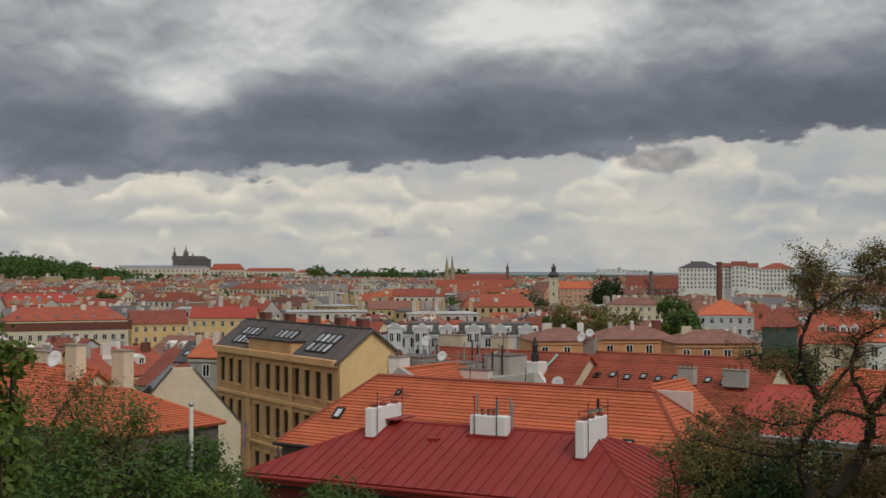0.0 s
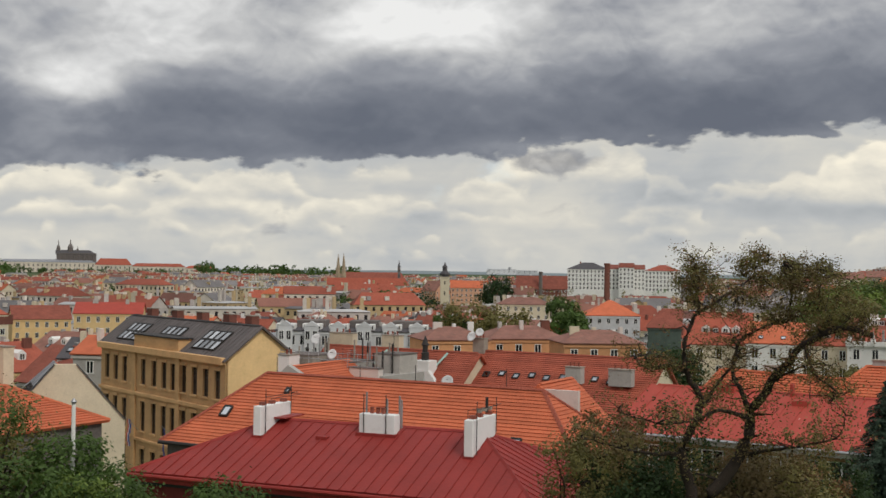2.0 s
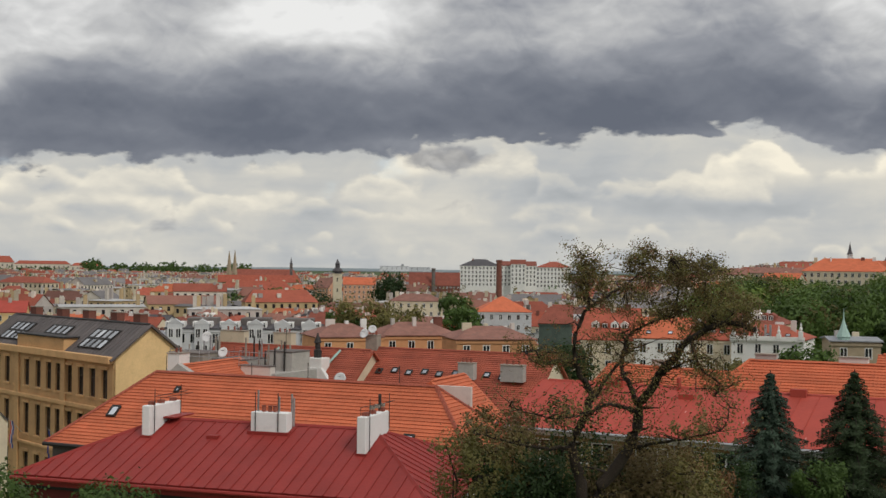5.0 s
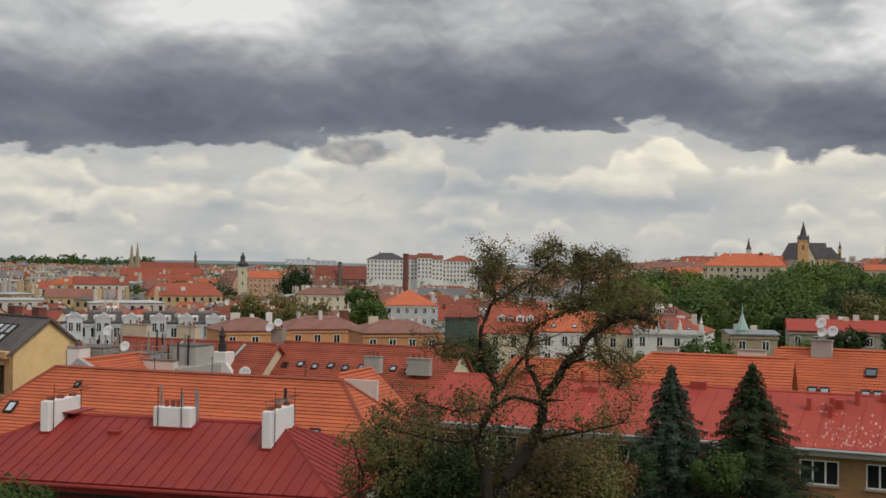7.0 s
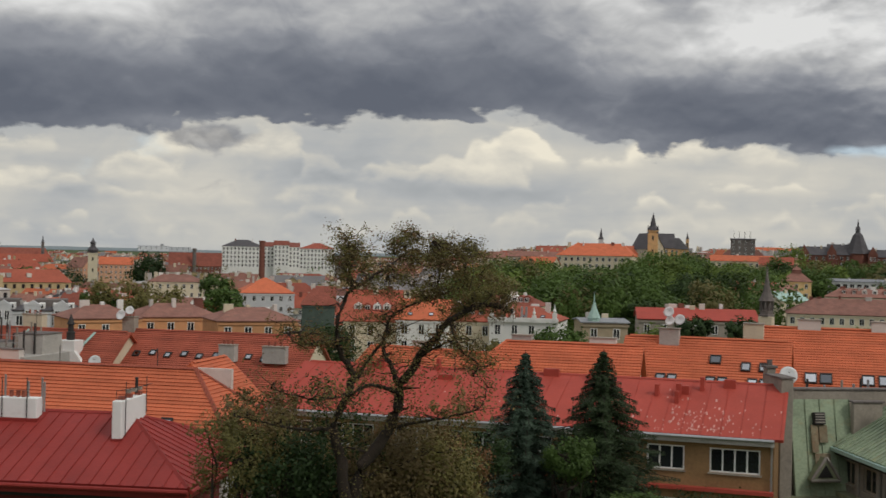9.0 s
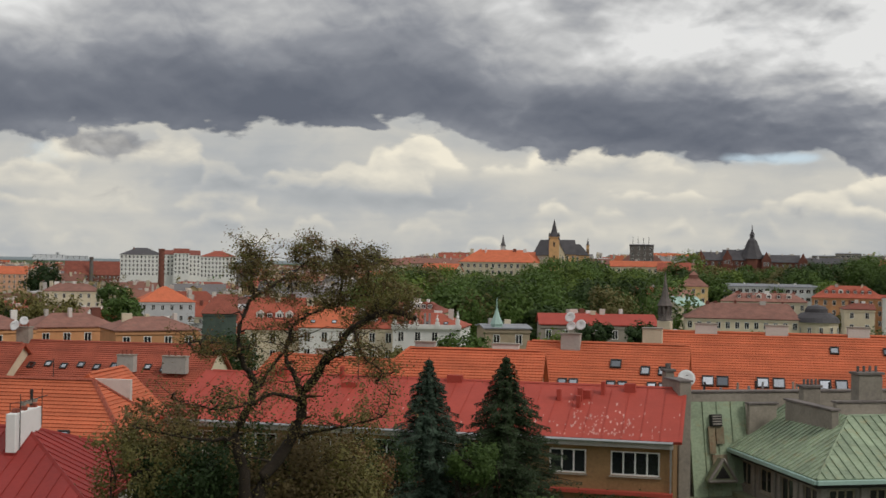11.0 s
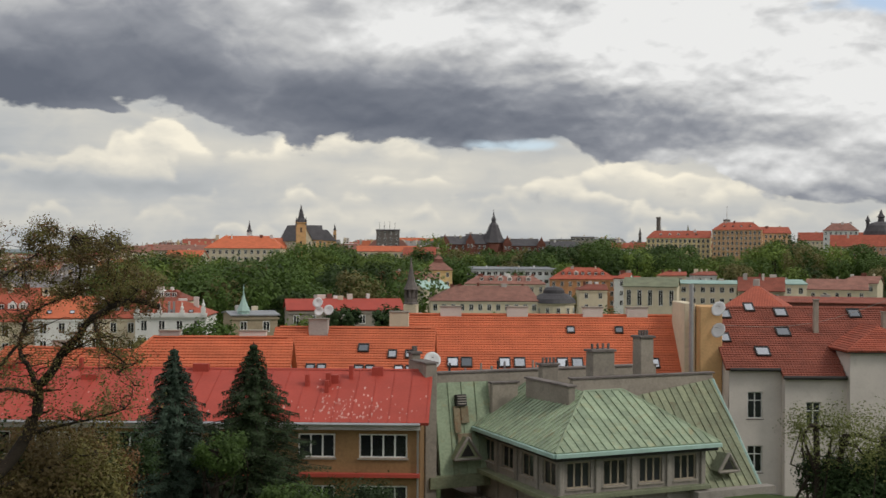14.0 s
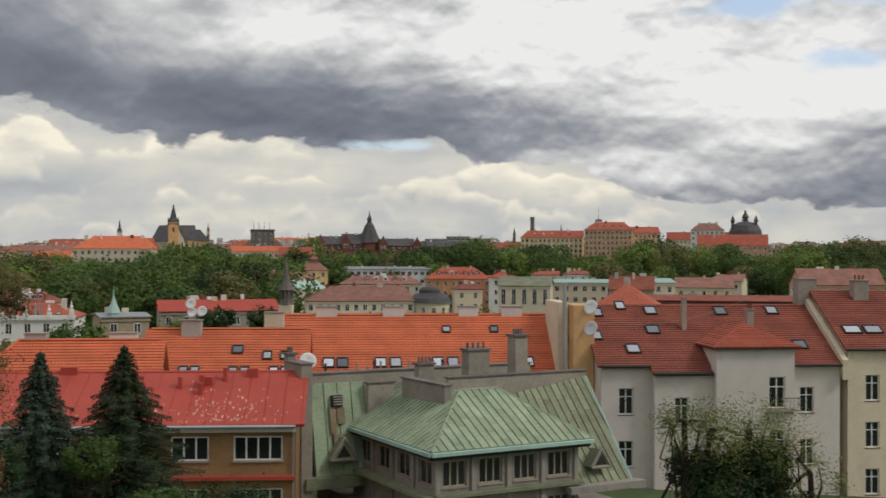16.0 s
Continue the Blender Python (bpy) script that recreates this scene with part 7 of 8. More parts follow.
Soup().lathe([(6.2, 15), (6.2, zf(0.4)), (6.6, zf(0.45))], 8).out("shaft", BRICK, t)
Soup().lathe([(6.9, zf(0.43)), (5.6, zf(0.62)), (4.0, zf(0.95)), (2.6, zf(1.25)), (1.3, zf(1.38)), (1.2, zf(1.5)), (1.5, zf(1.52)), (0.5, zf(1.7)), (0.05, zf(2.0))], 8).out("roof", SLATE, t)
for a, b, e in ((42.9, 43.9, 0.6), (43.9, 45.0, 0.72), (45.0, 46.0, 0.62)):
    facing(a, b, 800, e, e + 0.03, 14, 20, CONCRETE, GREY_ROOF, "grey concrete slab block with window bands", chim=1, win=(2.2, 1.5), rnd=RND, gap=2.6)
facing(45.8, 47.3, 760, 0.2, 0.45, 12, 20, WHITE, TILE_RED, "white houses with red roofs on the crest", chim=2, rnd=RND)
facing(47.4, 50.3, 800, 0.7, 1.02, 18, 20, PALE_YELLOW, TILE_RED, "long yellow school with red roof", turn=-4, hl=4, chim=3, win=(1.5, 2.4), rnd=RND, gap=2.8, rows=4, dorm=5)
spire(47.1, 900, 0.5, 0.85, 1.2, 2.0, DARK_STONE, SLATE, "small dark roof turret")
spire(49.3, 810, 0.6, 0.95, 1.3, 2.0, DARK_STONE, COPPER_DULL, "small green roof turret")
stack(47.95, 900, 0.5, 1.66, 3.6, DARK_STONE, "dark brick chimney on the crest")
facing(50.4, 52.6, 780, 1.08, 1.42, 20, 14, TAN_ORANGE, TILE_RED, "massive orange-tan school building with red hipped roof", turn=-4, hl=6, hr=6, chim=3, win=(1.4, 2.2), rnd=RND, gap=2.5, rows=5, dorm=4)
facing(52.5, 53.9, 790, 0.92, 1.2, 20, 14, TAN_ORANGE, TILE_RED, "tan corner wing with red roof", turn=10, chim=2, win=(1.4, 2.2), rnd=RND, gap=2.6, rows=4)
facing(54.2, 57.4, 850, 0.6, 0.95, 16, 20, CREAM, TILE_RED, "long building with red roofs on the crest", chim=3, rnd=RND)
facing(55.3, 56.8, 760, 1.05, 1.36, 16, 20, WHITE, TILE_OLD, "white building with round-cornered brown roof", hl=5, hr=5, chim=3, rnd=RND)
facing(55.6, 58.75, 700, 0.35, 0.84, 14, 16, PINK_WALL, TILE_RED, "church buildings with red roofs", chim=2, rnd=RND, rows=2)
p = bear(57.75, 720, z=0)
t = thing("domed_church", turned(p.x, p.y, -58), "church with a great dark dome and small lantern domes", "church")
zf = lambda e: EYE + 720 * math.tan(radians(e))
Soup().lathe([(9.0, 15), (9.0, zf(0.8)), (9.6, zf(0.84)), (9.2, zf(1.0)), (7.6, zf(1.25)), (5.0, zf(1.38)), (1.8, zf(1.44)), (1.6, zf(1.6)), (2.2, zf(1.64)), (1.2, zf(1.76)), (0.2, zf(1.98))], 16).out("dome", SLATE, t)
for x in (-7.0, 6.0):
    Soup().lathe([(1.0, zf(1.0)), (1.0, zf(1.42)), (1.5, zf(1.46)), (0.9, zf(1.56)), (0.05, zf(1.72))], 8, (x, -3)).out("lantern", SLATE, t)
# broadcasting tower far behind
p = bear(51.05, 1500, z=0)
t = thing("television_tower", turned(p.x, p.y, 0), "far slender white and blue television tower", "tower")
zf = lambda e: EYE + 1500 * math.tan(radians(e))
for i in range(3):
    a = 2 * math.pi * i / 3
    Soup().tube([(1.9 * math.cos(a), 1.9 * math.sin(a), 20), (1.9 * math.cos(a), 1.9 * math.sin(a), zf(1.42 + 0.08 * i))], [1.0, 0.9], 8).out("shaft", PALE_GREY, t)
for e in (1.12, 1.28, 1.44):
    Soup().box(-3.2, 3.2, -3.0, 3.0, zf(e), zf(e) + 2.8, bevel=0.4).out("cabin", DARK_STONE, t)
Soup().tube([(0, 0, zf(1.42)), (0, 0, zf(2.15))], [0.7, 0.3], 8).out("antenna", WHITE, t)
# panel blocks on the far horizon
for a, b, e in ((7.2, 8.6, 0.12), (8.6, 9.6, 0.08), (8.2, 8.35, 0.22)):
    facing(a, b, 4200, e, e + 0.01, 30, 10, PALE_GREY, GREY_ROOF, "far grey panel apartment blocks", chim=0, rnd=RND, win=(2.4, 2.4), gap=16)

# ---------------------------------------------------------------- trees


def leaf_cloud(name, pts, size, material, parent=None, seed=1, label="", flat=0.0):
    """Many small leaf blades round the given places, as one mesh; places with a second vector turn their faces that way."""
    g = np.random.default_rng(seed)
    pts = np.asarray(pts, float)
    n = len(pts)
    face = g.normal(size=(n, 3))
    if pts.shape[1] == 6:
        face = face * 0.3 + pts[:, 3:]
    pts = pts[:, :3]
    a = np.cross(face, g.normal(size=(n, 3)))
    a /= np.linalg.norm(a, axis=1)[:, None]
    b = np.cross(face, a)
    b /= np.linalg.norm(b, axis=1)[:, None]
    s = np.asarray(size, float).reshape(-1, 1) * g.uniform(0.6, 1.3, (n, 1))
    quad = np.stack([pts + a * s, pts + b * s * 0.55, pts - a * s, pts - b * s * 0.55], 1).reshape(-1, 3)
    me = bpy.data.meshes.new(name)
    me.vertices.add(4 * n), me.loops.add(4 * n), me.polygons.add(n)
    me.vertices.foreach_set("co", quad.ravel())
    me.loops.foreach_set("vertex_index", np.arange(4 * n))
    me.polygons.foreach_set("loop_start", np.arange(n) * 4)
    me.update(calc_edges=True)
    me.materials.append(material)
    ob = new(name, me)
    if parent is not None:
        ob.parent = parent
    if label:
        ob["label"] = label
    return ob


def clumps(g, centre, radii, k, n, spread, shell_=0.55):
    """k clumps of n leaves in an ellipsoid, denser towards its skin: place and outward direction of each leaf."""
    d = g.normal(size=(k, 3))
    d /= np.linalg.norm(d, axis=1)[:, None]
    d *= (shell_ + (1 - shell_) * g.random((k, 1)))
    c = np.asarray(centre) + d * np.asarray(radii)
    off = g.normal(size=(k, n, 3))
    face = d[:, None, :] * 0.8 + off * 0.5 + np.array((0.0, 0.0, 0.25))
    face /= np.linalg.norm(face, axis=2)[:, :, None]
    return np.concatenate([c[:, None, :] + off * spread, face], 2).reshape(-1, 6)


def limb(p, q, g, bend=0.12, n=5):
    """Points of a crooked limb from p to q."""
    p, q = np.asarray(p, float), np.asarray(q, float)
    t = np.linspace(0, 1, n)[:, None]
    w = g.normal(size=(n, 3)) * np.linalg.norm(q - p) * bend * np.sin(np.pi * t)
    return p + (q - p) * t + w


def broad_tree(base, height, radius, leaf, leaf_size, label, seed, k=60, n=60, squash=0.85, name="tree", dens=1.0):
    """A broad-leaved tree: tapered trunk, crooked limbs, ragged crown."""
    g = np.random.default_rng(seed)
    t = thing(name, Matrix.Translation(base), label, name, "trees of the town" if height > 15 else "trees and bushes on the slope")
    top = np.array([g.normal() * 0.3, g.normal() * 0.3, height - radius * squash])
    s = Soup()
    tr = limb((0, 0, -1.0), top, g, 0.03, 6)
    r0 = 0.05 + height * 0.018
    s.tube(tr, list(np.linspace(r0, r0 * 0.45, 6)), 8)
    tips = []
    for i in range(9):
        a = g.random() * 6.283
        st = tr[2 + i % 4]
        e = top + np.array([math.cos(a) * radius * 0.75, math.sin(a) * radius * 0.75, g.uniform(-0.5, 0.7) * radius * squash])
        s.tube(limb(st, e, g, 0.1), list(np.linspace(r0 * 0.4, r0 * 0.06, 5)), 6)
        tips.append(e)
    s.out("trunk", BARK, t)
    pts = np.concatenate([clumps(g, top, (radius, radius, radius * squash), k, n, radius * 0.13)] + [clumps(g, e, (radius * 0.3,) * 3, 3, n, radius * 0.1) for e in tips])
    leaf_cloud("crown", pts, leaf_size, leaf, t, seed)
    return t


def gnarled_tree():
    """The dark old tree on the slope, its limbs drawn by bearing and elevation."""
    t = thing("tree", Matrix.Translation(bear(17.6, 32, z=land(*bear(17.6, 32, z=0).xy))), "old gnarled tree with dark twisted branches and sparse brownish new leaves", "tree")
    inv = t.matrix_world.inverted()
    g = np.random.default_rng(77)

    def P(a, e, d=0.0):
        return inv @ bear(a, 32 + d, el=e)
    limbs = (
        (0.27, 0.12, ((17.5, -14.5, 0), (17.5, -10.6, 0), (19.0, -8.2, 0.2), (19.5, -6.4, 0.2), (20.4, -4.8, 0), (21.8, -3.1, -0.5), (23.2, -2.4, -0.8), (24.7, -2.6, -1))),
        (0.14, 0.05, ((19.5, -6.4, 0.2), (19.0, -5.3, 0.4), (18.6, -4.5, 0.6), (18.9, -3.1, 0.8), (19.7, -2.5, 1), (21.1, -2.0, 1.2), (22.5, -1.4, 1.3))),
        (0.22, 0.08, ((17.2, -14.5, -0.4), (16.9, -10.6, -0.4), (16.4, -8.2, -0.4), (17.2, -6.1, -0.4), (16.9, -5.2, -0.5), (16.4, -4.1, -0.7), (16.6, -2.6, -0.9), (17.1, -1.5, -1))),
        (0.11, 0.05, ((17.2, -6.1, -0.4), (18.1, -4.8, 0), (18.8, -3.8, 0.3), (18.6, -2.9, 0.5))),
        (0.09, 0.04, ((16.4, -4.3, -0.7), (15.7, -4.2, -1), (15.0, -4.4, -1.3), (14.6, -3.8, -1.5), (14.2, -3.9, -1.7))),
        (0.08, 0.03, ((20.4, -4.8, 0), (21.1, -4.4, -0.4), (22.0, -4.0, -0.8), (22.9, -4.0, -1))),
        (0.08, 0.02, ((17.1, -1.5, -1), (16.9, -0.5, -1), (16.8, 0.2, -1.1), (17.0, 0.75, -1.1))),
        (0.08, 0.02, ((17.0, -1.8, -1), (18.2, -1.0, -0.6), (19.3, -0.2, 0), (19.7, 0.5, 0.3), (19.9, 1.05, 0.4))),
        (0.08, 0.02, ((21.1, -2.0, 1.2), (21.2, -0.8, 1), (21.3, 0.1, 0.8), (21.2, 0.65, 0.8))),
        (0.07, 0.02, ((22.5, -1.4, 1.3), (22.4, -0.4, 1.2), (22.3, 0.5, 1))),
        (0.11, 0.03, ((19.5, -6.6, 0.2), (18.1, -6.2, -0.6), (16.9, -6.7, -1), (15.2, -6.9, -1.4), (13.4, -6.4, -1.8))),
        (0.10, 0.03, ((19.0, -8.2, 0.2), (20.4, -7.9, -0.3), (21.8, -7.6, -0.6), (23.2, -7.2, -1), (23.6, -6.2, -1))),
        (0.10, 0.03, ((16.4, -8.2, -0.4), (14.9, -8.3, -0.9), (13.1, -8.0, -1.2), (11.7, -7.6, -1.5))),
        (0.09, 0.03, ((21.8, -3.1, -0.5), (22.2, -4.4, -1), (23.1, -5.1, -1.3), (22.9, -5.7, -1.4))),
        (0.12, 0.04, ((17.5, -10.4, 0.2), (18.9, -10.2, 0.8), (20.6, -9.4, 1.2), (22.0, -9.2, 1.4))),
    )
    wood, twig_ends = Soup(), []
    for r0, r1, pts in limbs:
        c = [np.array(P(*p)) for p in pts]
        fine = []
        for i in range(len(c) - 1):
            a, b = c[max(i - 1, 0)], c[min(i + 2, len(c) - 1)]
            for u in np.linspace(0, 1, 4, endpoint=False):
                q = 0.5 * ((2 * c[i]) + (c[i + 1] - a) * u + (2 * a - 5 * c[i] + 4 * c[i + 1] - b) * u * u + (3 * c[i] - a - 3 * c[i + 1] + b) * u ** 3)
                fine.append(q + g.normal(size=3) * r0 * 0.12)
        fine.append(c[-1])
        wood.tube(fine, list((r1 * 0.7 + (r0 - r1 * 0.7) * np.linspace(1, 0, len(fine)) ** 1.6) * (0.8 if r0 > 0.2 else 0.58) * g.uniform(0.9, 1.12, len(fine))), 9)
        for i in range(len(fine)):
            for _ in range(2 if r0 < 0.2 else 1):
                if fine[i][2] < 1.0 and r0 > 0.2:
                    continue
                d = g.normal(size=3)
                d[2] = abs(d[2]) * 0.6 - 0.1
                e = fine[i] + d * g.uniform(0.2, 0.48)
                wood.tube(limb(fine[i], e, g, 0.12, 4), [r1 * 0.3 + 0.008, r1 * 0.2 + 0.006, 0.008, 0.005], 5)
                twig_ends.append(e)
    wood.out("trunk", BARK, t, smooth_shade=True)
    ends = np.array(twig_ends)

    def around(sel, n, s):
        return (sel[:, None, :] + g.normal(size=(len(sel), n, 3)) * s).reshape(-1, 3)
    hi = ends[ends[:, 2] > P(18, -4.6).z]
    lo = ends[ends[:, 2] <= P(18, -4.6).z]
    leaf_cloud("leaves", around(hi, 30, 0.09), 0.028, LEAF_OLIVE, t, 1)
    leaf_cloud("leaves", around(hi, 22, 0.1), 0.028, LEAF_RUST, t, 2)
    # leafy masses of the crown, each clump on a twig of its own
    twigs, olive, rust = Soup(), [], []
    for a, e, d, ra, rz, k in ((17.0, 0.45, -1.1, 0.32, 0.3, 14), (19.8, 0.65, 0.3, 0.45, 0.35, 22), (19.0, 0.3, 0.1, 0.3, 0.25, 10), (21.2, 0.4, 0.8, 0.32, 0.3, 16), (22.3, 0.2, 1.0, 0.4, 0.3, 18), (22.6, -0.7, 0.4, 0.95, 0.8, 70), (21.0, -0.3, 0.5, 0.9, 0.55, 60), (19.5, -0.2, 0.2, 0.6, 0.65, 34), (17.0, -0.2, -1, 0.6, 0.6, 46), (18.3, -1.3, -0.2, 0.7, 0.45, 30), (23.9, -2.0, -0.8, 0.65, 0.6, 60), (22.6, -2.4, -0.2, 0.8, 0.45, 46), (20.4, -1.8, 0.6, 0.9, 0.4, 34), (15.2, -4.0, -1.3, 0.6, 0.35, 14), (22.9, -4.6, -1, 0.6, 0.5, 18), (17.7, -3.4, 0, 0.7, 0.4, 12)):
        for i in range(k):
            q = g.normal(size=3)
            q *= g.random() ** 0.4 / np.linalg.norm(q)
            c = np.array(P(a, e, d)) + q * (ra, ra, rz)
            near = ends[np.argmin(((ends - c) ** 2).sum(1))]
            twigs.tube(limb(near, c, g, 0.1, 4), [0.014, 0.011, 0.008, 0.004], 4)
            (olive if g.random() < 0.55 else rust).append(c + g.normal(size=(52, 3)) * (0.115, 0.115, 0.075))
    tagged(twigs.out("twig", BARK, t), kind="stuff")
    leaf_cloud("leaves", np.concatenate(olive), 0.03, LEAF_OLIVE, t, 5)
    leaf_cloud("leaves", np.concatenate(rust), 0.03, LEAF_BROWN, t, 6)
    leaf_cloud("leaves", around(lo, 30, 0.2), 0.034, LEAF_BROWN, t, 3)
    leaf_cloud("leaves", around(lo[::2], 44, 0.2), 0.036, LEAF_OLIVE, t, 4)


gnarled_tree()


def spruce(az, r, e_top, label, seed, width=0.36, leaf=None):
    """A spruce: straight trunk, drooping whorls of boughs with needle sprays."""
    g = np.random.default_rng(seed)
    p = bear(az, r, z=0)
    z0 = land(p.x, p.y)
    H = EYE + r * math.tan(radians(e_top)) - z0
    t = thing("spruce", Matrix.Translation((p.x, p.y, z0)), label, "tree", "spruces below the lookout")
    core = g.normal(size=(5200, 3))
    hz = H * g.random(5200) ** 1.4 * 0.93 + 0.4
    rc = width * np.maximum(H - hz, 0.05) ** 0.86 * 0.45
    core = np.stack([core[:, 0] * rc * 0.7, core[:, 1] * rc * 0.7, np.minimum(hz, H - 0.1), core[:, 0], core[:, 1], np.full(5200, 0.4)], 1)
    s = Soup().tube([(0, 0, -0.5), (0, 0, H * 0.5), (0, 0, H)], [0.2, 0.12, 0.015], 8)
    pts = []
    z = 0.8
    while z < H - 0.1:
        R = width * (H - z) ** 0.86 * g.uniform(0.85, 1.1) + 0.05
        n = 9 if R > 0.6 else 6
        for i in range(n):
            a = 6.283 * (i + g.random() * 0.7) / n
            rr = R * g.uniform(0.72, 1.12)
            tip = np.array([math.cos(a) * rr, math.sin(a) * rr, z - 0.18 * rr + 0.08 * rr * rr])
            st = np.array([0, 0, z + 0.12 * rr])
            s.tube([st, (st + tip) / 2 + (0, 0, 0.04 * rr), tip], [0.03, 0.02, 0.006], 4)
            m = int(190 * rr + 40)
            u = g.random(m) ** 0.7
            q = st + (tip - st) * u[:, None]
            side = np.array([-math.sin(a), math.cos(a), 0])
            q = q + side * (g.normal(size=(m, 1)) * 0.16 * (0.35 + rr) * (1.15 - u[:, None])) + np.array([0, 0, -1.0]) * np.abs(g.normal(size=(m, 1))) * 0.09
            aim = np.array([math.cos(a) * 0.5, math.sin(a) * 0.5, 0.8]) + g.normal(size=(m, 3)) * 0.2
            pts.append(np.concatenate([q, aim], 1))
        z += 0.2 + 0.02 * R
    s.out("trunk", BARK, t)
    leaf_cloud("crown", np.concatenate(pts + [core]), 0.045, leaf or NEEDLE, t, seed)


spruce(25.35, 46, -4.42, "tall dark blue-green spruce", 3, 0.6)
spruce(29.0, 47, -4.25, "tall dark green spruce with wide boughs", 4, 0.67, leaf_mat("dark_green_needle", (0.05, 0.08, 0.034)))


def bush(az, r, e_top, radius, leaf, label, seed, size=0.07, k=50, n=60, squash=0.8):
    p = bear(az, r, z=0)
    z0 = land(p.x, p.y)
    broad_tree((p.x, p.y, z0), EYE + r * math.tan(radians(e_top)) - z0 - radius * 0.3, radius, leaf, size, label, seed, k, n, squash, "tree" if " tree" in label else "bush")


# bushes and small trees on the slope below the lookout
bush(-18.9, 30, -3.2, 1.4, LEAF_BROWN, "loose brownish young tree with thin twigs", 49, 0.045, 60, 44, 1.6)
bush(-15.2, 29, -3.6, 1.5, LEAF_OLIVE, "loose olive young tree on the slope", 50, 0.045, 60, 44, 1.2)
bush(-17.6, 30, -3.9, 2.0, LEAF_OLIVE, "tall olive-leaved bush with thin twigs", 21, 0.055, 60, 60, 1.2)
bush(-14.4, 29, -4.4, 1.7, LEAF, "green and olive bush on the slope", 22, 0.055, 50, 60, 1.2)
bush(-19.6, 27, -4.9, 1.9, LEAF, "dark green bush on the slope", 23, 0.06, 70, 60, 1.1)
bush(-12.9, 28, -6.6, 1.2, LEAF, "green bush beside the flagpole", 24, 0.06, 60, 60, 1.1)
bush(-16.2, 25, -6.9, 2.0, LEAF, "green bush low on the slope", 25, 0.06, 80, 60, 0.9)
bush(-8.6, 27, -8.0, 1.1, LEAF, "fresh green bush below the red roof", 26, 0.05, 40, 50)
bush(-5.6, 26, -9.2, 0.9, LEAF, "small green bush below the red roof", 27, 0.05, 30, 50)
bush(-10.3, 26, -9.0, 0.7, LEAF_FRESH, "bright green young bush by the flagpole", 28, 0.05, 24, 50)
bush(13.0, 34, -5.6, 1.15, LEAF_BROWN, "olive green small tree beside the old tree", 29, 0.06, 60, 60, 1.2)
bush(14.6, 35, -5.3, 1.8, LEAF_DARK, "dark green small tree beside the old tree", 30, 0.06, 60, 60, 1.2)
bush(14.3, 33, -7.6, 1.5, LEAF_DARK, "dense dark green shrub under the old tree", 31, 0.06, 70, 60)
bush(16.0, 34, -7.4, 1.7, LEAF_DARK, "dense dark shrub at the foot of the old tree", 32, 0.06, 70, 60)
bush(20.4, 35, -8.6, 1.4, LEAF_DARK, "dark shrub at the foot of the old tree", 33, 0.06, 40, 50)
bush(21.9, 37, -6.8, 1.2, LEAF_RUST, "rust-brown leaved small tree", 34, 0.05, 36, 50, 1.4)
bush(22.6, 37, -5.2, 0.9, LEAF_OLIVE, "slim olive young tree", 35, 0.05, 34, 40, 2.2)
bush(23.3, 38, -7.2, 1.2, LEAF_DARK, "brownish shrub beside the spruce", 36, 0.05, 36, 50)
bush(20.0, 34, -7.0, 1.5, LEAF_BROWN, "loose brown-green undergrowth behind the old tree", 51, 0.055, 170, 50, 1.1)
bush(21.7, 34.5, -7.6, 1.5, LEAF_OLIVE, "loose olive undergrowth beside the old tree", 52, 0.055, 170, 50, 1.0)
bush(18.5, 34, -8.0, 1.4, LEAF_BROWN, "brownish shrub behind the trunk of the old tree", 53, 0.055, 150, 50, 1.0)
bush(12.4, 33, -6.6, 1.3, LEAF_OLIVE, "loose olive branches beside the red roof", 54, 0.05, 80, 44, 1.1)
bush(27.1, 44, -8.0, 1.0, LEAF, "light green bush between the spruces", 37, 0.06, 50, 60)
bush(33.4, 42, -10.2, 1.5, LEAF_DARK, "low green shrubs before the brown house", 38, 0.06, 70, 60, 0.5)
bush(31.0, 41, -10.3, 1.2, LEAF, "green shrub before the brown house", 39, 0.06, 50, 60, 0.6)
# tree before the white house: dense dark ivy mass with loose fresh twigs
bush(57.2, 42, -8.2, 1.75, LEAF_DARK, "dense dark ivy-clad tree before the white house", 40, 0.06, 260, 80, 1.0)
bush(56.0, 41.8, -8.6, 0.9, LEAF_DARK, "dark ivy clump on the tree before the white house", 46, 0.06, 70, 70, 0.8)
bush(58.6, 41.8, -7.9, 1.15, LEAF_DARK, "tall dark ivy clump before the white house", 47, 0.06, 90, 70, 0.8)
bush(56.6, 41.5, -5.9, 1.9, LEAF_AIRY, "loose fresh-leaved twigs above the ivy", 41, 0.045, 76, 28, 0.55)
bush(58.5, 41.4, -6.0, 1.8, LEAF_AIRY, "fresh-leaved twigs over the ivy top", 48, 0.045, 76, 28, 0.6)
bush(54.9, 41.5, -6.3, 1.1, LEAF_AIRY, "fresh-leaved branch reaching past the ivy", 45, 0.045, 24, 24, 0.6)
bush(60.2, 41.5, -7.2, 1.3, LEAF_AIRY, "airy fresh green branches beside the ivy", 42, 0.045, 40, 28, 1.2)
# chestnut in bloom at the very left
bush(-22.0, 16, -0.1, 0.75, LEAF_FRESH, "chestnut branch with white blossom candles", 43, 0.07, 40, 40, 2.2)
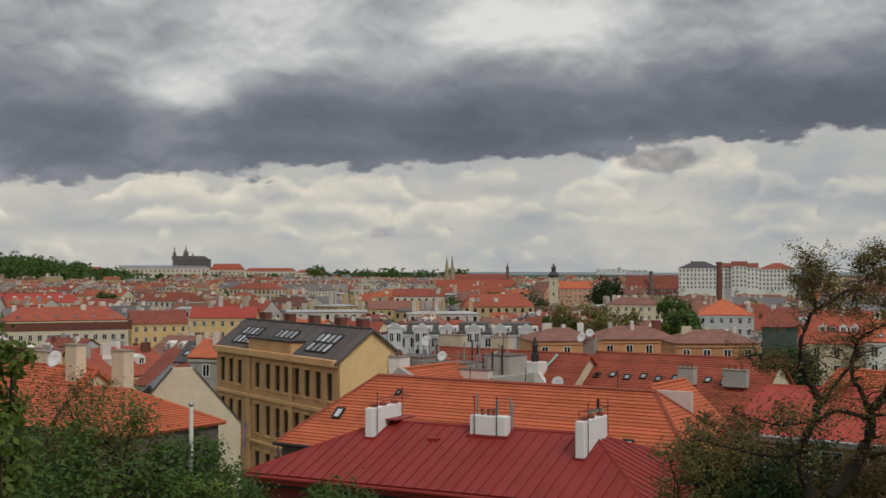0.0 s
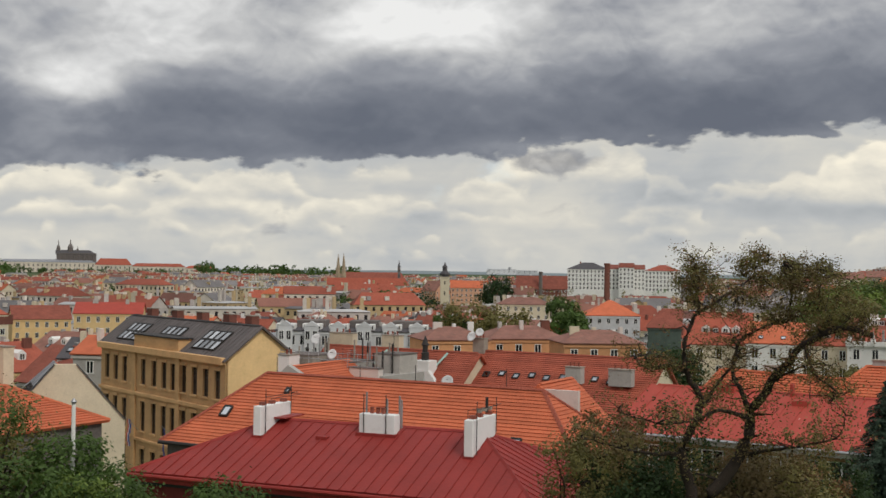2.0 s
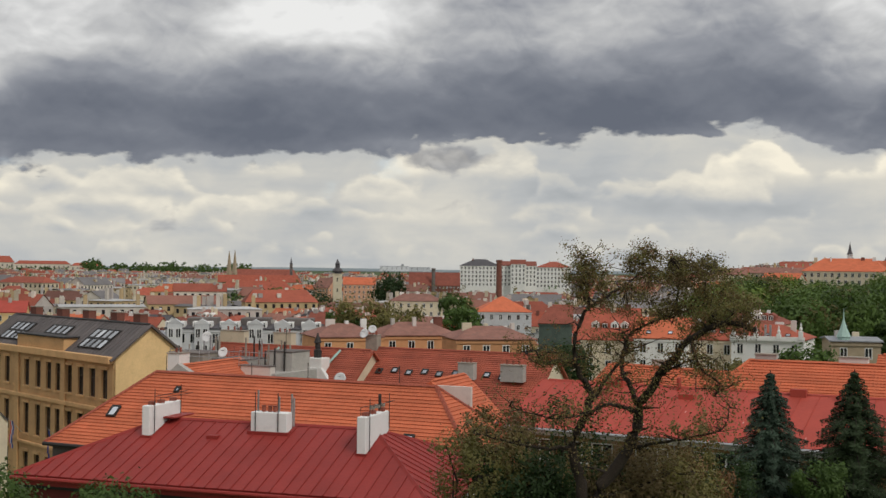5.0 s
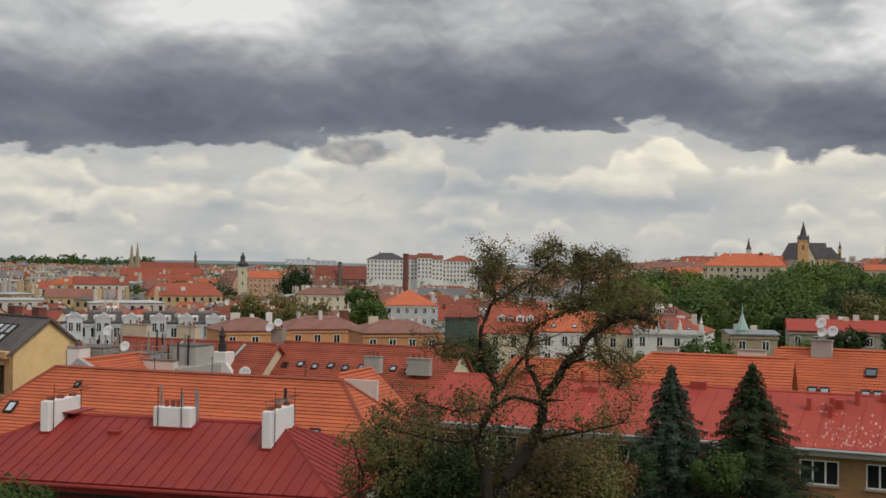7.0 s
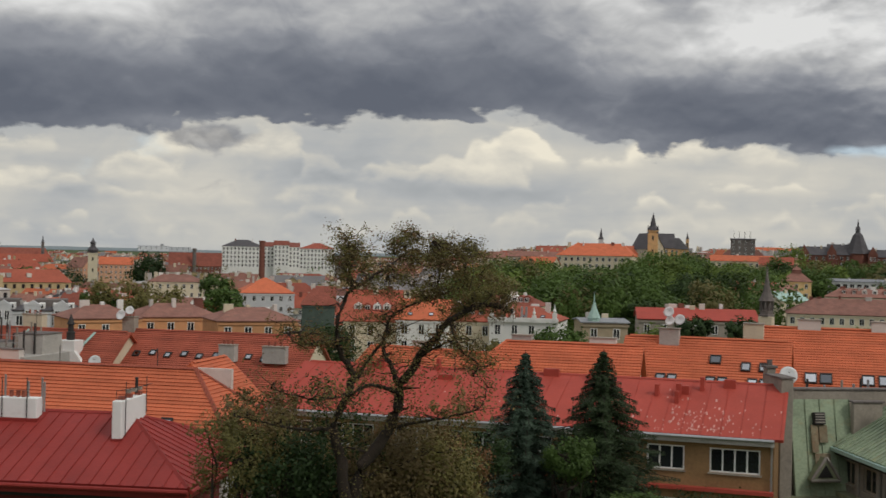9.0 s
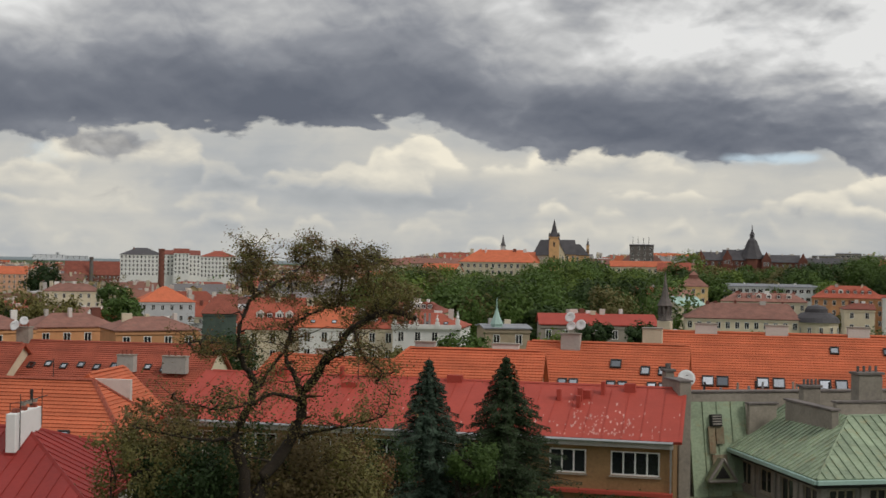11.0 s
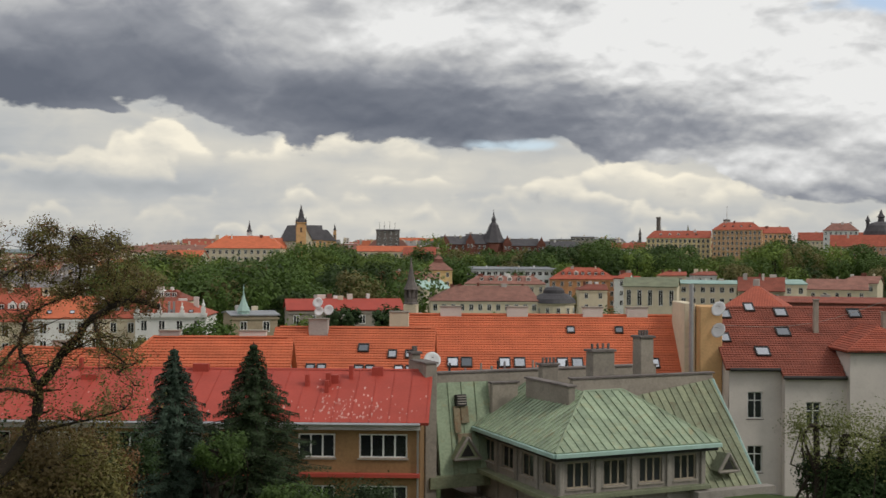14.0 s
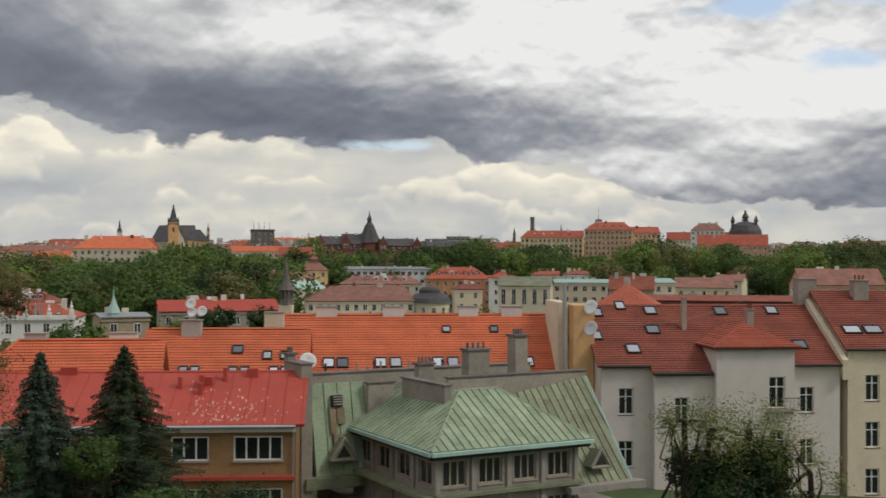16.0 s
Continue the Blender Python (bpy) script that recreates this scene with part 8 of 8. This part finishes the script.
# white flagpole
p = bear(-11.72, 28, z=0)
t = thing("flagpole", Matrix.Translation((p.x, p.y, land(p.x, p.y))), "slim white painted flagpole", "flagpole")
Soup().tube([(0, 0, -0.5), (0, 0, EYE - 28 * math.tan(radians(6.2)) - land(p.x, p.y))], [0.06, 0.045], 10).out("pole", WHITE_FRAME, t)
Soup().lathe([(0.03, EYE - 28 * math.tan(radians(6.2)) - land(p.x, p.y)), (0.07, EYE - 28 * math.tan(radians(6.2)) - land(p.x, p.y) + 0.06), (0.01, EYE - 28 * math.tan(radians(6.2)) - land(p.x, p.y) + 0.14)], 10).out("finial", STEEL, t)

# town trees
TREES = random.Random(9)
for az, r, e, rad, lf in ((6.4, 290, -1.25, 7, LEAF_OLIVE), (8.2, 300, -1.8, 6, LEAF_OLIVE), (5.6, 295, -1.9, 5, LEAF), (4.0, 560, -0.9, 12, LEAF_DARK), (2.4, 620, -1.0, 10, LEAF), (7.6, 760, -0.2, 12, LEAF_DARK), (10.8, 360, -1.2, 5, LEAF), (11.2, 350, -1.7, 6, LEAF),
                          (16.0, 170, -3.4, 4, LEAF_DARK), (0.4, 640, -1.2, 8, LEAF), (-0.9, 560, -1.4, 7, LEAF), (26.9, 160, -3.2, 3.6, LEAF), (31.5, 180, -3.2, 4.5, LEAF_FRESH), (24.4, 170, -4.0, 4, LEAF_OLIVE), (33.0, 210, -2.6, 3, LEAF_DARK), (35.4, 205, -2.6, 3, LEAF_DARK),
                          (40.6, 290, -3.0, 4.5, LEAF), (46.0, 280, -2.7, 6, LEAF), (44.6, 370, -1.9, 4, LEAF_OLIVE), (-15.5, 700, -0.9, 8, LEAF), (-10.0, 760, -0.9, 8, LEAF)):
    p = bear(az, r, z=0)
    z0 = land(p.x, p.y)
    broad_tree((p.x, p.y, z0), max(6.0, EYE + r * math.tan(radians(e)) - z0), rad, lf, 0.16 + r * 0.0009, "leafy green town tree", TREES.randrange(999), 40, 40)


def woods(label, count, place, leaf, size, n, seed, rad, cap=None):
    """A wood: many crowns with short trunks; cap limits its skyline by bearing."""
    g = np.random.default_rng(seed)
    t = thing("woods", Matrix(), label, "woods", kind="stuff")
    pts, s = [], Soup()
    for _ in range(count):
        x, y = place(g)
        z = land(x, y)
        R = rad * g.uniform(0.5, 1.35)
        H = R * g.uniform(0.9, 1.9)
        if cap:
            az, r = math.degrees(math.atan2(x, y)), math.hypot(x, y)
            most = EYE + r * math.tan(radians(float(np.interp(az, *cap)) - 0.06 + g.normal() * 0.17)) - z
            if most < 4.0:
                continue
            R = min(R, most * 0.62)
            H = min(H, most - 0.85 * R)
        s.tube([(x, y, z - 2), (x, y, z + H)], [R * 0.08, R * 0.03], 5)
        pts.append(clumps(g, (x, y, z + H), (R, R, R * g.uniform(0.75, 1.05)), n // 12, 12, R * 0.12, 0.86))
    tagged(s.out("trunks", BARK, t), kind="stuff")
    tagged(leaf_cloud("crowns", np.concatenate(pts), size, leaf, t, seed), kind="stuff")


def in_sector(a0, a1, r0, r1):
    def f(g):
        while True:
            az, r = g.uniform(a0, a1), math.sqrt(g.uniform(r0 * r0, r1 * r1))
            if not any(a < az < b and c < r < d for a, b, c, d in ((26.5, 32.2, 525, 800), (36.6, 63, 240, 520), (33.6, 37.7, 543, 575))):
                return r * math.sin(radians(az)), r * math.cos(radians(az))
    return f


SKYLINE = ((22, 24, 26, 26.6, 30.0, 30.6, 33, 34, 36.3, 36.8, 37.5, 38.2, 40, 42.3, 43.2, 45.5, 46.8, 47.6, 49.5, 50.3, 51.9, 52.5, 54.5, 56.5, 57.2, 58.8, 59.5, 68),
           (-0.2, -0.35, -0.3, -0.72, -0.7, 0.15, 0.3, -0.1, -0.1, 0.6, 0.65, 0.2, -0.1, 0.0, 0.45, 0.5, 0.6, 0.3, 0.2, -0.3, -0.4, 0.7, 0.8, 0.6, -0.1, -0.1, 0.5, 0.7))
for i, (lf, c) in enumerate(((WOOD_GREEN, 120), (WOOD_DARK, 60), (WOOD_FRESH, 60), (WOOD_OLIVE, 45))):
    woods("spring woods covering the hillside", c, in_sector(22.5, 38.0, 330, 585), lf, 0.62, 1320, 100 + i, 6.6, SKYLINE)
for i, (lf, c) in enumerate(((WOOD_GREEN, 110), (WOOD_DARK, 60), (WOOD_FRESH, 55), (WOOD_OLIVE, 40))):
    woods("belt of trees below the crest", c, in_sector(37.0, 66.0, 520, 635), lf, 0.62, 1200, 110 + i, 6.2, SKYLINE)
woods("trees along the crest", 60, in_sector(32.0, 68.0, 690, 760), WOOD_GREEN, 0.5, 700, 120, 5.2, SKYLINE)
for az, r, e in ((27.0, 560, -0.62), (27.6, 570, -0.5), (28.5, 565, -0.56), (29.3, 570, -0.42), (32.5, 300, -2.0), (34.9, 300, -1.9)):
    bush(az, r, e, 1.9, LEAF_DARK, "slender dark conifer on the hillside", int(az * 10), 0.4, 40, 30, 2.6)
woods("park trees on the right-hand slope", 60, in_sector(58.5, 68.0, 330, 560), WOOD_GREEN, 0.42, 800, 130, 6.0)
woods("dark wooded hill beyond the town", 420, in_sector(-24, -14.2, 2000, 2700), LEAF, 2.2, 150, 140, 11)
woods("distant wooded ridge", 170, in_sector(-6.3, 1.0, 2950, 3250), LEAF, 2.6, 150, 141, 11)
woods("town greenery", 190, in_sector(-22, 22, 480, 2000), LEAF, 0.8, 200, 142, 6.5)
woods("olive trees among the roofs", 60, in_sector(-6, 22, 480, 1100), LEAF_OLIVE, 0.6, 260, 144, 6.5)
woods("castle slope trees", 90, in_sector(-15, -5.5, 3150, 3250), LEAF, 1.8, 110, 143, 5)
